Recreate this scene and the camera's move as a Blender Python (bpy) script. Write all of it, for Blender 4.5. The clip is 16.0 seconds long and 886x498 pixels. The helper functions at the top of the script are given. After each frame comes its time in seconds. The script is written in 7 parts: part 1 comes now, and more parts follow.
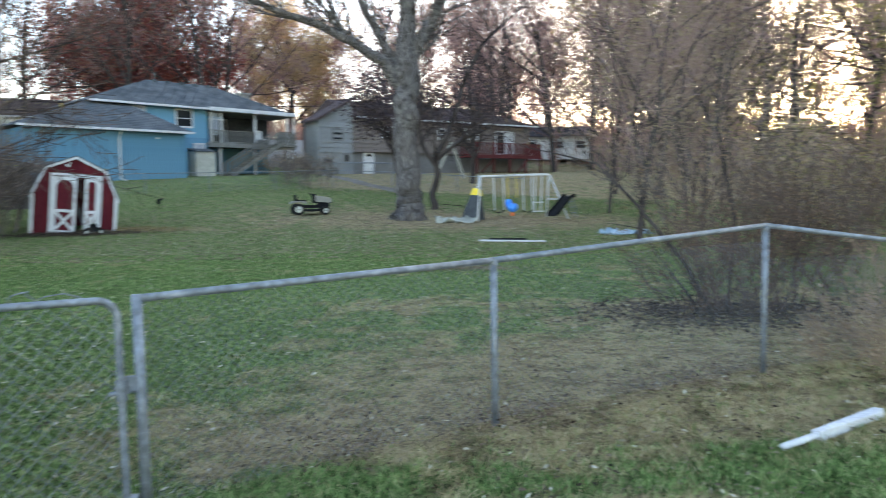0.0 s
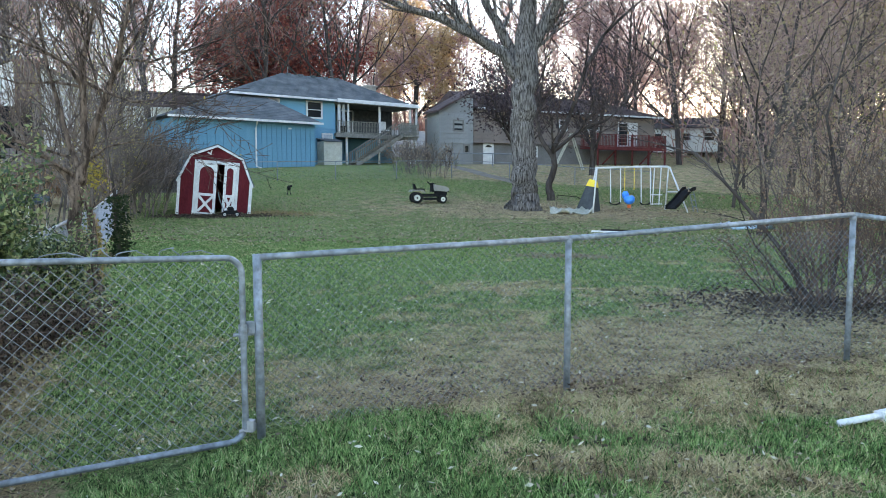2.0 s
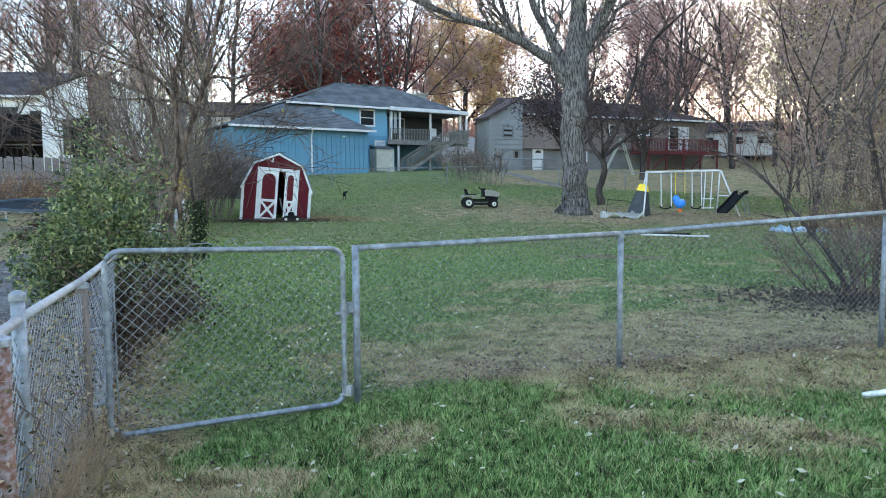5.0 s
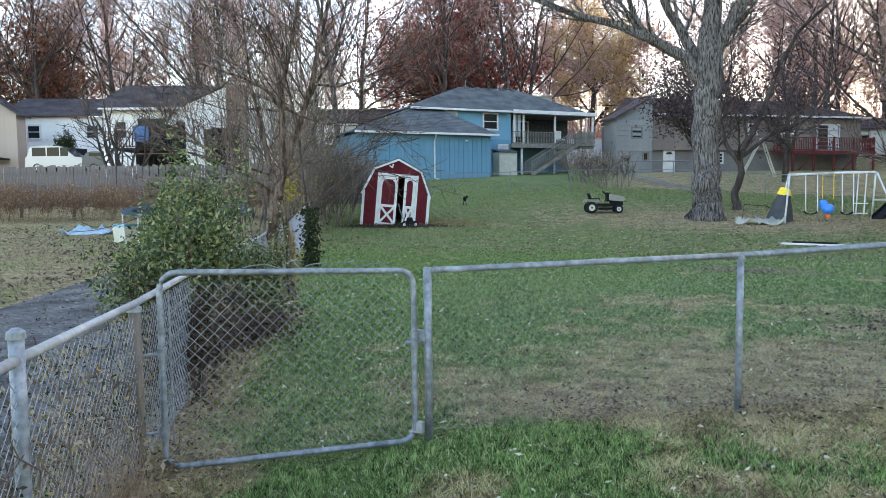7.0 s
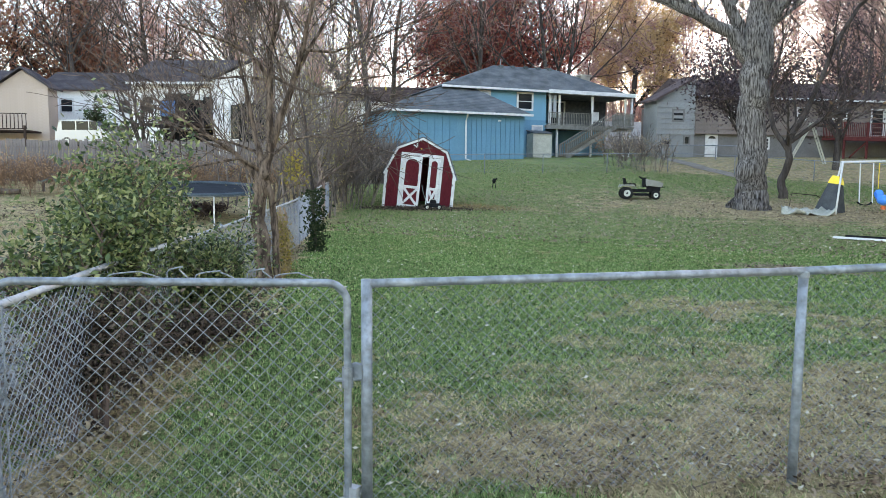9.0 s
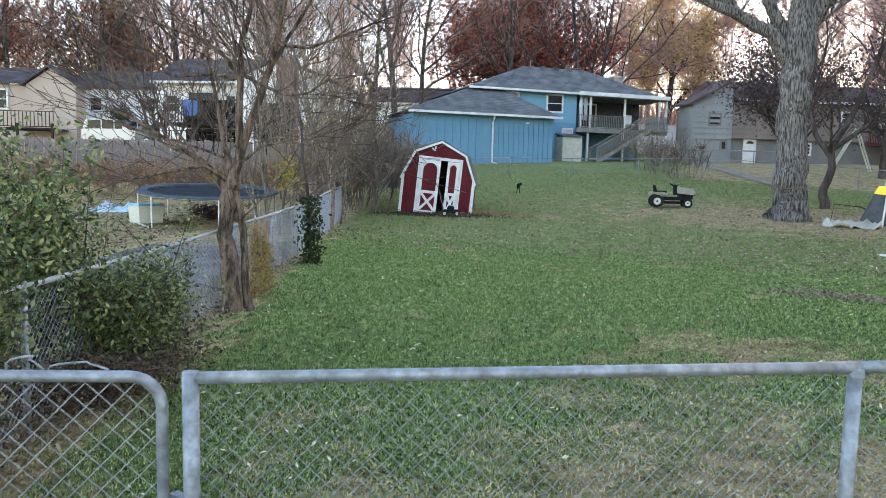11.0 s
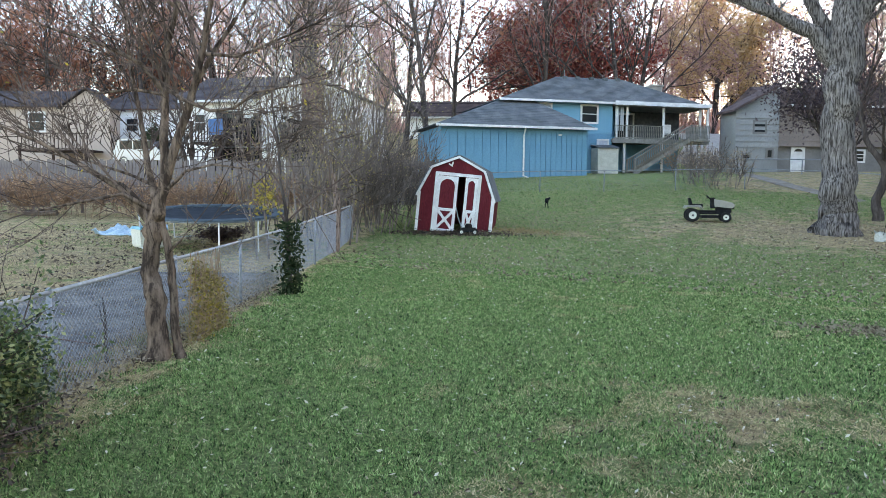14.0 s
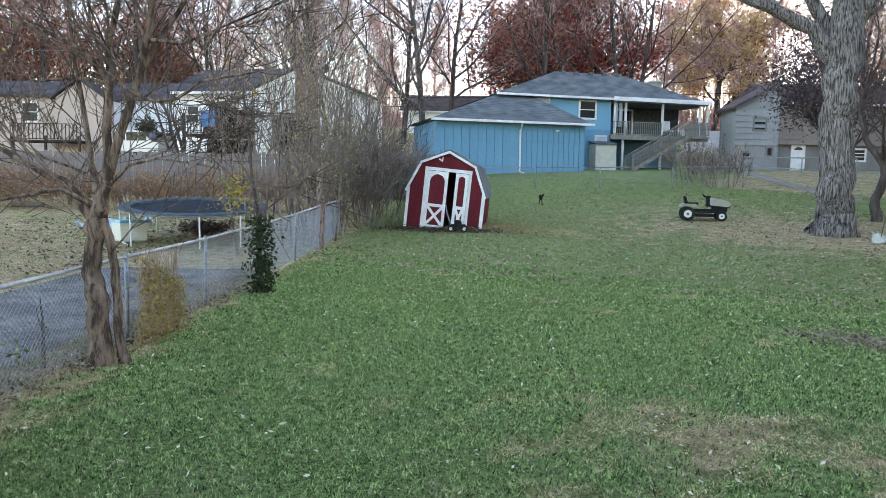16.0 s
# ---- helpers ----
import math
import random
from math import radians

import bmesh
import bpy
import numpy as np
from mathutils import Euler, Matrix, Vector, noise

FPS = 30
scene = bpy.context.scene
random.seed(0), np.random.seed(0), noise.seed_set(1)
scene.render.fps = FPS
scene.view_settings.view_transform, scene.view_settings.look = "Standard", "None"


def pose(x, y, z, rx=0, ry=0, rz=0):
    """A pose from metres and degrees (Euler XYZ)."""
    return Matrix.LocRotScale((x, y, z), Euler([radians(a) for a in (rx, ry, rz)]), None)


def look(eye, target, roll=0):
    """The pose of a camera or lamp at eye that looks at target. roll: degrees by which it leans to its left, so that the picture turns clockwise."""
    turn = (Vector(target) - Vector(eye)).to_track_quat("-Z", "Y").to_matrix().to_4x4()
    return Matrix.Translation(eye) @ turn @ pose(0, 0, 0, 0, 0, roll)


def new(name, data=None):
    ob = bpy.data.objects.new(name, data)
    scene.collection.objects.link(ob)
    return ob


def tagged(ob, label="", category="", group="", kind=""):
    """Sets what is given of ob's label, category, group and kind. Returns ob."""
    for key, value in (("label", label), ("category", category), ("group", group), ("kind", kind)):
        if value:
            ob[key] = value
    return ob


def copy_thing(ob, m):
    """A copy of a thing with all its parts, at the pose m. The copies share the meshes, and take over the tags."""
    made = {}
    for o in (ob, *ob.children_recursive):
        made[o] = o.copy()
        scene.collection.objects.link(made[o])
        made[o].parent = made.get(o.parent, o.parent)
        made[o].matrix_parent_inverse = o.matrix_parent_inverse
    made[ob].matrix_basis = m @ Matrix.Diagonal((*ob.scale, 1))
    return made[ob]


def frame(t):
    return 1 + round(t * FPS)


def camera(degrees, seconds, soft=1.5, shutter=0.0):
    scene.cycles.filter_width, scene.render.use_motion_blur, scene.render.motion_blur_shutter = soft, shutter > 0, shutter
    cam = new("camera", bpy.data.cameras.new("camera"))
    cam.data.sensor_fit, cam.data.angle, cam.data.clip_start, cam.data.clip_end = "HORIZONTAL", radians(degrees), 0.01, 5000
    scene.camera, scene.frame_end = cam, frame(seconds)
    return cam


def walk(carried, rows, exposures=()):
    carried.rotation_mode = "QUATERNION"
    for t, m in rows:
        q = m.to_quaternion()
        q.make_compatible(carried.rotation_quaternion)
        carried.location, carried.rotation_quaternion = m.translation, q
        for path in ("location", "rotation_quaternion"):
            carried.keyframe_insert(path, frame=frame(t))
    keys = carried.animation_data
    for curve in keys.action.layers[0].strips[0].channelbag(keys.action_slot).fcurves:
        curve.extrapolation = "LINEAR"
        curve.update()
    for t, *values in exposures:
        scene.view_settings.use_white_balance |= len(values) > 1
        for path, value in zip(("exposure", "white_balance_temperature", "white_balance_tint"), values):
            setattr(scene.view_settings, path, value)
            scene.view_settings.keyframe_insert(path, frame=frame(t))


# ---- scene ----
cam = camera(63.0, 16.0, soft=0.55, shutter=0.25)
PATH = [
    (0, (0.948, 0.723, 1.564), (0.976, 2.717, 1.409), -1.0),
    (0.5, (0.895, 0.562, 1.509), (0.5, 2.517, 1.363), 0.8),
    (1, (0.985, 0.414, 1.515), (0.604, 2.373, 1.372), 0.9),
    (1.5, (1.154, 0.3, 1.48), (0.82, 2.266, 1.326), -0.3),
    (2, (1.235, 0.193, 1.496), (0.934, 2.162, 1.321), -0.1),
    (2.5, (1.163, 0.084, 1.492), (0.937, 2.066, 1.353), 0.3),
    (3, (1.063, -0.084, 1.483), (0.765, 1.889, 1.352), 1.0),
    (3.2, (1.066, -0.119, 1.487), (0.762, 1.853, 1.351), 1.1),
    (5.3, (1.21, -0.618, 1.464), (0.725, 1.315, 1.301), -0.7),
    (5.5, (1.211, -0.599, 1.467), (0.685, 1.324, 1.302), -0.7),
    (6, (1.31, -0.415, 1.468), (0.742, 1.496, 1.309), -1.0),
    (6.5, (1.44, -0.203, 1.52), (0.737, 1.663, 1.374), -1.7),
    (7, (1.351, 0.047, 1.548), (0.587, 1.889, 1.401), -0.6),
    (7.5, (1.284, 0.33, 1.561), (0.529, 2.176, 1.405), 0.8),
    (8, (1.349, 0.696, 1.575), (0.581, 2.535, 1.41), 0.8),
    (8.5, (1.369, 1.041, 1.566), (0.534, 2.849, 1.384), 0.4),
    (9, (1.249, 1.404, 1.573), (0.397, 3.202, 1.374), 0.5),
    (9.2, (1.195, 1.583, 1.581), (0.355, 3.387, 1.378), 0.4),
    (11.3, (1.248, 2.92, 1.758), (0.289, 4.665, 1.567), 0.8),
    (11.5, (1.27, 3.077, 1.781), (0.286, 4.808, 1.597), 0.1),
    (12, (1.25, 3.361, 1.793), (0.236, 5.075, 1.614), -0.2),
    (12.5, (1.239, 3.617, 1.834), (0.195, 5.315, 1.672), -0.1),
    (13, (1.307, 3.87, 1.846), (0.262, 5.57, 1.705), -0.4),
    (13.5, (1.409, 4.161, 1.867), (0.366, 5.861, 1.723), 0.1),
    (14, (1.447, 4.342, 1.854), (0.401, 6.039, 1.691), 0.3),
    (14.5, (1.396, 4.542, 1.863), (0.349, 6.237, 1.69), 0.6),
    (15, (1.389, 4.696, 1.874), (0.343, 6.391, 1.7), 0.4),
    (15.5, (1.471, 4.841, 1.878), (0.423, 6.535, 1.702), 0.6),
    (16, (1.556, 4.957, 1.895), (0.508, 6.651, 1.717), 0.9),
]
walk(cam, [(t, look(eye, target, roll)) for t, eye, target, roll in PATH],
     [(0.0, 2.85, 6750, 16), (0.5, 2.8, 6300, 13), (1.0, 2.92, 6450, 15), (1.5, 2.8, 6500, 15), (2.0, 3.0, 6550, 16), (2.5, 2.78, 6700, 17), (3.0, 2.82, 6650, 16), (5.5, 3.05, 6450, 14), (6.5, 2.95, 6600, 15),
      (7.5, 3.0, 7000, 18), (8.5, 3.15, 7150, 18), (9.0, 3.2, 7250, 19), (11.5, 3.15, 7050, 20), (12.0, 3.25, 7000, 20), (12.5, 3.15, 7000, 20), (13.5, 3.05, 6850, 18), (14.0, 3.2, 6900, 19), (16.0, 3.2, 6900, 19)])
# ---------------------------------------------------------------- world, sun
world = bpy.data.worlds.new("world")
scene.world = world
world.use_nodes = True
wn, wl = world.node_tree.nodes, world.node_tree.links
sky = wn.new("ShaderNodeTexSky")
sky.sky_type = "NISHITA"
sky.sun_disc = False
SUN_AZ = radians(28)          # clockwise from +y
SUN_EL = radians(11)
sky.sun_elevation = SUN_EL
sky.sun_rotation = SUN_AZ
sky.air_density, sky.dust_density, sky.ozone_density = 1.0, 0.8, 1.0
wl.new(sky.outputs[0], wn["Background"].inputs[0])
wn["Background"].inputs[1].default_value = 0.15
sun = new("sun", bpy.data.lights.new("sun", "SUN"))
sun.data.energy, sun.data.angle, sun.data.color = 0.5, radians(6), (1.0, 0.72, 0.45)
sun.matrix_world = look((math.sin(SUN_AZ) * 100, math.cos(SUN_AZ) * 100, math.tan(SUN_EL) * 100), (0, 0, 0))


# ---------------------------------------------------------------- materials
def node_mat(name, rough=0.8, metal=0.0):
    m = bpy.data.materials.new(name)
    m.use_nodes = True
    b = m.node_tree.nodes["Principled BSDF"]
    b.inputs["Roughness"].default_value = rough
    b.inputs["Metallic"].default_value = metal
    b.inputs["Specular IOR Level"].default_value = 0.05 if rough > 0.65 else 0.4
    return m, m.node_tree.nodes, m.node_tree.links, b


def varied(name, c1, c2, scale=4.0, fine=40.0, rough=0.85, metal=0.0, bump=0.3, stretch=(1, 1, 1), c3=None, per=0.0, relief=0.02):
    """Two-scale noise between colours, with fine relief. per: how far single objects or pieces differ."""
    m, n, l, b = node_mat(name, rough, metal)
    tc = n.new("ShaderNodeTexCoord")
    mp = n.new("ShaderNodeMapping")
    mp.inputs["Scale"].default_value = stretch
    l.new(tc.outputs["Object"], mp.inputs[0])
    big, small = n.new("ShaderNodeTexNoise"), n.new("ShaderNodeTexNoise")
    big.inputs["Scale"].default_value, small.inputs["Scale"].default_value = scale, fine
    big.inputs["Detail"].default_value, small.inputs["Detail"].default_value = 5, 4
    l.new(mp.outputs[0], big.inputs[0])
    l.new(mp.outputs[0], small.inputs[0])
    ramp = n.new("ShaderNodeValToRGB")
    ramp.color_ramp.elements[0].position, ramp.color_ramp.elements[1].position = 0.35, 0.65
    ramp.color_ramp.elements[0].color, ramp.color_ramp.elements[1].color = (*c1, 1), (*c2, 1)
    l.new(big.outputs[0], ramp.inputs[0])
    mix = n.new("ShaderNodeMix")
    mix.data_type, mix.blend_type = "RGBA", "MIX"
    r2 = n.new("ShaderNodeMapRange")
    r2.inputs[1].default_value, r2.inputs[2].default_value, r2.inputs[4].default_value = 0.4, 0.7, 0.6
    l.new(small.outputs[0], r2.inputs[0])
    l.new(r2.outputs[0], mix.inputs[0])
    l.new(ramp.outputs[0], mix.inputs[6])
    mix.inputs[7].default_value = (*(c3 or [v * 0.6 for v in c1]), 1)
    out = mix.outputs[2]
    if per:
        oi = n.new("ShaderNodeNewGeometry")
        pr = n.new("ShaderNodeMapRange")
        pr.inputs[3].default_value, pr.inputs[4].default_value = 1 - per, 1 + per
        l.new(oi.outputs["Random Per Island"], pr.inputs[0])
        hs = n.new("ShaderNodeHueSaturation")
        l.new(pr.outputs[0], hs.inputs["Value"])
        l.new(out, hs.inputs["Color"])
        out = hs.outputs[0]
    l.new(out, b.inputs["Base Color"])
    if bump:
        bp = n.new("ShaderNodeBump")
        bp.inputs["Strength"].default_value, bp.inputs["Distance"].default_value = bump, relief
        l.new(small.outputs[0], bp.inputs["Height"])
        l.new(bp.outputs[0], b.inputs["Normal"])
    return m


def leaf_mat(name, cols, rough=0.7, clump=0.0, low=-0.3, high=0.95, single=0.35):
    """Leaves whose colour differs from leaf to leaf."""
    m, n, l, b = node_mat(name, rough)
    g = n.new("ShaderNodeNewGeometry")
    r = n.new("ShaderNodeValToRGB")
    r.color_ramp.elements[0].color = (*cols[0], 1)
    r.color_ramp.elements[1].color = (*cols[-1], 1)
    for i, c in enumerate(cols[1:-1]):
        e = r.color_ramp.elements.new((i + 1) / (len(cols) - 1))
        e.color = (*c, 1)
    if clump:
        tc = n.new("ShaderNodeTexCoord")
        nz = n.new("ShaderNodeTexNoise")
        nz.inputs["Scale"].default_value, nz.inputs["Detail"].default_value, nz.inputs["Roughness"].default_value = clump, 6, 0.7
        l.new(tc.outputs["Object"], nz.inputs[0])
        sc = n.new("ShaderNodeMapRange")
        sc.inputs[1].default_value, sc.inputs[2].default_value, sc.inputs[3].default_value, sc.inputs[4].default_value = 0.38, 0.62, low, high
        l.new(nz.outputs[0], sc.inputs[0])
        ad = n.new("ShaderNodeMath")
        ad.operation = "MULTIPLY_ADD"
        l.new(g.outputs["Random Per Island"], ad.inputs[0])
        ad.inputs[1].default_value = single
        l.new(sc.outputs[0], ad.inputs[2])
        l.new(ad.outputs[0], r.inputs[0])
    else:
        l.new(g.outputs["Random Per Island"], r.inputs[0])
    l.new(r.outputs[0], b.inputs["Base Color"])
    tr = n.new("ShaderNodeBsdfTranslucent")
    l.new(r.outputs[0], tr.inputs[0])
    mx = n.new("ShaderNodeMixShader")
    mx.inputs[0].default_value = 0.35
    l.new(b.outputs[0], mx.inputs[1])
    l.new(tr.outputs[0], mx.inputs[2])
    l.new(mx.outputs[0], n["Material Output"].inputs[0])
    return m


M_GALV = varied("galvanized_steel", (0.135, 0.155, 0.175), (0.25, 0.275, 0.30), 9, 28, 0.5, 0.3, 0.3, c3=(0.07, 0.065, 0.062))
M_PALERAIL = varied("pale_weathered_steel", (0.25, 0.255, 0.26), (0.38, 0.38, 0.38), 5, 30, 0.6, 0.2, 0.2, c3=(0.22, 0.21, 0.2))
M_WIRE = varied("galvanized_wire", (0.17, 0.185, 0.20), (0.28, 0.295, 0.31), 9, 90, 0.55, 0.3, 0.0)
M_RUST = varied("rusty_post", (0.085, 0.042, 0.03), (0.19, 0.10, 0.072), 6, 40, 0.9, 0, 0.5, c3=(0.33, 0.33, 0.36))
M_WOODPOST = varied("weathered_post_wood", (0.11, 0.09, 0.08), (0.19, 0.16, 0.14), 6, 60, 0.9, 0, 0.5, (1, 1, 0.15))


def bark_mat(name, dark, mid, light, freq=15.0, run=1.3, relief=0.09):
    """Long upright plates of bark between dark furrows."""
    m, n, l, b = node_mat(name, 0.95)
    tc, mp = n.new("ShaderNodeTexCoord"), n.new("ShaderNodeMapping")
    mp.inputs["Scale"].default_value = (freq, freq, run)
    l.new(tc.outputs["Object"], mp.inputs[0])
    nz, big = n.new("ShaderNodeTexNoise"), n.new("ShaderNodeTexNoise")
    nz.inputs["Scale"].default_value, nz.inputs["Detail"].default_value, nz.inputs["Roughness"].default_value = 1.0, 8, 0.65
    big.inputs["Scale"].default_value, big.inputs["Detail"].default_value = 1.3, 5
    l.new(mp.outputs[0], nz.inputs[0])
    l.new(tc.outputs["Object"], big.inputs[0])
    r = n.new("ShaderNodeValToRGB")
    r.color_ramp.elements[0].position, r.color_ramp.elements[1].position = 0.42, 0.66
    r.color_ramp.elements[0].color, r.color_ramp.elements[1].color = (*dark, 1), (*light, 1)
    e = r.color_ramp.elements.new(0.50)
    e.color = (*mid, 1)
    l.new(nz.outputs[0], r.inputs[0])
    hs, mr = n.new("ShaderNodeHueSaturation"), n.new("ShaderNodeMapRange")
    mr.inputs[1].default_value, mr.inputs[2].default_value, mr.inputs[3].default_value, mr.inputs[4].default_value = 0.3, 0.7, 0.75, 1.3
    l.new(big.outputs[0], mr.inputs[0])
    l.new(mr.outputs[0], hs.inputs["Value"])
    l.new(r.outputs[0], hs.inputs["Color"])
    l.new(hs.outputs[0], b.inputs["Base Color"])
    bp = n.new("ShaderNodeBump")
    bp.inputs["Strength"].default_value, bp.inputs["Distance"].default_value = 1.0, relief
    l.new(nz.outputs[0], bp.inputs["Height"])
    l.new(bp.outputs[0], b.inputs["Normal"])
    return m


M_BARK = bark_mat("grey_bark", (0.035, 0.03, 0.028), (0.13, 0.117, 0.112), (0.26, 0.24, 0.232), 24.0, 2.4)
M_BARK2 = bark_mat("brown_bark", (0.075, 0.053, 0.043), (0.20, 0.146, 0.12), (0.31, 0.235, 0.20), 22.0, 6.0)
M_LIMB = varied("tan_limb_bark", (0.04, 0.03, 0.025), (0.165, 0.12, 0.10), 3, 14, 0.9, 0, 0.2)
M_TRUNK = bark_mat("smooth_tan_bark", (0.04, 0.029, 0.023), (0.105, 0.076, 0.058), (0.19, 0.14, 0.107), 16.0, 4.0, 0.018)
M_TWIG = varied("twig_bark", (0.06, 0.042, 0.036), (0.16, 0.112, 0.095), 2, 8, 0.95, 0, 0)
# paler than near twigs: lightening with distance is put into the colour
M_TWIG_FAR = varied("lightened_far_twigs", (0.23, 0.145, 0.132), (0.39, 0.265, 0.24), 0.6, 3, 0.95, 0, 0)
M_RED = varied("red_shed_paint", (0.085, 0.013, 0.018), (0.12, 0.02, 0.026), 2, 30, 0.75, 0, 0.2, (1, 1, 0.3))
M_WHITE = varied("white_paint", (0.50, 0.50, 0.50), (0.64, 0.64, 0.64), 3, 30, 0.6, 0, 0.1, c3=(0.36, 0.35, 0.34))
M_ROOF = varied("grey_shingles", (0.075, 0.085, 0.092), (0.135, 0.147, 0.155), 1.2, 25, 0.95, 0, 0.4)
M_BLUE = varied("blue_siding", (0.10, 0.225, 0.32), (0.125, 0.265, 0.365), 0.7, 12, 0.75, 0, 0.1, c3=(0.085, 0.19, 0.27))
M_BLUE2 = varied("light_blue_siding", (0.125, 0.28, 0.385), (0.155, 0.32, 0.425), 0.7, 12, 0.7, 0, 0.1, c3=(0.15, 0.32, 0.44))
M_GREYSIDE = varied("grey_siding", (0.155, 0.15, 0.147), (0.20, 0.193, 0.19), 0.7, 12, 0.8, 0, 0.1, c3=(0.12, 0.115, 0.11))
M_BROWNSIDE = varied("brown_siding", (0.17, 0.14, 0.125), (0.22, 0.18, 0.16), 0.7, 12, 0.8, 0, 0.1, c3=(0.13, 0.11, 0.10))
M_WHITESIDE = varied("white_siding", (0.68, 0.67, 0.66), (0.78, 0.77, 0.76), 0.5, 10, 0.7, 0, 0.1, c3=(0.5, 0.49, 0.48))
M_TANSIDE = varied("tan_siding", (0.34, 0.275, 0.235), (0.40, 0.325, 0.28), 0.5, 10, 0.7, 0, 0.1, c3=(0.31, 0.255, 0.22))
# near-black that stands in for unlit openings
M_BLACK = varied("shade_black", (0.008, 0.008, 0.009), (0.014, 0.014, 0.015), 2, 20, 0.8, 0, 0)
M_DECKWOOD = varied("weathered_deck_wood", (0.15, 0.145, 0.13), (0.245, 0.235, 0.215), 3, 30, 0.9, 0, 0.2)
M_REDDECK = varied("red_deck_stain", (0.10, 0.026, 0.026), (0.155, 0.045, 0.042), 3, 30, 0.8, 0, 0.2)
M_FENCEWOOD = varied("old_fence_boards", (0.12, 0.105, 0.105), (0.20, 0.178, 0.175), 2, 25, 0.95, 0, 0.4, (1, 1, 0.15), per=0.2)
M_CONCRETE = varied("concrete", (0.24, 0.225, 0.205), (0.34, 0.32, 0.29), 2, 30, 0.9, 0, 0.2)
M_PALEPANEL = varied("pale_grey_panel", (0.34, 0.37, 0.42), (0.46, 0.49, 0.53), 3, 40, 0.5, 0, 0.1)
M_PATH = varied("leaf_stained_concrete", (0.19, 0.165, 0.135), (0.27, 0.24, 0.20), 2, 30, 0.9, 0, 0.2)
M_PALEGREY = varied("pale_grey_siding", (0.20, 0.205, 0.205), (0.26, 0.265, 0.265), 0.7, 12, 0.8, 0, 0.1, c3=(0.16, 0.16, 0.16))
M_BLACKPL = varied("black_plastic", (0.010, 0.010, 0.011), (0.02, 0.02, 0.021), 5, 50, 0.75, 0, 0.1)
M_TYRE = varied("tyre_rubber", (0.015, 0.015, 0.015), (0.03, 0.03, 0.03), 5, 60, 0.9, 0, 0.2)
M_TRACGREY = varied("grey_hood_paint", (0.20, 0.195, 0.17), (0.26, 0.255, 0.225), 4, 40, 0.45, 0, 0.05)
M_YELLOW = varied("yellow_plastic", (0.80, 0.55, 0.03), (0.85, 0.62, 0.05), 4, 40, 0.5, 0, 0.05)
M_BLUEPL = varied("blue_plastic", (0.03, 0.22, 0.75), (0.05, 0.28, 0.8), 4, 40, 0.45, 0, 0.05)
M_TARP = varied("blue_tarp", (0.20, 0.32, 0.40), (0.40, 0.50, 0.56), 3, 20, 0.5, 0, 0.4)
M_NET = varied("dark_net", (0.05, 0.055, 0.06), (0.08, 0.085, 0.09), 4, 60, 0.9, 0, 0.2)
M_TRAMP = varied("trampoline_mat", (0.015, 0.019, 0.024), (0.028, 0.033, 0.04), 3, 40, 0.92, 0, 0.1)
M_TEAL = varied("teal_pad", (0.10, 0.28, 0.34), (0.16, 0.36, 0.42), 3, 20, 0.6, 0, 0.1)
M_CREAM = varied("cream_vinyl", (0.42, 0.42, 0.36), (0.52, 0.52, 0.46), 3, 30, 0.6, 0, 0.1)
M_SHEET = varied("dirty_vinyl", (0.26, 0.26, 0.21), (0.42, 0.42, 0.35), 5, 30, 0.6, 0, 0.2, c3=(0.13, 0.14, 0.10))
M_OAKLEAF = leaf_mat("red_oak_leaves", [(0.10, 0.03, 0.03), (0.20, 0.055, 0.045), (0.29, 0.09, 0.062), (0.15, 0.048, 0.043)])
M_GREENLEAF = leaf_mat("green_leaves", [(0.014, 0.028, 0.010), (0.05, 0.08, 0.026), (0.115, 0.15, 0.05), (0.30, 0.30, 0.125)], 0.4)
M_DARKLEAF = leaf_mat("dark_purple_leaves", [(0.045, 0.034, 0.04), (0.08, 0.06, 0.066), (0.13, 0.10, 0.10)])
M_GOLDLEAF = leaf_mat("golden_leaves", [(0.42, 0.27, 0.12), (0.60, 0.43, 0.23), (0.52, 0.38, 0.25)])
M_BROWNLEAF = leaf_mat("brown_dead_leaves", [(0.10, 0.06, 0.04), (0.2, 0.13, 0.08), (0.28, 0.19, 0.12)])
M_OLIVELEAF = leaf_mat("olive_thin_leaves", [(0.14, 0.14, 0.05), (0.26, 0.23, 0.085), (0.36, 0.27, 0.11), (0.22, 0.18, 0.10)])
M_YELLEAF = leaf_mat("yellow_leaves", [(0.12, 0.10, 0.03), (0.36, 0.27, 0.05), (0.24, 0.20, 0.06), (0.08, 0.08, 0.03)])
M_PALELEAF = leaf_mat("fallen_pale_leaves", [(0.36, 0.31, 0.20), (0.66, 0.62, 0.50), (0.50, 0.46, 0.34)])
M_DRYGRASS = leaf_mat("dry_weeds", [(0.20, 0.14, 0.09), (0.34, 0.25, 0.17), (0.28, 0.22, 0.16)])
# darkest and palest stops put shaded gaps and lit tips into the colour
M_GRASS = leaf_mat("grass_blades", [(0.010, 0.020, 0.008), (0.07, 0.13, 0.04), (0.185, 0.305, 0.095), (0.34, 0.455, 0.17), (0.56, 0.56, 0.30)], 0.7, 15.0, -0.30, 0.42, 0.65)
M_GRASSFAR = leaf_mat("distant_grass_blades", [(0.03, 0.05, 0.02), (0.075, 0.115, 0.038), (0.145, 0.205, 0.07), (0.255, 0.275, 0.115), (0.38, 0.32, 0.19)], 0.7, 4.5, -0.35, 0.8, 0.6)
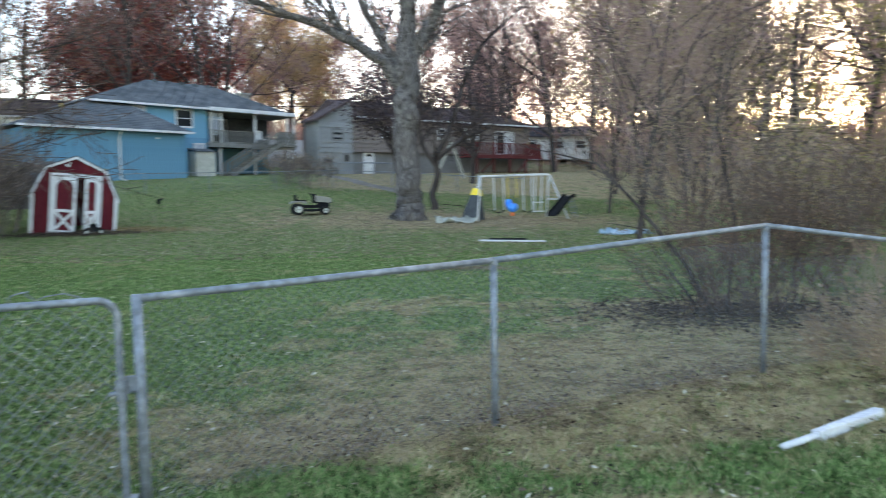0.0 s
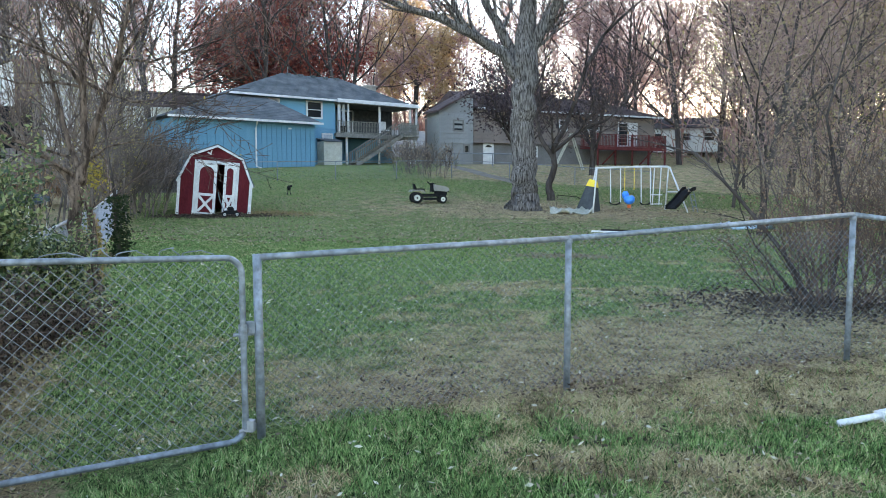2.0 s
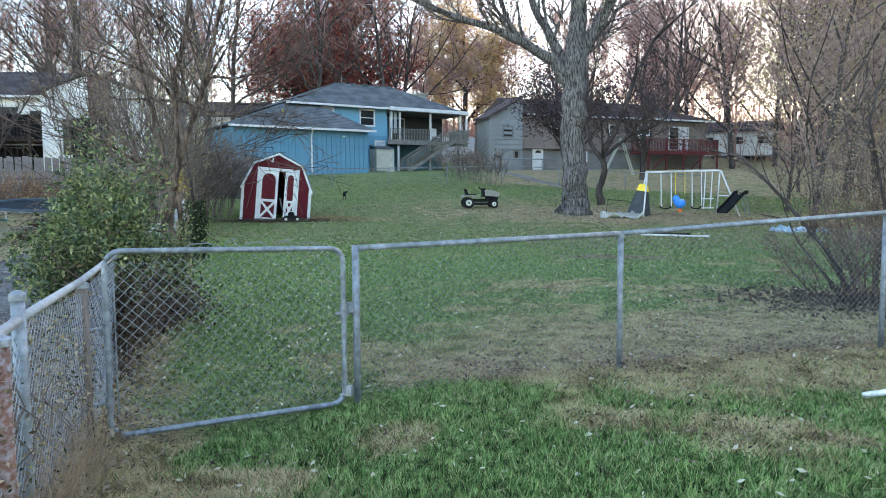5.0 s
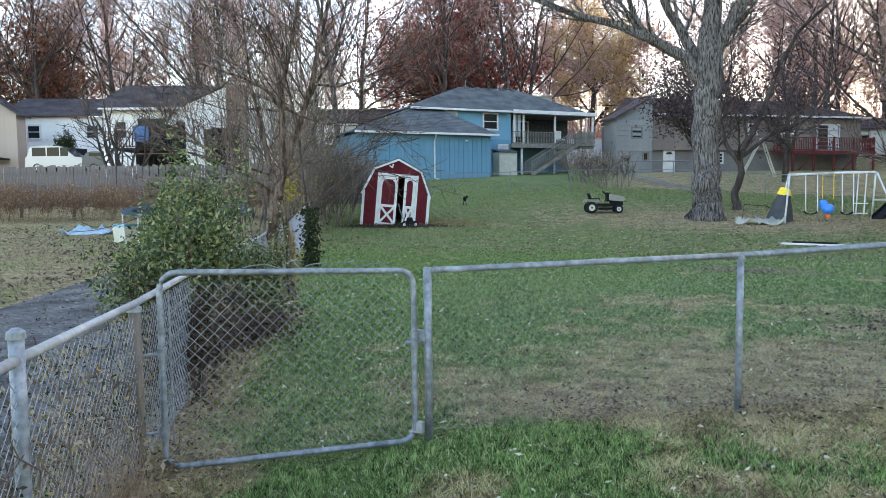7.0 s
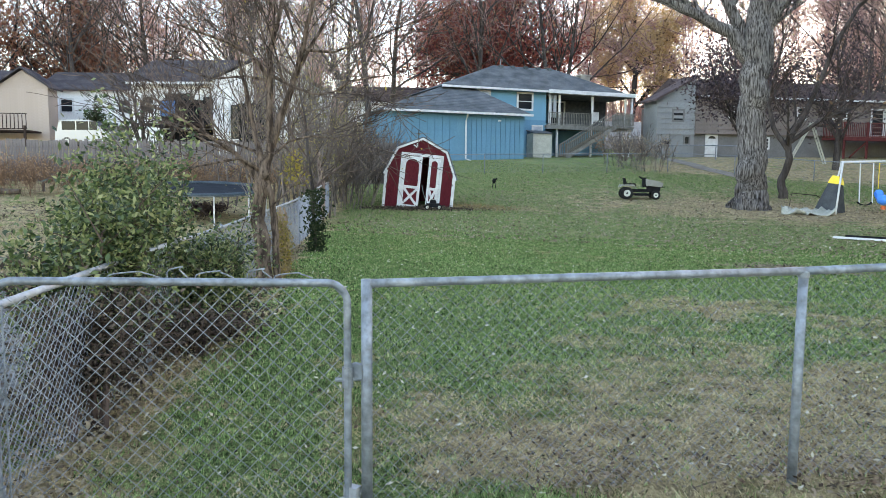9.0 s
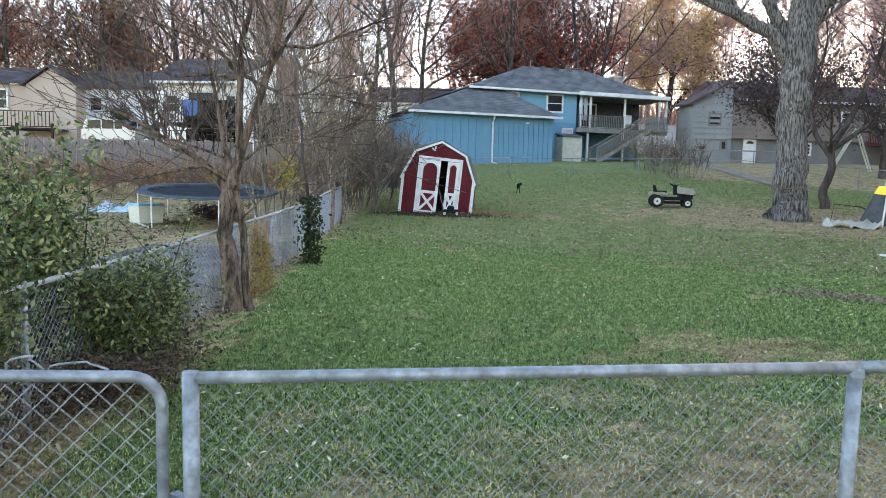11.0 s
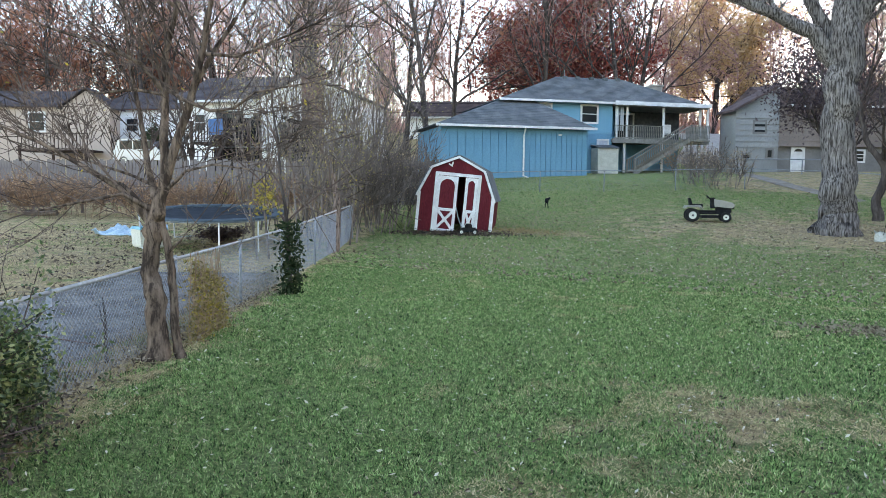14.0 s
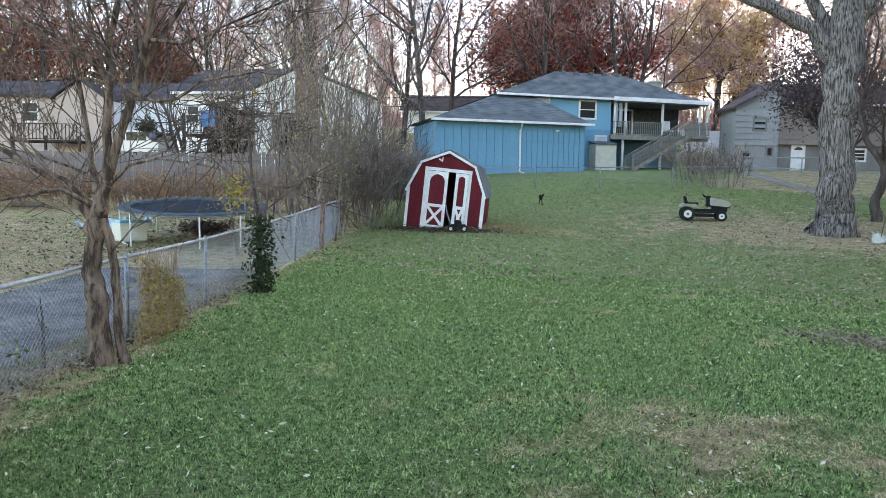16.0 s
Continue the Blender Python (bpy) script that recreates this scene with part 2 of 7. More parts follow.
M_DARKBARK = varied("dark_bark", (0.04, 0.033, 0.031), (0.105, 0.088, 0.082), 2, 12, 0.95, 0, 0.6, (2, 2, 0.5))
M_REDTWIG = varied("brown_stems", (0.06, 0.043, 0.036), (0.17, 0.12, 0.10), 2, 8, 0.95, 0, 0)
M_RUSTSTEM = varied("rusty_stems", (0.12, 0.075, 0.05), (0.24, 0.15, 0.10), 2, 8, 0.95, 0, 0)
M_RUSTWEED = leaf_mat("rusty_weeds", [(0.13, 0.08, 0.05), (0.27, 0.17, 0.105), (0.37, 0.245, 0.155)])
M_BRUSH = varied("grey_brush_stems", (0.06, 0.05, 0.045), (0.25, 0.205, 0.18), 1.5, 6, 0.95, 0, 0)
M_DRYSTEM = varied("dry_stems", (0.22, 0.15, 0.10), (0.34, 0.25, 0.18), 2, 8, 0.95, 0, 0)
M_IVY = leaf_mat("ivy_leaves", [(0.015, 0.025, 0.012), (0.03, 0.045, 0.02), (0.05, 0.06, 0.03)])
M_DRYTAN = leaf_mat("dry_tan_leaves", [(0.16, 0.12, 0.05), (0.26, 0.2, 0.09), (0.3, 0.22, 0.12), (0.12, 0.1, 0.05)])
M_YELGREEN = leaf_mat("yellow_green_leaves", [(0.13, 0.125, 0.05), (0.24, 0.20, 0.085), (0.32, 0.235, 0.11), (0.19, 0.145, 0.085)])
M_DUNLEAF = leaf_mat("dun_thin_leaves", [(0.12, 0.085, 0.065), (0.26, 0.19, 0.14), (0.38, 0.28, 0.20), (0.27, 0.23, 0.11)])
M_RUSTLEAF = leaf_mat("rust_leaves", [(0.15, 0.065, 0.045), (0.26, 0.115, 0.075), (0.29, 0.155, 0.10)])
M_ORANGE = varied("orange_plastic", (0.7, 0.12, 0.03), (0.75, 0.16, 0.04), 4, 40, 0.5, 0, 0.05)
M_TRAMPPAD = varied("slate_blue_pad", (0.04, 0.055, 0.068), (0.075, 0.095, 0.11), 3, 20, 0.9, 0, 0.1)
M_DRYLAWN = leaf_mat("dry_lawn_blades", [(0.045, 0.033, 0.018), (0.25, 0.185, 0.095), (0.48, 0.375, 0.20), (0.66, 0.54, 0.33), (0.27, 0.26, 0.10)], 0.8, 3.0, -0.2, 0.5, 0.6)
M_STRAW = leaf_mat("neighbour_straw", [(0.05, 0.04, 0.028), (0.15, 0.115, 0.075), (0.29, 0.23, 0.155), (0.18, 0.17, 0.085)], 0.8, 2.0, -0.2, 0.5, 0.6)
M_LITTER = leaf_mat("leaf_litter", [(0.06, 0.045, 0.03), (0.17, 0.13, 0.09), (0.34, 0.28, 0.20), (0.24, 0.20, 0.15)])
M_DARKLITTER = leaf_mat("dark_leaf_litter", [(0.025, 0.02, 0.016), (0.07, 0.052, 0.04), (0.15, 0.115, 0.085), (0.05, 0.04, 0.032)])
M_REDLITTER = leaf_mat("reddish_leaf_litter", [(0.06, 0.04, 0.028), (0.18, 0.125, 0.085), (0.38, 0.29, 0.20), (0.13, 0.09, 0.062)])
# skyline stems and twigs, likewise lightened in their colour for distance
M_FARWOOD = leaf_mat("lightened_far_wood", [(0.22, 0.135, 0.125), (0.34, 0.21, 0.195), (0.45, 0.28, 0.255), (0.34, 0.20, 0.16)])
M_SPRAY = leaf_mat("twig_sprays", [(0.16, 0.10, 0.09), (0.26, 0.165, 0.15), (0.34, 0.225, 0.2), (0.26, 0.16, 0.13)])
M_GLASS, _n, _l, _b = node_mat("window_glass", 0.06)
_b.inputs["Base Color"].default_value = (0.015, 0.017, 0.02, 1)
_b.inputs["Specular IOR Level"].default_value = 0.12
M_CARWHITE, _n, _l, _b = node_mat("white_car_paint", 0.25)
_b.inputs["Base Color"].default_value = (0.33, 0.345, 0.375, 1)
_b.inputs["Coat Weight"].default_value = 0.5


# ---------------------------------------------------------------- mesh helpers
class Shape:
    """Gathers vertices and faces for one mesh."""

    def __init__(self):
        self.v, self.f = [], []

    def box(self, c, s, rz=0.0, tilt=0.0):
        m = Matrix.Translation(c) @ Matrix.Rotation(rz, 4, "Z") @ Matrix.Rotation(tilt, 4, "Y")
        k = len(self.v)
        for x in (-0.5, 0.5):
            for y in (-0.5, 0.5):
                for z in (-0.5, 0.5):
                    self.v.append(tuple(m @ Vector((x * s[0], y * s[1], z * s[2]))))
        for f in ((0, 1, 3, 2), (4, 6, 7, 5), (0, 4, 5, 1), (2, 3, 7, 6), (0, 2, 6, 4), (1, 5, 7, 3)):
            self.f.append([k + i for i in f])
        return self

    def beam(self, a, b, w, h):
        """A squared bar from a to b, w wide and h high."""
        a, b = Vector(a), Vector(b)
        d = b - a
        q = d.to_track_quat("X", "Z").to_matrix().to_4x4()
        m = Matrix.Translation((a + b) / 2) @ q
        k = len(self.v)
        for x in (-0.5, 0.5):
            for y in (-0.5, 0.5):
                for z in (-0.5, 0.5):
                    self.v.append(tuple(m @ Vector((x * d.length, y * w, z * h))))
        for f in ((0, 1, 3, 2), (4, 6, 7, 5), (0, 4, 5, 1), (2, 3, 7, 6), (0, 2, 6, 4), (1, 5, 7, 3)):
            self.f.append([k + i for i in f])
        return self

    def tube(self, pts, radii, n=8, cap=True):
        """A tube through pts."""
        pts = [Vector(p) for p in pts]
        if not isinstance(radii, (list, tuple)):
            radii = [radii] * len(pts)
        k = len(self.v)
        for i, p in enumerate(pts):
            d = (pts[min(i + 1, len(pts) - 1)] - pts[max(i - 1, 0)])
            if d.length < 1e-9:
                d = Vector((0, 0, 1))
            d.normalize()
            ref = Vector((0, 0, 1)) if abs(d.z) < 0.9 else Vector((1, 0, 0))
            s = d.cross(ref).normalized()
            t = s.cross(d)
            for j in range(n):
                a = 2 * math.pi * j / n
                self.v.append(tuple(p + (s * math.cos(a) + t * math.sin(a)) * radii[i]))
        for i in range(len(pts) - 1):
            for j in range(n):
                j2 = (j + 1) % n
                self.f.append([k + i * n + j, k + i * n + j2, k + (i + 1) * n + j2, k + (i + 1) * n + j])
        if cap:
            self.f.append([k + j for j in range(n)][::-1])
            self.f.append([k + (len(pts) - 1) * n + j for j in range(n)])
        return self

    def ribbon(self, pts, radii, side):
        """A slim flat twig through pts."""
        k = len(self.v)
        for p, r in zip(pts, radii):
            self.v.append(tuple(p - side * r))
            self.v.append(tuple(p + side * r))
        for i in range(len(pts) - 1):
            a = k + 2 * i
            self.f.append([a, a + 1, a + 3, a + 2])
        return self

    def furrowed(self, pts, radii, n, deep, seed):
        """A trunk with bark ridges running up it."""
        k = len(self.v)
        z = 0.0
        for i, (p, r) in enumerate(zip(pts, radii)):
            if i:
                z += (p - pts[i - 1]).length
            d = (pts[min(i + 1, len(pts) - 1)] - pts[max(i - 1, 0)]).normalized()
            s = d.cross(Vector((0, 1, 0))).normalized()
            t = s.cross(d)
            for j in range(n):
                a = 2 * math.pi * j / n
                w = noise.noise((math.cos(a) * 6.5, math.sin(a) * 6.5, z * 0.9 + seed)) + 0.6 * noise.noise((math.cos(a) * 13, math.sin(a) * 13, z * 1.6 + seed))
                rr = r * (1 + 0.05 * noise.noise((math.cos(a) * 1.5, math.sin(a) * 1.5, z * 0.5))) + deep * w
                self.v.append(tuple(p + (s * math.cos(a) + t * math.sin(a)) * rr))
        for i in range(len(pts) - 1):
            for j in range(n):
                j2 = (j + 1) % n
                self.f.append([k + i * n + j, k + i * n + j2, k + (i + 1) * n + j2, k + (i + 1) * n + j])
        return self

    def ball(self, c, r, nu=8, nv=5, sz=1.0):
        k = len(self.v)
        c = Vector(c)
        for i in range(nv + 1):
            p = math.pi * i / nv
            for j in range(nu):
                a = 2 * math.pi * j / nu
                self.v.append((c.x + r * math.sin(p) * math.cos(a), c.y + r * math.sin(p) * math.sin(a), c.z + r * sz * math.cos(p)))
        for i in range(nv):
            for j in range(nu):
                self.f.append([k + i * nu + j, k + (i + 1) * nu + j, k + (i + 1) * nu + (j + 1) % nu, k + i * nu + (j + 1) % nu])
        return self

    def poly(self, pts):
        k = len(self.v)
        self.v += [tuple(p) for p in pts]
        self.f.append(list(range(k, k + len(pts))))
        return self

    def prism(self, ring, depth):
        """A flat outline, given thickness by the vector depth."""
        k, n = len(self.v), len(ring)
        d = Vector(depth)
        self.v += [tuple(p) for p in ring] + [tuple(Vector(p) + d) for p in ring]
        self.f.append(list(range(k, k + n))[::-1])
        self.f.append(list(range(k + n, k + 2 * n)))
        for i in range(n):
            j = (i + 1) % n
            self.f.append([k + i, k + j, k + n + j, k + n + i])
        return self

    def mesh(self, name, mat, smooth=False):
        me = bpy.data.meshes.new(name)
        me.from_pydata(self.v, [], self.f)
        me.materials.append(mat)
        if smooth:
            me.polygons.foreach_set("use_smooth", [True] * len(me.polygons))
        me.update()
        return me


def part(name, sh, mat, parent=None, label="", smooth=False):
    ob = new(name, sh.mesh(name, mat, smooth))
    if parent is not None:
        ob.parent = parent
    return tagged(ob, label)


def thing(name, at, label, category, rz=0.0, group="", kind=""):
    e = new(name)
    e.matrix_basis = Matrix.Translation(at) @ Matrix.Rotation(rz, 4, "Z")
    return tagged(e, label, category, group, kind)


def S():
    return Shape()


# ---------------------------------------------------------------- ground
RISE = [(-400, 0.0), (18, 0.0), (24, 0.03), (29, 0.25), (33, 0.5), (39, 0.85), (46, 1.75), (53, 2.7), (58, 3.0), (66, 3.4), (72, 3.9), (82, 6.2), (95, 8.0), (120, 10.0), (400, 18.0)]


def rise(s):
    return float(np.interp(s, [a for a, b in RISE], [b for a, b in RISE]))


def ease(t):
    t = min(max(t, 0.0), 1.0)
    return t * t * (3 - 2 * t)


def gz(x, y):
    """Height of the ground: level by the fence, rising to the houses beyond."""
    s = y - 0.45 * min(max(x, -45), 20)
    z = sum(rise(s + d) for d in (-2.5, -1.2, 0, 1.2, 2.5)) / 5
    back = -0.427 * (x + 14.2) + 0.904 * (y - 30.9)      # how far behind the board fence
    z += 0.6 * ease(back / 6) * ease((-24 - x) / 6)
    z -= 0.15 * math.exp(-(((x + 1.35) / 1.2) ** 2 + ((y - 3.7) / 1.2) ** 2))      # a dip under the gate
    return z + 0.035 * noise.noise((x * 0.35, y * 0.35, 0)) + 0.012 * noise.noise((x * 1.3, y * 1.3, 4))


def axis(lo, hi, step):
    return list(np.arange(lo, hi + 1e-6, step))


GX = [-600, -300, -150, -90] + axis(-60, -16, 2) + axis(-15, -4.5, 0.5) + axis(-4, 7, 0.25) + axis(7.5, 14, 0.5) + axis(16, 60, 2) + [90, 150, 300, 600]
GY = [-300, -100, -40, -15] + axis(-8, 0, 2) + axis(1, 13, 0.25) + axis(13.5, 34, 0.5) + axis(36, 80, 2) + [100, 130, 180, 300, 700]


def ground_material():
    m, n, l, b = node_mat("lawn_ground", 0.95)
    tc = n.new("ShaderNodeTexCoord")

    def nz(scale, detail=6, rough=0.6):
        t = n.new("ShaderNodeTexNoise")
        t.inputs["Scale"].default_value, t.inputs["Detail"].default_value, t.inputs["Roughness"].default_value = scale, detail, rough
        l.new(tc.outputs["Object"], t.inputs[0])
        return t.outputs[0]

    def ramp(src, a, ca, bb, cb):
        r = n.new("ShaderNodeValToRGB")
        r.color_ramp.elements[0].position, r.color_ramp.elements[1].position = a, bb
        r.color_ramp.elements[0].color, r.color_ramp.elements[1].color = ca, cb
        l.new(src, r.inputs[0])
        return r.outputs[0]

    def mix(fac, c1, c2):
        x = n.new("ShaderNodeMix")
        x.data_type = "RGBA"
        l.new(fac, x.inputs[0])
        for s, k in ((c1, 6), (c2, 7)):
            if isinstance(s, tuple):
                x.inputs[k].default_value = s
            else:
                l.new(s, x.inputs[k])
        return x.outputs[2]

    green = ramp(nz(0.55, 5), 0.34, (0.07, 0.13, 0.035, 1), 0.66, (0.17, 0.235, 0.08, 1))
    # shade between tufts and light on blade tips are put into these ramps
    clump = ramp(nz(22, 8, 0.8), 0.475, (0.018, 0.034, 0.010, 1), 0.545, (0.315, 0.395, 0.14, 1))
    blade = ramp(nz(50, 10, 0.9), 0.48, (0.012, 0.024, 0.008, 1), 0.55, (0.36, 0.435, 0.16, 1))

    def halves(p, q, k):
        x = n.new("ShaderNodeMix")
        x.data_type = "RGBA"
        x.inputs[0].default_value = k
        l.new(p, x.inputs[6])
        l.new(q, x.inputs[7])
        return x.outputs[2]
    thatch = ramp(nz(1.7, 8, 0.75), 0.45, (0, 0, 0, 1), 0.75, (0.6, 0.6, 0.6, 1))
    lawn_col = mix(thatch, halves(halves(green, clump, 0.6), blade, 0.4), halves(blade, ramp(nz(18, 8, 0.8), 0.36, (0.07, 0.06, 0.035, 1), 0.68, (0.36, 0.33, 0.22, 1)), 0.75))
    dry = halves(ramp(nz(38, 9, 0.85), 0.40, (0.035, 0.028, 0.02, 1), 0.58, (0.62, 0.48, 0.27, 1)), ramp(nz(5, 8, 0.7), 0.40, (0.08, 0.063, 0.042, 1), 0.60, (0.49, 0.385, 0.215, 1)), 0.5)
    # worn patches, given by the vertex attribute "worn" and broken up by noise
    at = n.new("ShaderNodeAttribute")
    at.attribute_name = "worn"
    add = n.new("ShaderNodeMath")
    add.operation = "ADD"
    l.new(at.outputs["Fac"], add.inputs[0])
    sub = n.new("ShaderNodeMath")
    sub.operation = "MULTIPLY_ADD"
    l.new(nz(1.4, 8, 0.7), sub.inputs[0])
    sub.inputs[1].default_value, sub.inputs[2].default_value = 2.8, -1.4
    l.new(sub.outputs[0], add.inputs[1])
    fac = ramp(add.outputs[0], 0.38, (0, 0, 0, 1), 0.72, (1, 1, 1, 1))
    col = mix(fac, lawn_col, dry)
    l.new(col, b.inputs["Base Color"])
    bp = n.new("ShaderNodeBump")
    bp.inputs["Strength"].default_value, bp.inputs["Distance"].default_value = 1.0, 0.08
    l.new(nz(14, 9, 0.85), bp.inputs["Height"])
    l.new(bp.outputs[0], b.inputs["Normal"])
    return m


def worn(x, y):
    """How bare and leaf-strewn the lawn is."""
    def spot(cx, cy, rx, ry):
        return math.exp(-(((x - cx) / rx) ** 2 + ((y - cy) / ry) ** 2))
    w = 0.9 * spot(2.6, 6.9, 2.6, 1.5) + 0.9 * spot(0.7, 5.35, 2.0, 0.75) + 0.8 * spot(6.0, 8.0, 3.5, 3.0)
    w += 0.4 * spot(0.9, 10.9, 1.2, 0.7) + 0.15 * spot(0.4, 8.3, 0.9, 0.7) + 0.3 * spot(4.5, 14, 3.5, 3.5)
    w += 0.75 * spot(1.35, 4.1, 0.4, 0.28) + 0.8 * spot(2.25, 4.05, 0.55, 0.3) + 0.6 * spot(-0.4, 2.95, 0.5, 0.3) + 0.6 * spot(0.1, 3.6, 0.3, 0.22) + 0.7 * spot(-1.7, 3.5, 0.5, 0.4)
    w += 0.4 * spot(0.25, 10.3, 0.8, 0.6) + 0.8 * spot(4.4, 9.9, 1.6, 1.1) + 0.15 * spot(-1.0, 30, 7, 5)
    w += 0.35 * spot(4.8, 3.4, 2.4, 1.0) + 0.6 * spot(-0.6, 2.6, 0.7, 0.5) + 0.15 * spot(-0.2, 9.5, 1.0, 0.8)
    w += 0.3 * spot(-3, 36, 10, 8) + 0.45 * spot(1, 32, 9, 6) + 0.4 * spot(6, 32, 7, 4) + 0.55 * spot(-9.0, 27.2, 2.5, 0.8)
    t = (y - 3.2) * 0.505 + (x + 1.9) * 0.863          # distance from the side fence
    w += 0.8 * math.exp(-(t / 0.6) ** 2)
    if t < -0.8:
        w += 0.8
    if y > 44:
        w += 0.25 + 0.5 * ease((x + 9) / 4)
    return min(w, 1.0)


def build_ground():
    me = bpy.data.meshes.new("ground")
    v = [(x, y, gz(x, y)) for y in GY for x in GX]
    nx = len(GX)
    f = [(j * nx + i, j * nx + i + 1, (j + 1) * nx + i + 1, (j + 1) * nx + i) for j in range(len(GY) - 1) for i in range(nx - 1)]
    me.from_pydata(v, [], f)
    me.polygons.foreach_set("use_smooth", [True] * len(me.polygons))
    a = me.attributes.new("worn", "FLOAT", "POINT")
    a.data.foreach_set("value", [worn(x, y) for x, y, z in v])
    me.materials.append(ground_material())
    return tagged(new("ground", me), "green autumn lawn with worn brown patches and leaves", "ground", kind="structure")


ground = build_ground()


# ---------------------------------------------------------------- trees
def grow(sh, p, d, r, length, level, rng, cfg, tips, thin):
    """One limb and, from it, the next ones. thin gathers the twigs, sh the thick limbs."""
    n = 5 if level == 0 else (4 if level == 1 else (2 if level >= cfg["levels"] else 3))
    pts, rad = [p.copy()], [r]
    step = length / n
    q, dd = p.copy(), d.copy()
    for i in range(n):
        dd = (dd + Vector((rng.uniform(-1, 1), rng.uniform(-1, 1), rng.uniform(-0.6, 0.9))) * cfg["bend"] * (0.5 if level == 0 else 1) + Vector((0, 0, cfg["up"]))).normalized()
        q = q + dd * step
        pts.append(q.copy())
        rad.append(r * (1 - (1 - cfg["taper"]) * (i + 1) / n))
    last = level >= cfg["levels"]
    if r > 0.02:
        sh.tube(pts, rad, 8 if r > 0.15 else 6, cap=False)
    elif cfg.get("far"):
        thin.ribbon(pts, [max(a, cfg["min_r"]) for a in rad], dd.cross(Vector((rng.uniform(-1, 1), rng.uniform(-1, 1), rng.uniform(-1, 1)))).normalized())
    else:
        thin.tube(pts, [max(a, cfg["min_r"]) for a in rad], 3, cap=False)
    if last:
        tips.append((pts[-1], dd))
        tips.append((pts[len(pts) // 2], dd))
        return
    k = cfg["kids"][min(level, len(cfg["kids"]) - 1)]
    for i in range(k):
        t = cfg["first"] + (1 - cfg["first"]) * (i + rng.random()) / k if level == 0 else 0.2 + 0.8 * (i + rng.random()) / k
        a = min(int(t * n), n - 1)
        base = pts[a].lerp(pts[a + 1], t * n - a)
        rr = rad[a] * cfg["thin"] * rng.uniform(0.75, 1.1)
        side = Vector((rng.uniform(-1, 1), rng.uniform(-1, 1), rng.uniform(-0.3, 0.6)))
        side = (side - dd * side.dot(dd)).normalized()
        ang = cfg["spread"] * rng.uniform(0.7, 1.3)
        kd = (dd * math.cos(ang) + side * math.sin(ang)).normalized()
        grow(sh, base, kd, rr, length * cfg["short"] * rng.uniform(0.7, 1.15), level + 1, rng, cfg, tips, thin)
    grow(sh, pts[-1], dd, rad[-1] * 0.95, length * cfg["short"], level + 1, rng, cfg, tips, thin)


TREE = dict(levels=4, kids=(5, 4, 3, 3), first=0.35, spread=0.75, short=0.62, thin=0.62, taper=0.6, bend=0.22, up=0.06, min_r=0.006)


def quads_mesh(name, centres, size, rng, mat, lo=0.6, hi=1.3, flat=0.0, slim=0.5):
    """Many small leaf-shaped quads with random turns, as one mesh."""
    n = len(centres)
    c = np.asarray(centres, dtype=float)
    a = rng.normal(size=(n, 3))
    b = rng.normal(size=(n, 3))
    if flat:
        a[:, 2] *= 1 - flat
        b[:, 2] *= 1 - flat
    a /= np.linalg.norm(a, axis=1)[:, None]
    b -= a * (a * b).sum(1)[:, None]
    b /= np.linalg.norm(b, axis=1)[:, None]
    s = (size * rng.uniform(lo, hi, n))[:, None]
    v = np.stack([c - a * s, c - b * s * slim, c + a * s, c + b * s * slim], 1).reshape(-1, 3)
    me = bpy.data.meshes.new(name)
    me.from_pydata(v.tolist(), [], np.arange(4 * n).reshape(-1, 4).tolist())
    me.materials.append(mat)
    me.update()
    return me


def crown_mesh(tips, seed, per, size, spread, mat, slim=0.5):
    rng = np.random.default_rng(seed)
    p = np.array([tuple(t[0]) for t in tips])
    k = np.repeat(p, max(1, int(round(per))), axis=0) if per >= 1 else p[rng.random(len(p)) < per]
    return quads_mesh("crown", k + rng.normal(0, spread, k.shape), size, rng, mat, slim=slim)


def branching(root, sh, thin, tips, bark, twig, leaf, per, size, scatter, seed, many=False, slim=0.5):
    if sh.v and many:
        tagged(part("stem_mass", sh, bark or M_BARK2, root, smooth=True), kind="stuff")
    elif sh.v:
        part("trunk", sh, bark or M_BARK2, root, smooth=True)
    if thin.v:
        tagged(part("twig_mass", thin, twig or M_TWIG, root), kind="stuff")
    if leaf and per:
        c = new("crown", crown_mesh(tips, seed, per, size, scatter, leaf, slim))
        c.parent = root
        tagged(c, kind="stuff")


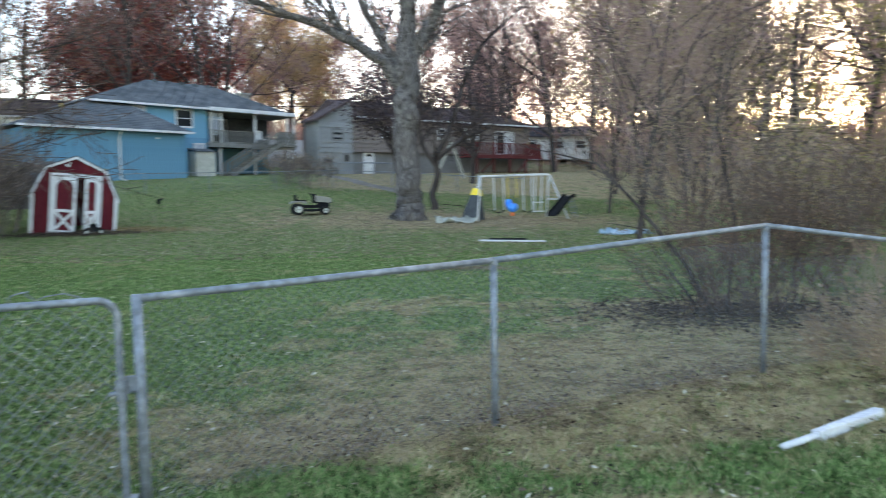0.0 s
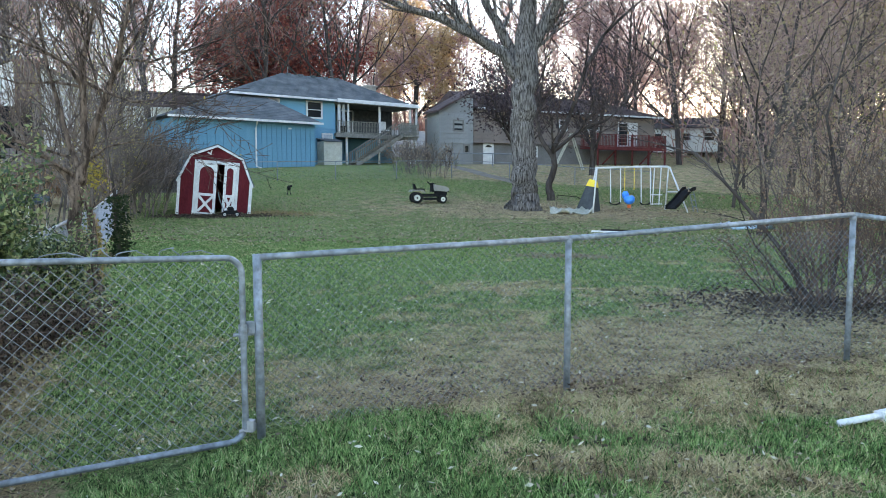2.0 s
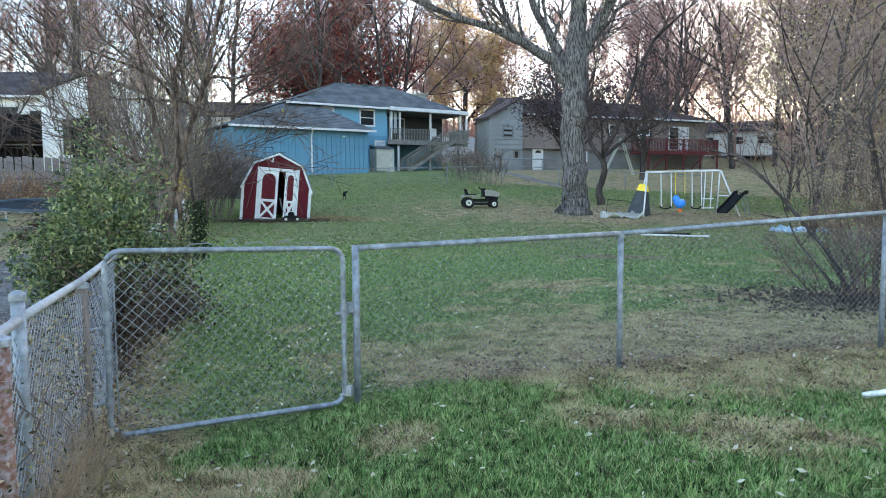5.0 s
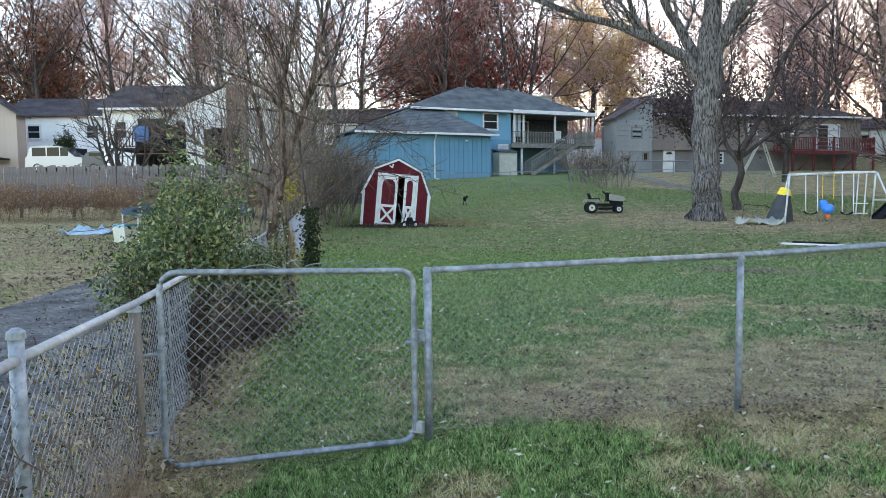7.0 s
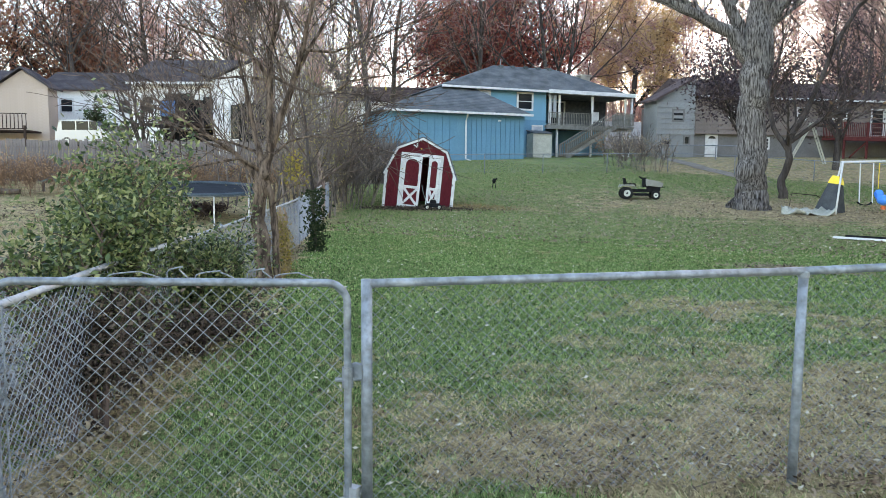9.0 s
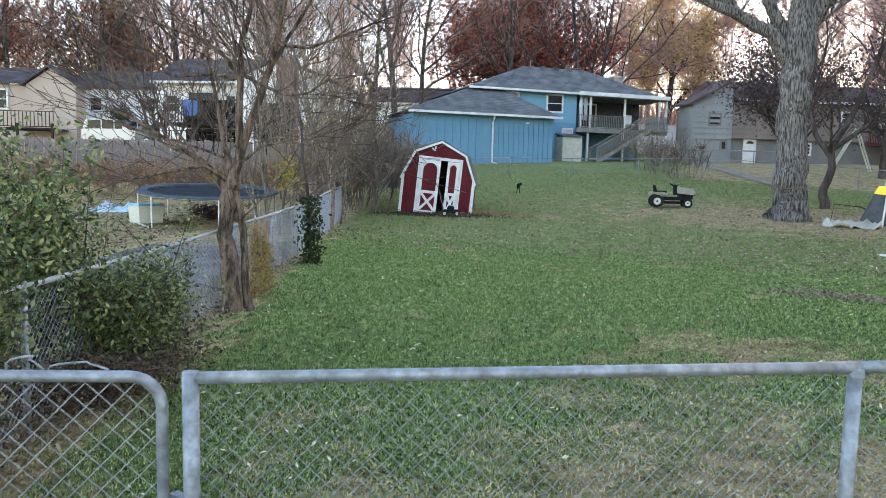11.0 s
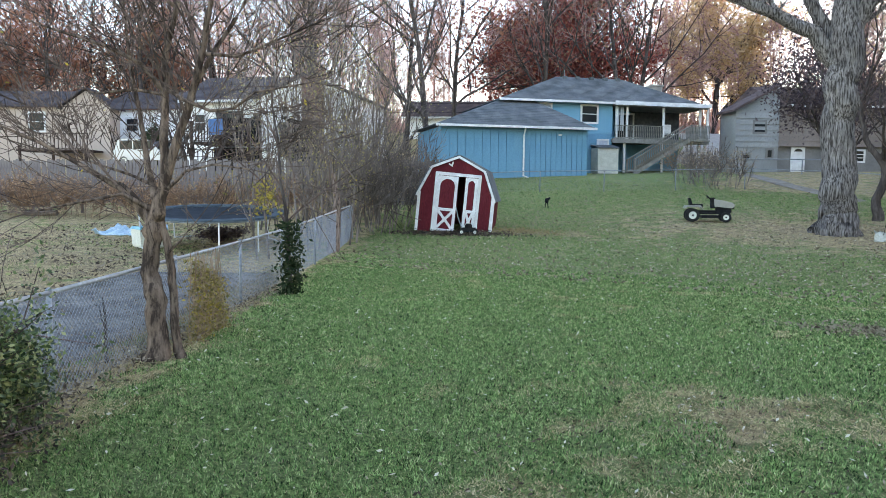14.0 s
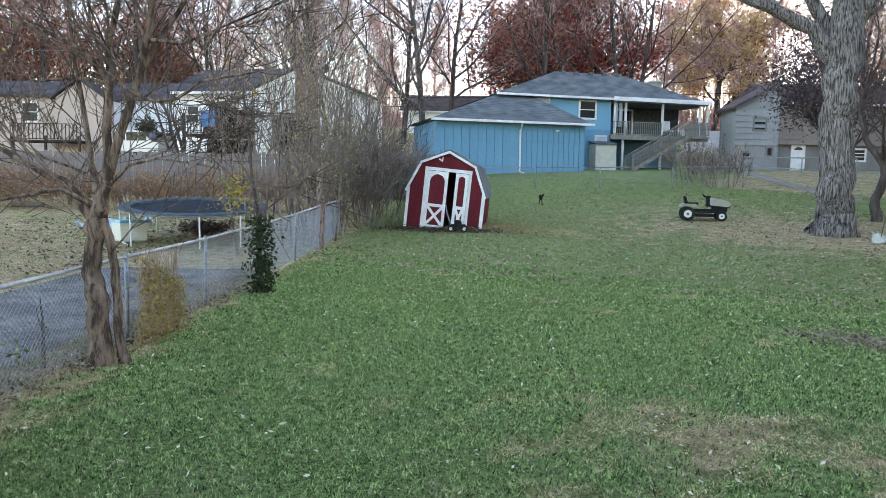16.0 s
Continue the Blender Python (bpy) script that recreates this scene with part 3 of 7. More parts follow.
def limb_tree(name, at, label, turn, limbs, seed, bark=None, twig=None, leaf=None, per=0, size=0.06, scatter=0.2, kid=0.5, category="tree", **kw):
    """A tree whose main limbs are given: each is a run of (across, deep, up, radius)."""
    rng = random.Random(seed)
    cfg = dict(TREE, **kw)
    root = thing(name, (at[0], at[1], gz(*at) - 0.05), label, category, turn)
    sh, thin, tips = S(), S(), []
    for limb, kids in limbs:
        pts, rad = [], []
        for i in range(len(limb) - 1):
            for k in range(3):
                t = k / 3
                pts.append(Vector(limb[i][:3]).lerp(Vector(limb[i + 1][:3]), t) + Vector((rng.uniform(-1, 1), rng.uniform(-1, 1), 0)) * limb[i][3] * 0.25)
                rad.append(limb[i][3] * (1 - t) + limb[i + 1][3] * t)
        pts.append(Vector(limb[-1][:3]))
        rad.append(limb[-1][3])
        if rad[0] > 0.09:
            fp, fr = [], []
            for i in range(len(pts) - 1):
                m = max(1, int((pts[i + 1] - pts[i]).length / (0.16 if rad[0] > 0.22 else 0.06)))
                for q in range(m):
                    fp.append(pts[i].lerp(pts[i + 1], q / m))
                    fr.append(rad[i] + (rad[i + 1] - rad[i]) * q / m)
            sh.furrowed(fp + [pts[-1]], fr + [rad[-1]], 48 if rad[0] > 0.5 else 24, 0.03 if rad[0] > 0.5 else (0.018 if rad[0] > 0.22 else 0.0035), seed)
        else:
            sh.tube(pts, rad, 8, cap=False)
        for i in range(kids):
            a = max(1, int(len(pts) * (0.3 + 0.7 * (i + rng.random()) / kids))) if kids else 0
            a = min(a, len(pts) - 1)
            d = (pts[a] - pts[a - 1]).normalized()
            sd = Vector((rng.uniform(-1, 1), rng.uniform(-1, 1), rng.uniform(-0.3, 0.7)))
            sd = (sd - d * sd.dot(d)).normalized()
            ang = cfg["spread"] * rng.uniform(0.6, 1.3)
            grow(sh, pts[a], (d * math.cos(ang) + sd * math.sin(ang)).normalized(), max(rad[a] * cfg["thin"] * rng.uniform(0.5, 0.9), cfg["min_r"]), kid * rng.uniform(0.6, 1.3), 1, rng, cfg, tips, thin)
        if kids:
            grow(sh, pts[-1], (pts[-1] - pts[-2]).normalized(), rad[-1], kid, 1, rng, cfg, tips, thin)
    branching(root, sh, thin, tips, bark, twig, leaf, per, size, scatter, seed)
    return root


def tree(name, at, label, height, r, seed, bark=None, twig=None, leaf=None, per=0, size=0.08, scatter=0.3, lean=(0, 0), stems=1, category="tree", group="", **kw):
    rng = random.Random(seed)
    cfg = dict(TREE, **kw)
    x, y = at[:2]
    base = at[2] if len(at) > 2 else gz(x, y) - 0.05
    root = thing(name, (x, y, base), label, category, group=group)
    sh, thin, tips = S(), S(), []
    for s in range(stems):
        if stems > 1:
            a = 2 * math.pi * (s + rng.random() * 0.7) / stems
            o = Vector((math.cos(a), math.sin(a), 0)) * cfg.get("foot", r * 2.5) * math.sqrt(rng.random())
            d = Vector((math.cos(a) * cfg.get("flare", 0.35) * rng.uniform(0.3, 1.3), math.sin(a) * cfg.get("flare", 0.35) * rng.uniform(0.3, 1.3), 1)).normalized()
        else:
            o, d = Vector((0, 0, 0)), Vector((lean[0], lean[1], 1)).normalized()
        grow(sh, o, d, r * (rng.uniform(0.6, 1) if stems > 1 else 1), height * 0.42 * (rng.uniform(0.75, 1.1) if stems > 1 else 1), 0, rng, cfg, tips, thin)
    branching(root, sh, thin, tips, bark, twig, leaf, per, size, scatter, seed, stems > 1, cfg.get("slim", 0.5))
    return root


# ---------------------------------------------------------------- chain-link fences
def wires(sh, a, b, za, zb, h, pitch=0.06, r=0.0014):
    """Woven wire between a and b (plan), from the ground lines za, zb up to h."""
    a, b = Vector(a), Vector(b)
    ln = (b - a).length
    d = (b - a) / ln
    n = int((ln + h) / pitch)
    for sgn in (1, -1):
        for i in range(n):
            u0 = i * pitch - h if sgn > 0 else i * pitch
            s0, s1 = max(0, u0), min(ln, u0 + h)
            if sgn > 0:
                z0, z1 = s0 - u0, s1 - u0
            else:
                s0, s1 = max(0, u0 - h), min(ln, u0)
                z0, z1 = u0 - s0, u0 - s1
            if s1 - s0 < 0.02 or max(z0, z1) > h + 1e-6:
                continue
            g0, g1 = za + (zb - za) * s0 / ln, za + (zb - za) * s1 / ln
            p, q = a + d * s0, a + d * s1
            o = 0.002 * sgn
            sh.tube([(p.x + d.y * o, p.y - d.x * o, g0 + z0), (q.x + d.y * o, q.y - d.x * o, g1 + z1)], r, 3, cap=False)


def fence_post(x, y, top, r=0.024, mat=None, cap=True, label="galvanized steel fence post set in the lawn"):
    z = gz(x, y)
    p = thing("fence_post", (x, y, z - 0.08), label, "fence post", group="chain-link fence posts")
    part("pole", S().tube([(0, 0, 0), (0, 0, top - z + 0.08)], r, 12), mat or M_GALV, p, smooth=True)
    if cap:
        part("cap", S().tube([(0, 0, top - z + 0.065), (0, 0, top - z + 0.09), (0, 0, top - z + 0.105)], [r * 1.25, r * 1.2, r * 0.5], 12), M_GALV, p)
    return p


def fence_panel(a, b, top_a, top_b, rail=True, pitch=0.06, r=0.0014, drop=0.05, rail_mat=None):
    """Top rail and wire mesh of one bay."""
    za, zb = gz(*a), gz(*b)
    root = thing("chain_link_panel", (0, 0, 0), "grey galvanized chain-link fence panel with a top rail", "fence", group="chain-link fence panels")
    if rail:
        part("top_rail", S().tube([(*a, top_a), (*b, top_b)], 0.021, 12), rail_mat or M_GALV, root, smooth=True)
    sh = S()
    wires(sh, a, b, za + drop, zb + drop, min(top_a - za, top_b - zb) - drop - 0.01, pitch, r)
    part("wire_mesh", sh, M_WIRE, root)
    return root


P1, P2, P3, P4 = (-0.535, 4.325), (1.345, 5.46), (3.70, 6.65), (5.7, 7.15)
fence_post(*P1, 1.085, 0.027, cap=False)
fence_post(*P2, 1.10)
fence_post(*P3, 1.22)
fence_panel(P1, P2, 1.065, 1.115, r=0.0013)
fence_panel(P2, P3, 1.115, 1.25, r=0.0013)
fence_panel(P3, P4, 1.25, 0.98, r=0.0013)
fence_post(*P4, 0.98)


def gate():
    a, b = Vector((-0.615, 4.28)), Vector((-1.86, 3.36))
    root = thing("gate", (a.x, a.y, 0), "chain-link gate in a rounded steel tube frame, closed", "gate")
    d = (b - a)
    ln = d.length
    d = d / ln
    zt0, zt1, zb0, zb1, rad = 1.07, 1.105, -0.06, -0.085, 0.10

    def P(s, z):
        return (d.x * s, d.y * s, z)
    pts = []
    for cx, cz, a0 in ((rad, zt0 - rad, 180), (ln - rad, zt1 - rad, 90), (ln - rad, zb1 + rad, 0), (rad, zb0 + rad, -90)):
        for i in range(7):
            t = radians(a0 - 15 * i)
            pts.append(P(cx + rad * math.cos(t), cz + rad * math.sin(t)))
    pts.append(pts[0])
    part("frame", S().tube(pts, 0.019, 10, cap=False), M_GALV, root, smooth=True)
    sh = S()
    wires(sh, (0, 0), (d.x * ln, d.y * ln), -0.04, -0.065, 1.10, 0.078, 0.0020)
    part("wire_mesh", sh, M_WIRE, root)
    # strap hinges on the weathered post, fork latch on the steel one
    for z in (0.14, 0.62):
        part("hinge", S().tube([P(ln - 0.02, z), P(ln + 0.14, z - 0.01)], 0.011, 8).tube([P(ln, z - 0.035), P(ln, z + 0.035)], 0.029, 12), M_GALV, root)
    part("latch", S().tube([P(-0.11, 0.60), P(0.06, 0.60)], 0.012, 8).tube([P(0, 0.56), P(0, 0.66)], 0.028, 10).box(P(-0.05, 0.64), (0.06, 0.03, 0.07)), M_GALV, root)
    part("bottom_catch", S().box(P(-0.02, 0.03), (0.07, 0.05, 0.07)).tube([P(-0.08, 0.03), P(0.04, 0.0)], 0.01, 6), M_PALERAIL, root)
    part("tension_bar", S().tube([P(ln - 0.05, 0.06), P(ln - 0.05, 1.0)], 0.005, 6), M_GALV, root)
    # a broken strand lies in loops along the top
    for s0, w, h in ((0.16, 0.17, 0.035), (0.35, 0.10, 0.06), (0.52, 0.16, 0.045), (0.72, 0.08, 0.07), (0.84, 0.22, 0.04)):
        arc = [P(s0 + w * k / 10 + 0.02 * math.sin(k * 0.9), 1.09 + 0.02 * s0 + 0.75 * h * math.sin(math.pi * k / 10) ** 0.6) for k in range(11)]
        part("loose_wire", S().tube(arc, 0.0034, 5), M_GALV, root, "bent loose wire looped along the top")
    return root


gate()
SIDE = Vector((-0.505, 0.863))       # run of the side fence
S0 = Vector((-1.9, 3.2))


def side(k):
    p = S0 + SIDE * k
    return (p.x, p.y)


fence_post(*side(0), 0.91, 0.036, M_WOODPOST, True, "short weathered grey-brown gate post wrapped in dry weeds")
fence_post(*side(-1.52), 1.05, 0.028)
fence_post(*side(-1.86), 0.93, 0.045, M_RUST, True, "short rusty brown post with a grey metal cap")
SIDE_TOPS = [(-3.6, 0.92), (-1.52, 0.955), (0, 0.94), (2.6, 0.975), (5.27, 0.97), (8.0, 1.0), (10.6, 1.02), (13.3, 1.06), (16.5, 1.15), (20.0, 1.28), (22.6, 1.35)]
for (k0, t0), (k1, t1) in zip(SIDE_TOPS, SIDE_TOPS[1:]):
    fence_panel(side(k0), side(k1), t0, t1, pitch=0.065 if k1 < 14 else 0.10, r=0.0020 if k1 < 4 else (0.0023 if k1 < 14 else 0.005), rail_mat=M_PALERAIL)
    if k1 > 0.5:
        fence_post(*side(k1), t1 + 0.02, 0.022)


# ---------------------------------------------------------------- shed
def shed():
    # own axes: x along the front to its right, y into the shed
    o = Vector((-12.79, 25.52, gz(-11.6, 25.8) + 0.055))
    ang = radians(24)
    root = thing("shed", o, "red wooden barn-style garden shed with white trim, leaning, doors ajar", "shed", ang)
    root.matrix_basis = root.matrix_basis @ Matrix.Rotation(radians(5.4), 4, "Y")
    W, D, HE, HK, HA = 2.68, 2.6, 1.36, 2.27, 2.70
    ring = [(0, HE), (0.42, HK), (W / 2, HA), (W - 0.42, HK), (W, HE)]
    T = 0.06
    d0, d1, dh = 0.64, 2.10, 2.05
    for y in (0.15, D - 0.15):
        part("skid", S().box((W / 2, y, -0.1), (W - 0.05, 0.12, 0.2)), M_WOODPOST, root)
    # front wall round the doorway, cut from pieces
    def wall(name, pts, y, t):
        return part(name, S().prism([(x, y, z) for x, z in pts], (0, t, 0)), M_RED, root)
    wall("front_wall", [(0, 0), (d0, 0), (d0, dh), (d0, 2.38), (0.42, HK), (0, HE)], 0, T)
    wall("front_wall", [(d1, 0), (W, 0), (W, HE), (W - 0.42, HK), (d1, 2.38)], 0, T)
    wall("front_gable", [(d0, dh), (d1, dh), (d1, 2.38), (W / 2, HA), (d0, 2.38)], 0, T)
    wall("back_wall", [(0, 0), (W, 0), (W, HE), (W - 0.42, HK), (W / 2, HA), (0.42, HK), (0, HE)], D - T, T)
    part("side_wall", S().box((T / 2, D / 2, HE / 2), (T, D - 2 * T, HE)), M_RED, root)
    part("side_wall", S().box((W - T / 2, D / 2, HE / 2), (T, D - 2 * T, HE)), M_RED, root)
    part("floor", S().box((W / 2, D / 2, 0.04), (W - 0.15, D - 0.2, 0.06)), M_WOODPOST, root)
    # battens of the grooved siding
    for i in range(6):
        for x0 in (0.08, d1 + 0.12):
            x = x0 + i * 0.11
            if x < d0 - 0.06 or (d1 + 0.05 < x < W - 0.05):
                part("batten", S().box((x, -0.004, 0.75), (0.02, 0.012, 1.4)), M_RED, root)
    # sagging trim and scraps of peeling paint under the gable
    part("gable_mark", S().box((W / 2 - 0.28, -0.006, 2.4), (0.16, 0.012, 0.05), 0, 0.5).box((W / 2 - 0.22, -0.006, 2.46), (0.05, 0.012, 0.12), 0, 0.2), M_WHITE, root, "peeled white patch")
    # roof slabs and white edge boards
    eaves = [(-0.07, HE - 0.10), (0.38, HK + 0.03), (W / 2, HA + 0.04), (W - 0.38, HK + 0.03), (W + 0.07, HE - 0.10)]
    for (x0, z0), (x1, z1) in zip(eaves, eaves[1:]):
        n = Vector((-(z1 - z0), 0, x1 - x0)).normalized() * 0.04
        part("roof", S().prism([(x0, -0.1, z0), (x1, -0.1, z1), (x1 + n.x, -0.1, z1 + n.z), (x0 + n.x, -0.1, z0 + n.z)], (0, D + 0.2, 0)), M_ROOF, root)
        m = n * -1.9
        part("edge_board", S().prism([(x0, -0.115, z0), (x1, -0.115, z1), (x1 + m.x, -0.115, z1 + m.z), (x0 + m.x, -0.115, z0 + m.z)], (0, 0.05, 0)), M_WHITE, root)
    for x in (0.04, W - 0.04):
        part("corner_board", S().box((x, -0.01, 0.7), (0.1, 0.03, 1.38)), M_WHITE, root)
    part("corner_board", S().box((W + 0.01, 0.05, 0.7), (0.03, 0.1, 1.38)), M_WHITE, root)
    # door frame
    for x in (d0 - 0.03, d1 + 0.03):
        part("door_frame", S().box((x, -0.012, dh / 2), (0.1, 0.03, dh)), M_WHITE, root)
    part("door_frame", S().box(((d0 + d1) / 2, -0.014, dh + 0.03), (d1 - d0 + 0.16, 0.034, 0.11)), M_WHITE, root)

    def leafdoor(x, w, swing):
        e = new("door")
        e.parent = root
        e.matrix_basis = Matrix.Translation((x, -0.03, 0.06)) @ Matrix.Rotation(swing, 4, "Z")
        h = dh - 0.1
        sgn = 1
        part("panel", S().box((w / 2, 0.02, h / 2), (w, 0.025, h)), M_RED, e)
        b = 0.1
        for px in (b / 2, w - b / 2):
            part("stile", S().box((px, 0, h / 2), (b, 0.03, h)), M_WHITE, e)
        for pz in (b / 2, 0.78, h - b / 2):
            part("rail", S().box((w / 2, -0.002, pz), (w - 2 * b, 0.026, b)), M_WHITE, e)
        for s in (1, -1):
            part("cross_brace", S().beam((b, -0.004 - 0.003 * s, 0.43 - s * 0.3), (w - b, -0.004 - 0.003 * s, 0.43 + s * 0.3), 0.018, 0.09), M_WHITE, e)
        # rounded corners at the head of the upper panel
        for s in (0, 1):
            q = [(b if s == 0 else w - b, -0.016, h - b)]
            for i in range(6):
                t = radians(90 * i / 5)
                rr = w / 2 - b
                q.append((w / 2 + (-1 if s == 0 else 1) * rr * math.cos(t), -0.016, h - b - rr + rr * math.sin(t)))
            part("arch", S().prism(q, (0, 0.026, 0)), M_WHITE, e)
        return e
    leafdoor(d0 + 0.02, 0.72, 0.0)
    leafdoor(d1 - 0.02 - 0.44, 0.44, -0.10)
    return root


shed()


# ---------------------------------------------------------------- houses
def window(parent, x, z, w, h, y=0.0, frame_mat=None, rails=1, name="window", pane_mat=None):
    """A window in a wall that faces -y: frame, panes and sill. x, z: its lower left corner."""
    win = new(name)
    win.parent = parent
    win.location = (x, y, z)
    t = 0.12
    fm = frame_mat or M_WHITE
    part("window_frame", S().box((t / 2, -0.03, h / 2), (t, 0.08, h)).box((w - t / 2, -0.03, h / 2), (t, 0.08, h)).box((w / 2, -0.03, t / 2), (w - 2 * t, 0.08, t)).box((w / 2, -0.03, h - t / 2), (w - 2 * t, 0.08, t)), fm, win)
    n = rails + 1
    for i in range(n):
        z0 = t + (h - 2 * t) * i / n
        part("pane", S().box((w / 2, -0.012, z0 + (h - 2 * t) / n / 2), (w - 2 * t, 0.02, (h - 2 * t) / n - 0.02)), pane_mat or M_GLASS, win)
        if i:
            part("sash_bar", S().box((w / 2, -0.03, z0), (w - 2 * t, 0.06, 0.05)), fm, win)
    return win


def siding(parent, x0, x1, z0, z1, y, mat, pitch=0.2, name="siding_board", vertical=False, lip=0.022):
    """Lapped boards on a wall that faces -y, each one a piece."""
    if vertical:
        n = int((x1 - x0) / pitch)
        me = S().box((pitch / 2, 0, (z1 - z0) / 2), (pitch - 0.035, 0.06, z1 - z0)).mesh(name, mat)
        for i in range(n):
            ob = new(name, me)
            ob.parent = parent
            ob.location = (x0 + i * pitch, y - 0.025, z0)
    else:
        n = int((z1 - z0) / pitch)
        me = S().prism([(0, 0, 0), (0, -lip, 0), (0, -0.004, pitch - 0.005), (0, 0, pitch - 0.005)], (x1 - x0, 0, 0)).mesh(name, mat)
        for i in range(n):
            ob = new(name, me)
            ob.parent = parent
            ob.location = (x0, y, z0 + i * pitch)


def railing(parent, x0, x1, y, z, mat, h=0.9, step=0.14, along="x"):
    n = max(2, int((x1 - x0) / step))
    me = S().box((0, 0, h / 2), (0.04, 0.04, h - 0.08)).mesh("baluster", mat)
    for i in range(n + 1):
        o = new("baluster", me)
        o.parent = parent
        t = x0 + (x1 - x0) * i / n
        o.location = (t, y, z) if along == "x" else (y, t, z)
    for zz in (z + 0.08, z + h):
        if along == "x":
            part("rail", S().box(((x0 + x1) / 2, y, zz), (x1 - x0 + 0.1, 0.09, 0.05)), mat, parent)
        else:
            part("rail", S().box((y, (x0 + x1) / 2, zz), (0.09, x1 - x0 + 0.1, 0.05)), mat, parent)


def stair_flight(parent, x0, z0, x1, z1, y0, y1, mat):
    """Steps, stringers and sloping handrails from (x0, z0) up to (x1, z1)."""
    n = max(4, round((z1 - z0) / 0.19))
    for y in (y0, y1):
        part("stringer", S().beam((x0, y, z0), (x1, y, z1), 0.05, 0.26), mat, parent)
        part("handrail", S().beam((x0, y, z0 + 0.95), (x1, y, z1 + 0.95), 0.09, 0.06), mat, parent)
        part("newel_post", S().box((x0, y, z0 + 0.45), (0.1, 0.1, 1.1)), mat, parent)
        me = S().box((0, 0, 0.45), (0.04, 0.04, 0.9)).mesh("baluster", mat)
        m = 2 * n
        for i in range(1, m):
            b = new("baluster", me)
            b.parent = parent
            b.location = (x0 + (x1 - x0) * i / m, y, z0 + (z1 - z0) * i / m + 0.03)
    me = S().box((0, (y0 + y1) / 2, 0), (abs(x1 - x0) / n + 0.02, abs(y1 - y0), 0.045)).mesh("tread", mat)
    for i in range(1, n + 1):
        b = new("tread", me)
        b.parent = parent
        b.location = (x0 + (x1 - x0) * (i - 0.5) / n, 0, z0 + (z1 - z0) * i / n - 0.02)


def shingle_rows(parent, a, b, c, d, rows, mat):
    """Courses of shingles as slim steps up a roof plane: a, b the eave's ends, d, c the ridge's."""
    a, b, c, d = Vector(a), Vector(b), Vector(c), Vector(d)
    n = (b - a).cross(d - a).normalized() * 0.018
    sh = S()
    for i in range(rows):
        t0, t1 = i / rows, (i + 1) / rows
        p, q, r, s2 = a.lerp(d, t0), b.lerp(c, t0), b.lerp(c, t1), a.lerp(d, t1)
        sh.poly([p + n, q + n, r + n * 0.15, s2 + n * 0.15]).poly([p, q, q + n, p + n])
    tagged(part("shingles", sh, mat, parent), kind="stuff")


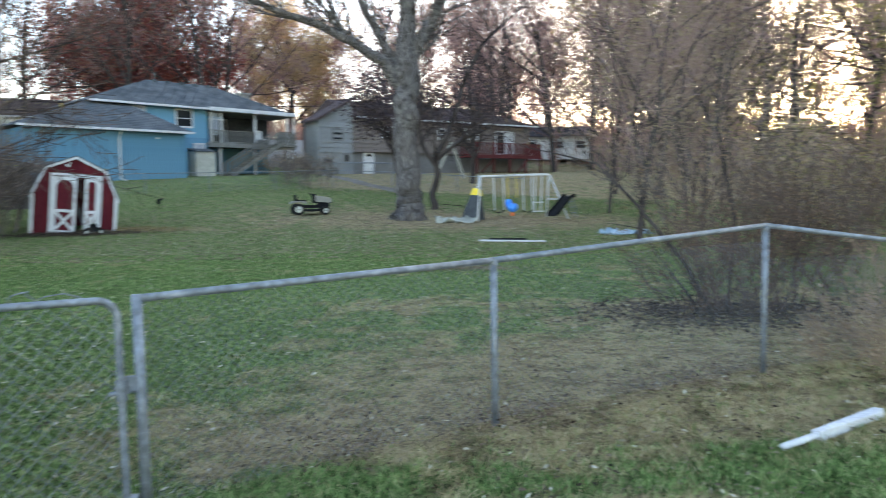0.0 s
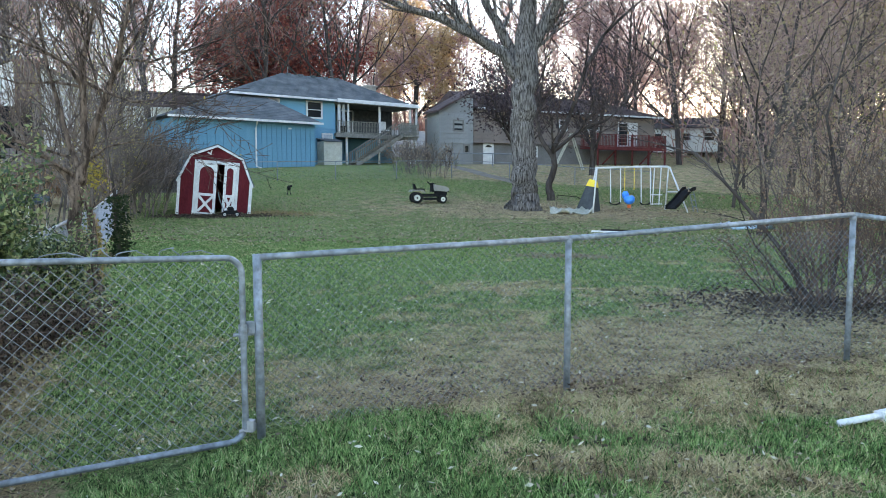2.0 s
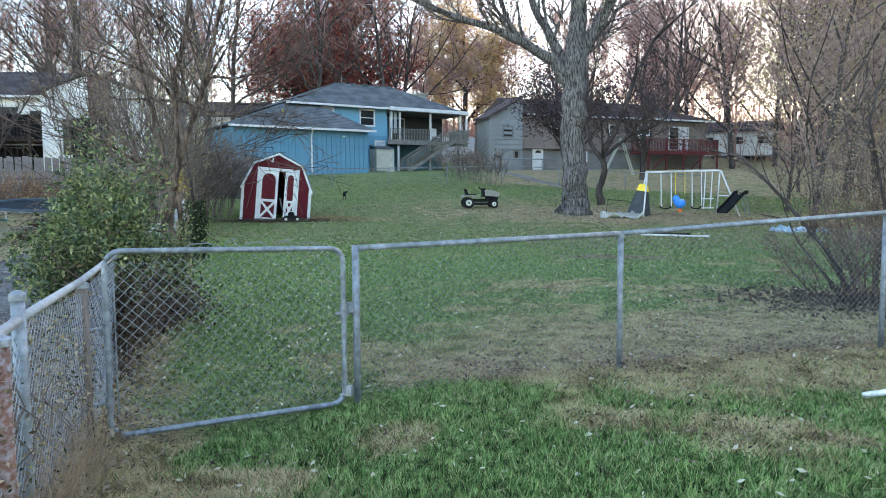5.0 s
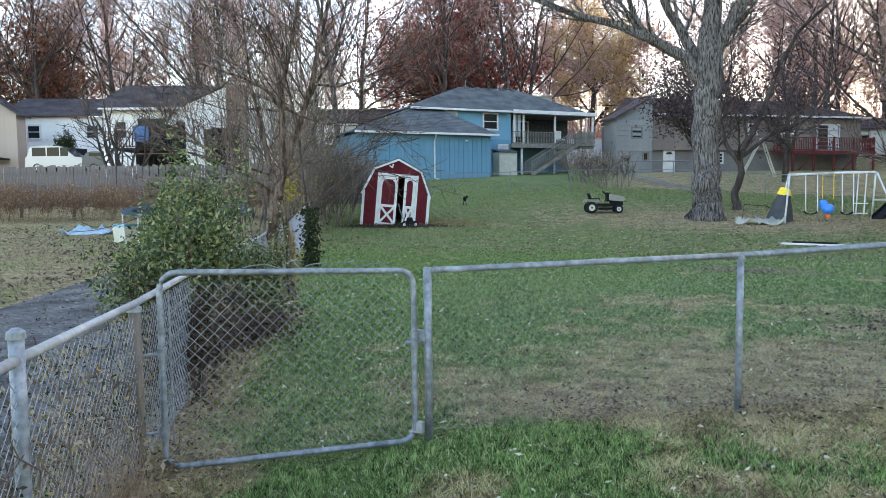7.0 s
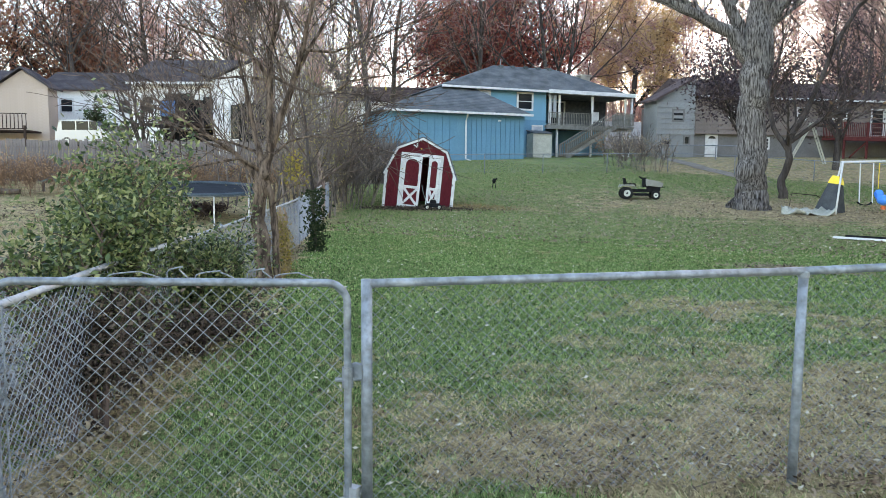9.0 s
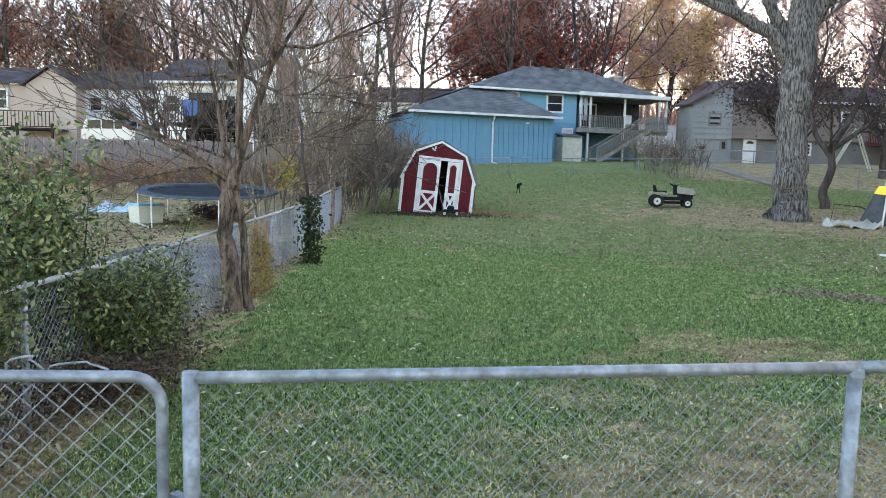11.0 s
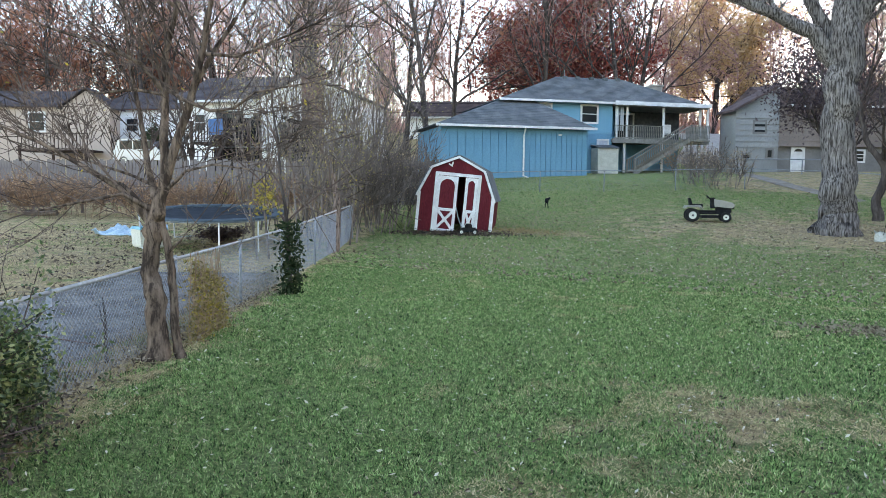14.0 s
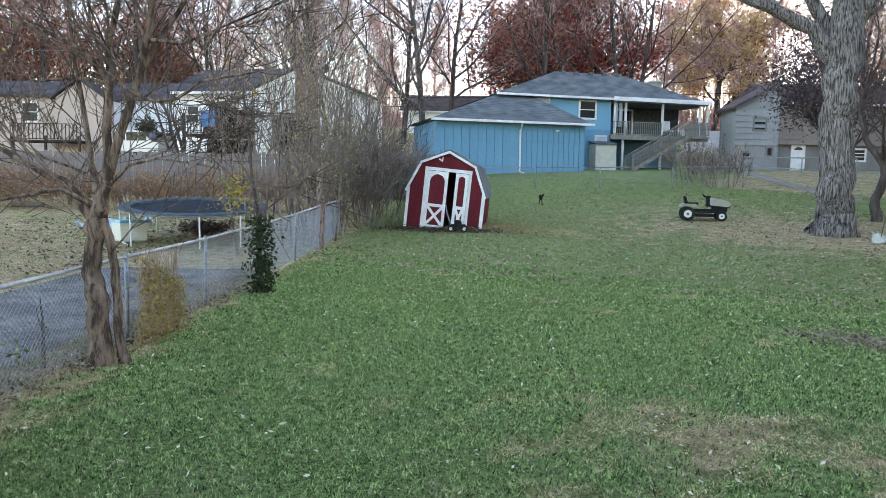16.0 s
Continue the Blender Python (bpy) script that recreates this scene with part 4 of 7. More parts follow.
def blue_house():
    root = thing("blue_house", (-21.5, 41.4, 2.55), "two-storey blue-sided house with garage wing and covered porch", "house", radians(46.7))
    # garage wing; x along the wall, y into the house, z above its floor
    G0, G1 = -0.1, 9.5
    GM = (G0 + G1) / 2
    part("garage_wall", S().box((GM, 3.0, 1.45), (G1 - G0, 6.0, 3.3)), M_BLUE, root)
    siding(root, 5.25, G1, 0.05, 2.95, 0.0, M_BLUE, 0.35, "siding_board", True)
    siding(root, G0, 5.1, 0.05, 2.95, 0.0, M_BLUE, 0.52, "siding_board", True)
    e = 3.2
    A, B, C, D2 = (G0 - 0.4, -0.45, e), (G1 + 0.35, -0.45, e), (G1 + 0.35, 6.4, e), (G0 - 0.4, 6.4, e)
    R0, R1 = (4.7, 3.0, 5.2), (7.0, 3.0, 5.2)
    part("garage_roof", S().poly([A, B, R1, R0]).poly([B, C, R1]).poly([C, D2, R0, R1]).poly([D2, A, R0]).poly([D2, C, B, A]), M_ROOF, root)
    shingle_rows(root, A, B, R1, R0, 16, M_ROOF)
    part("gutter", S().box((GM, -0.5, e - 0.05), (G1 - G0 + 0.8, 0.11, 0.14)), M_WHITE, root)
    part("downspout", S().tube([(5.15, -0.48, 3.1), (5.15, -0.4, 2.95), (5.15, -0.17, 2.65), (5.15, -0.17, 0.2), (5.45, -0.3, 0.08)], 0.055, 6), M_WHITE, root)
    part("foundation", S().box((GM, 2.99, -0.35), (G1 - G0 + 0.08, 6.08, 0.9)), M_BLUE2, root)
    part("lamp", S().box((7.6, -0.06, 2.75), (0.22, 0.12, 0.1)), M_WHITE, root)
    # main block
    H0, HP, H1, Y0, Y1, E = 5.0, 12.8, 19.6, 3.0, 11.0, 5.2
    part("wall", S().box(((H0 + HP) / 2, (Y0 + Y1) / 2, 2.2), (HP - H0, Y1 - Y0, 6.0)), M_BLUE2, root)
    part("wall", S().box(((HP + H1) / 2, Y0 + 2.6 + (Y1 - Y0 - 2.6) / 2, 2.2), (H1 - HP, Y1 - Y0 - 2.6, 6.0)), M_BLUE, root)
    siding(root, H0, HP, 3.2, 5.1, Y0, M_BLUE2, 0.16)
    siding(root, 9.6, HP, 0.6, 3.2, Y0, M_BLUE, 0.16)
    A, B, C, D2 = (H0 - 0.5, Y0 - 0.5, E), (H1 + 0.5, Y0 - 0.5, E), (H1 + 0.5, Y1 + 0.5, E), (H0 - 0.5, Y1 + 0.5, E)
    R0, R1 = (10.4, 7.0, 7.5), (15.6, 7.0, 7.5)
    part("roof", S().poly([A, B, R1, R0]).poly([B, C, R1]).poly([C, D2, R0, R1]).poly([D2, A, R0]).poly([D2, C, B, A]), M_ROOF, root)
    shingle_rows(root, A, B, R1, R0, 22, M_ROOF)
    part("gutter", S().box(((H0 + HP) / 2 - 0.2, Y0 - 0.55, E - 0.02), (HP - H0 + 0.6, 0.12, 0.14)), M_WHITE, root)
    for x in (10.9, 11.9, 13.0, 14.1, 15.1):
        part("roof_vent", S().box((x, 6.7, 7.4), (0.3, 0.3, 0.22)), M_ROOF, root)
    part("antenna", S().tube([(11.0, 7.0, 7.4), (11.0, 7.0, 8.0)], 0.03, 6), M_GALV, root)
    part("chimney", S().box((18.6, 7.4, 6.3), (0.8, 0.8, 1.7)).box((18.6, 7.4, 7.2), (1.0, 1.0, 0.12)), M_CONCRETE, root)
    window(root, 10.4, 3.8, 1.32, 1.3, Y0 - 0.02)
    # the two small windows have plain pale grey-blue panes
    window(root, 7.15, 4.5, 1.2, 0.6, Y0 - 0.02, rails=0, pane_mat=M_PALEPANEL)
    window(root, 11.65, 2.2, 0.9, 0.6, Y0 - 0.02, rails=0, pane_mat=M_PALEPANEL)
    # white screen panels at the end of the porch
    for x in (13.15, 13.5):
        part("screen_panel", S().box((x, 2.95, 4.25), (0.26, 0.04, 1.7)).box((x, 2.92, 4.25), (0.03, 0.05, 1.7)), M_PALEPANEL, root, "pale slatted porch screen")
    # small lean-to cupboard against the wall
    part("lean_to", S().box((12.0, 2.45, 1.3), (1.5, 1.0, 1.7)), M_CREAM, root, "pale grey lean-to cupboard")
    part("lean_to_lid", S().prism([(11.2, 1.85, 2.12), (12.8, 1.85, 2.12), (12.8, 2.98, 2.36), (11.2, 2.98, 2.36)], (0, 0, 0.06)), M_ROOF, root)
    # covered porch on posts, with stair
    PF = 2.85
    part("porch_floor", S().box((16.4, 4.2, PF - 0.1), (7.4, 2.9, 0.18)), M_DECKWOOD, root)
    part("rim_board", S().box((16.4, 2.68, PF - 0.14), (7.5, 0.06, 0.32)), M_DECKWOOD, root)
    part("porch_roof", S().prism([(12.7, 2.35, E - 0.05), (20.0, 2.35, E - 0.05), (20.0, 5.6, E + 0.15), (12.7, 5.6, E + 0.15)], (0, 0, 0.12)), M_ROOF, root)
    part("porch_fascia", S().box((16.35, 2.3, E + 0.0), (7.4, 0.08, 0.26)), M_WHITE, root)
    part("porch_fascia", S().box((20.02, 4.0, E + 0.02), (0.08, 3.2, 0.26)), M_WHITE, root)
    part("porch_ceiling", S().box((16.35, 4.0, E - 0.16), (7.2, 3.1, 0.05)), M_DECKWOOD, root)
    for x in (13.0, 13.8, 16.6, 19.5, 20.1):
        part("porch_post", S().box((x, 2.8, (PF + E) / 2), (0.13, 0.13, E - PF)), M_WHITE, root)
    for x in (13.7, 16.6, 19.5, 20.0):
        part("support_post", S().box((x, 2.9, PF / 2 - 0.15), (0.13, 0.13, PF + 0.2)), M_WHITE, root)
    railing(root, 12.95, 16.5, 2.75, PF, M_DECKWOOD)
    railing(root, 18.4, 20.1, 2.75, PF, M_DECKWOOD, step=0.07)
    stair_flight(root, 13.75, 0.45, 18.0, PF, 1.55, 2.55, M_DECKWOOD)
    part("landing", S().box((18.7, 2.1, PF - 0.1), (1.5, 1.2, 0.12)), M_DECKWOOD, root)
    railing(root, 18.0, 19.4, 1.55, PF, M_DECKWOOD, step=0.1)
    window(root, 13.0, 3.2, 0.8, 1.8, 5.58, rails=1)
    window(root, 14.4, 2.9, 1.5, 2.0, 5.58, rails=0, name="patio_door")
    # dark panel over the right part of the porch's back wall
    part("porch_back", S().box((17.6, 5.57, 4.0), (4.0, 0.03, 2.2)), M_NET, root, "dark panel across the back of the porch")
    part("porch_chair", S().box((17.6, 3.6, PF + 0.45), (0.5, 0.5, 0.08)).box((17.6, 3.85, PF + 0.8), (0.5, 0.06, 0.7)), M_WHITE, root)
    return root


blue_house()


def grey_house():
    a = radians(36)
    root = thing("grey_house", (-4.3, 60.5, 3.0), "grey and brown sided house with a red back deck", "house", a)
    # grey gable end
    X0, X1 = -4.42, -1.31
    ring = [(X0, 0, -0.6), (X1, 0, -0.6), (X1, 0, 6.1), (X0, 0, 4.45)]
    part("grey_wall", S().prism(ring, (0, 2.2, 0)), M_PALEGREY, root)
    siding(root, X0, X1, 1.9, 4.5, -0.002, M_PALEGREY, 0.4, lip=0.06)
    part("gable_roof", S().prism([(X0 - 0.35, -0.4, 4.3), (X1 + 0.1, -0.4, 6.2), (X1 + 0.1, -0.4, 6.36), (X0 - 0.35, -0.4, 4.46)], (0, 2.7, 0)), M_BROWNROOF, root)
    window(root, -3.2, 2.85, 1.0, 0.95, -0.01, M_GREYSIDE)
    window(root, -3.95, 1.0, 0.7, 0.5, -0.01, M_GREYSIDE, 0)
    window(root, -2.2, 1.1, 0.55, 0.75, -0.01, M_GREYSIDE, 0)
    # brown long part: block base below, sided storey above
    B1 = 18.2
    BM = (X1 + B1) / 2
    part("base_wall", S().box((BM, 4.6, 0.6), (B1 - X1 - 0.04, 8.8, 2.8)), M_GREYSIDE, root)
    part("brown_wall", S().box((BM, 4.45, 3.3), (B1 - X1, 9.1, 2.65)), M_BROWNSIDE, root)
    siding(root, X1 + 0.02, B1, 2.0, 4.6, -0.1, M_BROWNSIDE, 0.36, lip=0.05)
    E = 4.78
    A, B, C, D2 = (X1 + 0.1, -0.7, E), (B1 + 0.5, -0.7, E), (B1 + 0.5, 9.6, E), (X1 + 0.1, 9.6, E)
    R0, R1 = (X1 + 0.1, 4.5, 6.7), (B1 - 3.4, 4.5, 6.7)
    part("roof", S().poly([A, B, R1, R0]).poly([B, C, R1]).poly([C, D2, R0, R1]).poly([D2, A, R0]).poly([D2, C, B, A]), M_BROWNROOF, root)
    shingle_rows(root, A, B, R1, R0, 20, M_BROWNROOF)
    part("gutter", S().box((BM + 0.3, -0.74, E - 0.05), (B1 - X1 + 0.5, 0.1, 0.14)), M_WHITE, root)
    # white back door with a small arched light
    door = part("back_door", S().box((0.22, 0.12, 1.02), (1.0, 0.1, 2.1)), M_WHITE, root, "white panelled back door")
    part("door_panel", S().box((0.0, 0.055, 0.55), (0.32, 0.03, 0.7)), M_WHITE, door)
    part("door_panel", S().box((0.44, 0.055, 0.55), (0.32, 0.03, 0.7)), M_WHITE, door)
    part("door_light", S().prism([(0.22 + 0.3 * math.cos(t * math.pi / 8), 0.05, 1.65 + 0.2 * math.sin(t * math.pi / 8)) for t in range(9)], (0, 0.03, 0)), M_GLASS, door)
    for x, z, w, h in ((1.3, 3.2, 1.3, 1.0), (7.2, 3.2, 0.9, 1.0), (10.2, 3.3, 1.5, 1.0)):
        window(root, x, z, w, h, -0.12)
    window(root, 3.9, 0.9, 1.3, 0.95, 0.19, rails=2)
    d = window(root, 13.8, 2.02, 2.3, 2.2, -0.12, rails=0, name="sliding_door")
    part("door_mullion", S().box((1.15, -0.05, 1.1), (0.1, 0.06, 2.0)), M_WHITE, d)
    part("curtain", S().box((1.68, -0.03, 1.1), (0.9, 0.015, 1.95)), M_WHITE, d)
    # red deck
    part("deck_floor", S().box((13.5, -1.3, 1.75), (7.9, 2.4, 0.15)), M_REDDECK, root)
    part("deck_rim", S().box((13.5, -2.53, 1.7), (7.9, 0.06, 0.3)), M_REDDECK, root)
    railing(root, 9.6, 17.4, -2.48, 1.83, M_REDDECK, 1.05, 0.16)
    railing(root, -2.4, -0.2, 9.6, 1.83, M_REDDECK, 1.05, 0.16, "y")
    railing(root, -2.4, -0.2, 17.4, 1.83, M_REDDECK, 1.05, 0.16, "y")
    for x in (9.65, 11.6, 13.5, 15.4, 17.35):
        part("deck_post", S().box((x, -2.45, 1.2), (0.13, 0.13, 3.5)), M_REDDECK, root)
    for x in (10.2, 14.4):
        part("knee_brace", S().beam((x, -2.4, 0.3), (x + 1.5, -2.4, 1.55), 0.09, 0.09), M_REDDECK, root)
    return root


M_BROWNROOF = varied("brown_shingles", (0.075, 0.055, 0.055), (0.12, 0.09, 0.085), 1.2, 25, 0.95, 0, 0.4)
grey_house()


def white_house():
    root = thing("white_house", (-35.8, 33.9, 3.4), "white-sided house with a gabled wing and dark two-level deck", "house", 0.39)
    W0 = 0.0
    part("wall", S().box(((W0 + 5.6) / 2, 5, 1.7), (5.6 - W0, 9, 4.4)), M_WHITESIDE, root)
    siding(root, W0, 5.6, 0.0, 3.8, 0.5, M_WHITESIDE, 0.22)
    A, B, C, D2 = (W0 - 0.5, 0.0, 3.8), (5.6, 0.0, 3.8), (5.6, 10, 3.8), (W0 - 0.5, 10, 3.8)
    R0, R1 = (W0 - 0.5, 5, 5.9), (5.6, 5, 5.9)
    part("roof", S().poly([A, B, R1, R0]).poly([C, D2, R0, R1]).poly([D2, A, R0]).poly([B, C, R1]).poly([D2, C, B, A]), M_DARKROOF, root)
    shingle_rows(root, A, B, R1, R0, 18, M_DARKROOF)
    part("gutter", S().box(((W0 + 5.6) / 2, -0.05, 3.74), (5.6 - W0, 0.1, 0.14)), M_WHITE, root)
    # gabled wing
    X0, X1, XM = 5.6, 11.2, 8.3
    part("wing_wall", S().prism([(X0, -0.6, -0.6), (X1, -0.6, -0.6), (X1, -0.6, 3.85), (XM, -0.6, 5.0), (X0, -0.6, 3.85)], (0, 8, 0)), M_WHITESIDE, root)
    for xa, xb, za, zb in ((X0 - 0.3, XM, 3.8, 5.06), (XM, X1 + 0.3, 5.06, 3.8)):
        part("wing_roof", S().prism([(xa, -0.9, za), (xb, -0.9, zb), (xb, -0.9, zb + 0.14), (xa, -0.9, za + 0.14)], (0, 8.5, 0)), M_DARKROOF, root)
    part("chimney", S().box((8.9, -0.95, 2.1), (1.1, 0.7, 5.4)).box((8.9, -0.95, 4.85), (1.25, 0.85, 0.15)), M_CHIMNEY, root, "brown brick chimney against the gable")
    window(root, 6.6, 0.2, 1.0, 2.3, -0.62, rails=0, name="glass_door")
    for x, z in ((0.7, 1.9), (4.5, 1.9)):
        window(root, x, z, 0.9, 1.2, 0.48)
    window(root, 2.1, 1.3, 2.0, 2.0, 0.48, rails=0, name="patio_door")
    # black panels put the shade of porch, under-deck and doorway into the colour
    part("porch_shade", S().box((3.7, 0.42, 2.0), (3.3, 0.06, 1.5)), M_BLACK, root, "black panel standing in for the shade in the porch opening")
    part("underdeck_shade", S().box((3.7, 0.42, 0.2), (3.3, 0.06, 1.5)), M_BLACK, root, "black panel standing in for the shade below the deck")
    part("doorway_shade", S().box((8.4, -0.95, 0.9), (2.0, 0.72, 3.0)), M_BLACK, root, "black block standing in for the dark doorway by the chimney")
    part("deck_floor", S().box((3.7, -0.9, 1.1), (3.6, 2.6, 0.14)), M_DARKDECK, root)
    railing(root, 2.0, 5.4, -2.1, 1.17, M_DARKDECK, 1.0, 0.18)
    for x in (1.95, 3.7, 5.45):
        part("deck_post", S().box((x, -2.1, 0.9), (0.14, 0.14, 2.9)), M_DARKDECK, root)
    railing(root, 2.0, 5.4, -2.1, -0.3, M_DARKDECK, 1.0, 0.3)
    part("hung_cloth", S().box((3.5, -2.18, 2.0), (0.9, 0.05, 0.9)), M_BLUECLOTH, root, "blue cloth hung over the rail")
    return root


M_DARKROOF = varied("charcoal_shingles", (0.05, 0.045, 0.05), (0.09, 0.08, 0.085), 1.0, 20, 0.95, 0, 0.4)
M_CHIMNEY = varied("brown_brick", (0.12, 0.07, 0.06), (0.19, 0.12, 0.1), 3, 14, 0.95, 0, 0.5)
M_DARKDECK = varied("dark_brown_deck", (0.03, 0.02, 0.018), (0.06, 0.042, 0.035), 3, 30, 0.8, 0, 0.2)
M_BLUECLOTH = varied("blue_cloth", (0.08, 0.16, 0.32), (0.11, 0.2, 0.38), 3, 30, 0.9, 0, 0.2)
white_house()


def tan_house():
    root = thing("tan_house", (-53.5, 32.6, 3.6), "tan-sided house with a gable and dark roof", "house", 0.55)
    part("wall", S().box((-0.2, 4, 1.6), (9.6, 7, 5.0)), M_TANSIDE, root)
    siding(root, -5.0, 4.6, 0.6, 4.0, 0.5, M_TANSIDE, 0.22)
    part("gable_wall", S().prism([(4.6, -0.4, -0.8), (8.0, -0.4, -0.8), (8.0, -0.4, 4.05), (6.3, -0.4, 5.2), (4.6, -0.4, 4.05)], (0, 1.6, 0)), M_TANSIDE, root)
    siding(root, 4.6, 8.0, 0.4, 4.0, -0.4, M_TANSIDE, 0.22)
    for xa, xb, za, zb in ((4.3, 6.3, 3.9, 5.3), (6.3, 8.3, 5.3, 3.9)):
        part("gable_roof", S().prism([(xa, -0.7, za), (xb, -0.7, zb), (xb, -0.7, zb + 0.14), (xa, -0.7, za + 0.14)], (0, 2.2, 0)), M_DARKROOF, root)
    part("roof", S().prism([(-5.3, 0.1, 4.1), (4.8, 0.1, 4.1), (4.8, 4, 5.6), (-5.3, 4, 5.6)], (0, 0, 0.12)), M_DARKROOF, root)
    window(root, 1.6, 2.3, 1.3, 1.5, 0.48)
    window(root, -2.6, 2.3, 1.3, 1.5, 0.48)
    railing(root, 2.6, 7.4, -2.6, 0.9, M_DARKDECK, 1.1, 0.25)
    part("deck_floor", S().box((5.0, -1.6, 0.84), (5.0, 2.2, 0.12)), M_DARKDECK, root)
    for x in (2.7, 5.0, 7.3):
        part("deck_post", S().box((x, -2.6, 0.2), (0.14, 0.14, 2.0)), M_DARKDECK, root)
    return root


tan_house()


def far_house():
    root = thing("far_white_house", (-51.0, 46.0, 5.2), "distant white house with a dark roof", "house", 0.5)
    part("wall", S().box((0, 0, 1.2), (8.5, 7, 3.6)), M_WHITESIDE, root)
    part("roof", S().prism([(-4.7, -4, 3.0), (4.7, -4, 3.0), (4.7, 0, 4.8), (-4.7, 0, 4.8)], (0, 0, 0.12)), M_DARKROOF, root)
    for x in (-3, 1.5):
        window(root, x, 1.2, 1.1, 1.2, -3.52)
    return root


far_house()


def brown_roof_house():
    root = thing("brown_roof_house", (-38.0, 70.5, 4.2), "distant house with a brown roof", "house", 0.5)
    part("wall", S().box((0, 0, 2.4), (9, 7, 5.0)), M_WHITESIDE, root)
    part("roof", S().prism([(-5.2, -4, 4.9), (5.2, -4, 4.9), (5.2, 0, 6.8), (-5.2, 0, 6.8)], (0, 0, 0.14)), M_BROWNROOF, root)
    part("gutter", S().box((0, -4.05, 4.86), (10.4, 0.1, 0.16)), M_WHITE, root)
    window(root, 1.0, 3.0, 1.2, 1.1, -3.52)
    return root


brown_roof_house()


def carport_house():
    root = thing("low_house", (15.0, 86.0, 5.2), "distant low pale house behind the trees", "house", -0.1)
    part("wall", S().box((0, 0, 1.2), (9, 7, 2.6)), M_WHITESIDE, root)
    part("roof", S().prism([(-5, -4, 2.4), (5, -4, 2.4), (5, 0, 3.7), (-5, 0, 3.7)], (0, 0, 0.12)), M_DARKROOF, root)
    for x in (-3, 0, 2.5):
        window(root, x, 1.0, 1.2, 1.0, -3.52)
    return root


carport_house()


# ---------------------------------------------------------------- board fence behind the neighbour's yard
def board_fence():
    a, b = Vector((-47.0, 15.4)), Vector((-14.2, 30.9))
    d = (b - a)
    ln = d.length
    d = d / ln
    root = thing("board_fence", (a.x, a.y, 0), "long weathered grey wooden board fence", "fence", math.atan2(d.y, d.x))
    rng = random.Random(4)
    mes = [S().box((0, 0, h / 2), (0.135, 0.022, h)).mesh("board", M_FENCEWOOD) for h in (1.85, 1.9, 1.95, 1.88)]
    n = int(ln / 0.15)
    for i in range(n):
        p = a + d * (i * 0.15)
        z = max(gz(p.x, p.y), 0.9) - 0.05
        o = new("board", rng.choice(mes))
        o.parent = root
        o.matrix_basis = Matrix.Translation((i * 0.15, rng.uniform(-0.006, 0.006), z + 0.35)) @ Matrix.Rotation(rng.uniform(-0.02, 0.02), 4, "Y")
    for i in range(int(ln / 2.4) + 1):
        p = a + d * (i * 2.4)
        part("post", S().box((i * 2.4, 0.08, gz(p.x, p.y) + 1.1), (0.1, 0.1, 2.3)), M_WOODPOST, root)
    return root


board_fence()


# ---------------------------------------------------------------- paths and drive
def strip(name, pts, width, mat, label, lift=0.02, cat="path"):
    sh = S()
    rows = []
    for i in range(len(pts) - 1):
        p, q = Vector(pts[i]), Vector(pts[i + 1])
        m = max(2, int((q - p).length / 0.7))
        rows += [p.lerp(q, k / m) for k in range(m)]
    rows.append(Vector(pts[-1]))
    nw = max(2, int(width / 0.6))
    k0 = 0
    for i, p in enumerate(rows):
        d = (rows[min(i + 1, len(rows) - 1)] - rows[max(i - 1, 0)]).normalized()
        for j in range(nw + 1):
            o = (j / nw - 0.5) * width
            x, y = p.x - d.y * o, p.y + d.x * o
            sh.v.append((x, y, gz(x, y) + lift))
    for i in range(len(rows) - 1):
        for j in range(nw):
            k = i * (nw + 1) + j
            sh.f.append([k, k + 1, k + nw + 2, k + nw + 1])
    ob = part(name, sh, mat, None, label, True)
    return tagged(ob, label, cat, kind="structure")


M_ASPHALT = varied("worn_asphalt", (0.065, 0.062, 0.06), (0.20, 0.19, 0.18), 1.3, 14, 0.9, 0, 0.9, c3=(0.035, 0.034, 0.034), relief=0.04)
N_SIDE = Vector((-0.863, -0.505))


def off_side(k, o):
    p = S0 + SIDE * k + N_SIDE * o
    return (p.x, p.y)


strip("road", [off_side(-14, 2.1), off_side(0, 2.1), off_side(15, 2.1)], 3.0, M_ASPHALT, "grey worn asphalt drive beside the fence", 0.015, "road")
strip("concrete_path", [(-10.1, 65.6), (-7.8, 58.0), (-5.9, 52.2), (-3.5, 47.95), (-1.7, 45.7), (0.2, 43.2)], 1.0, M_PATH, "pale concrete path across the slope", 0.03)
strip("far_street", [(-34, 104), (-18.5, 95), (-13.6, 82), (-11.6, 74), (-10.8, 67)], 7.0, M_CONCRETE, "pale street beyond the houses", 0.03, "street")


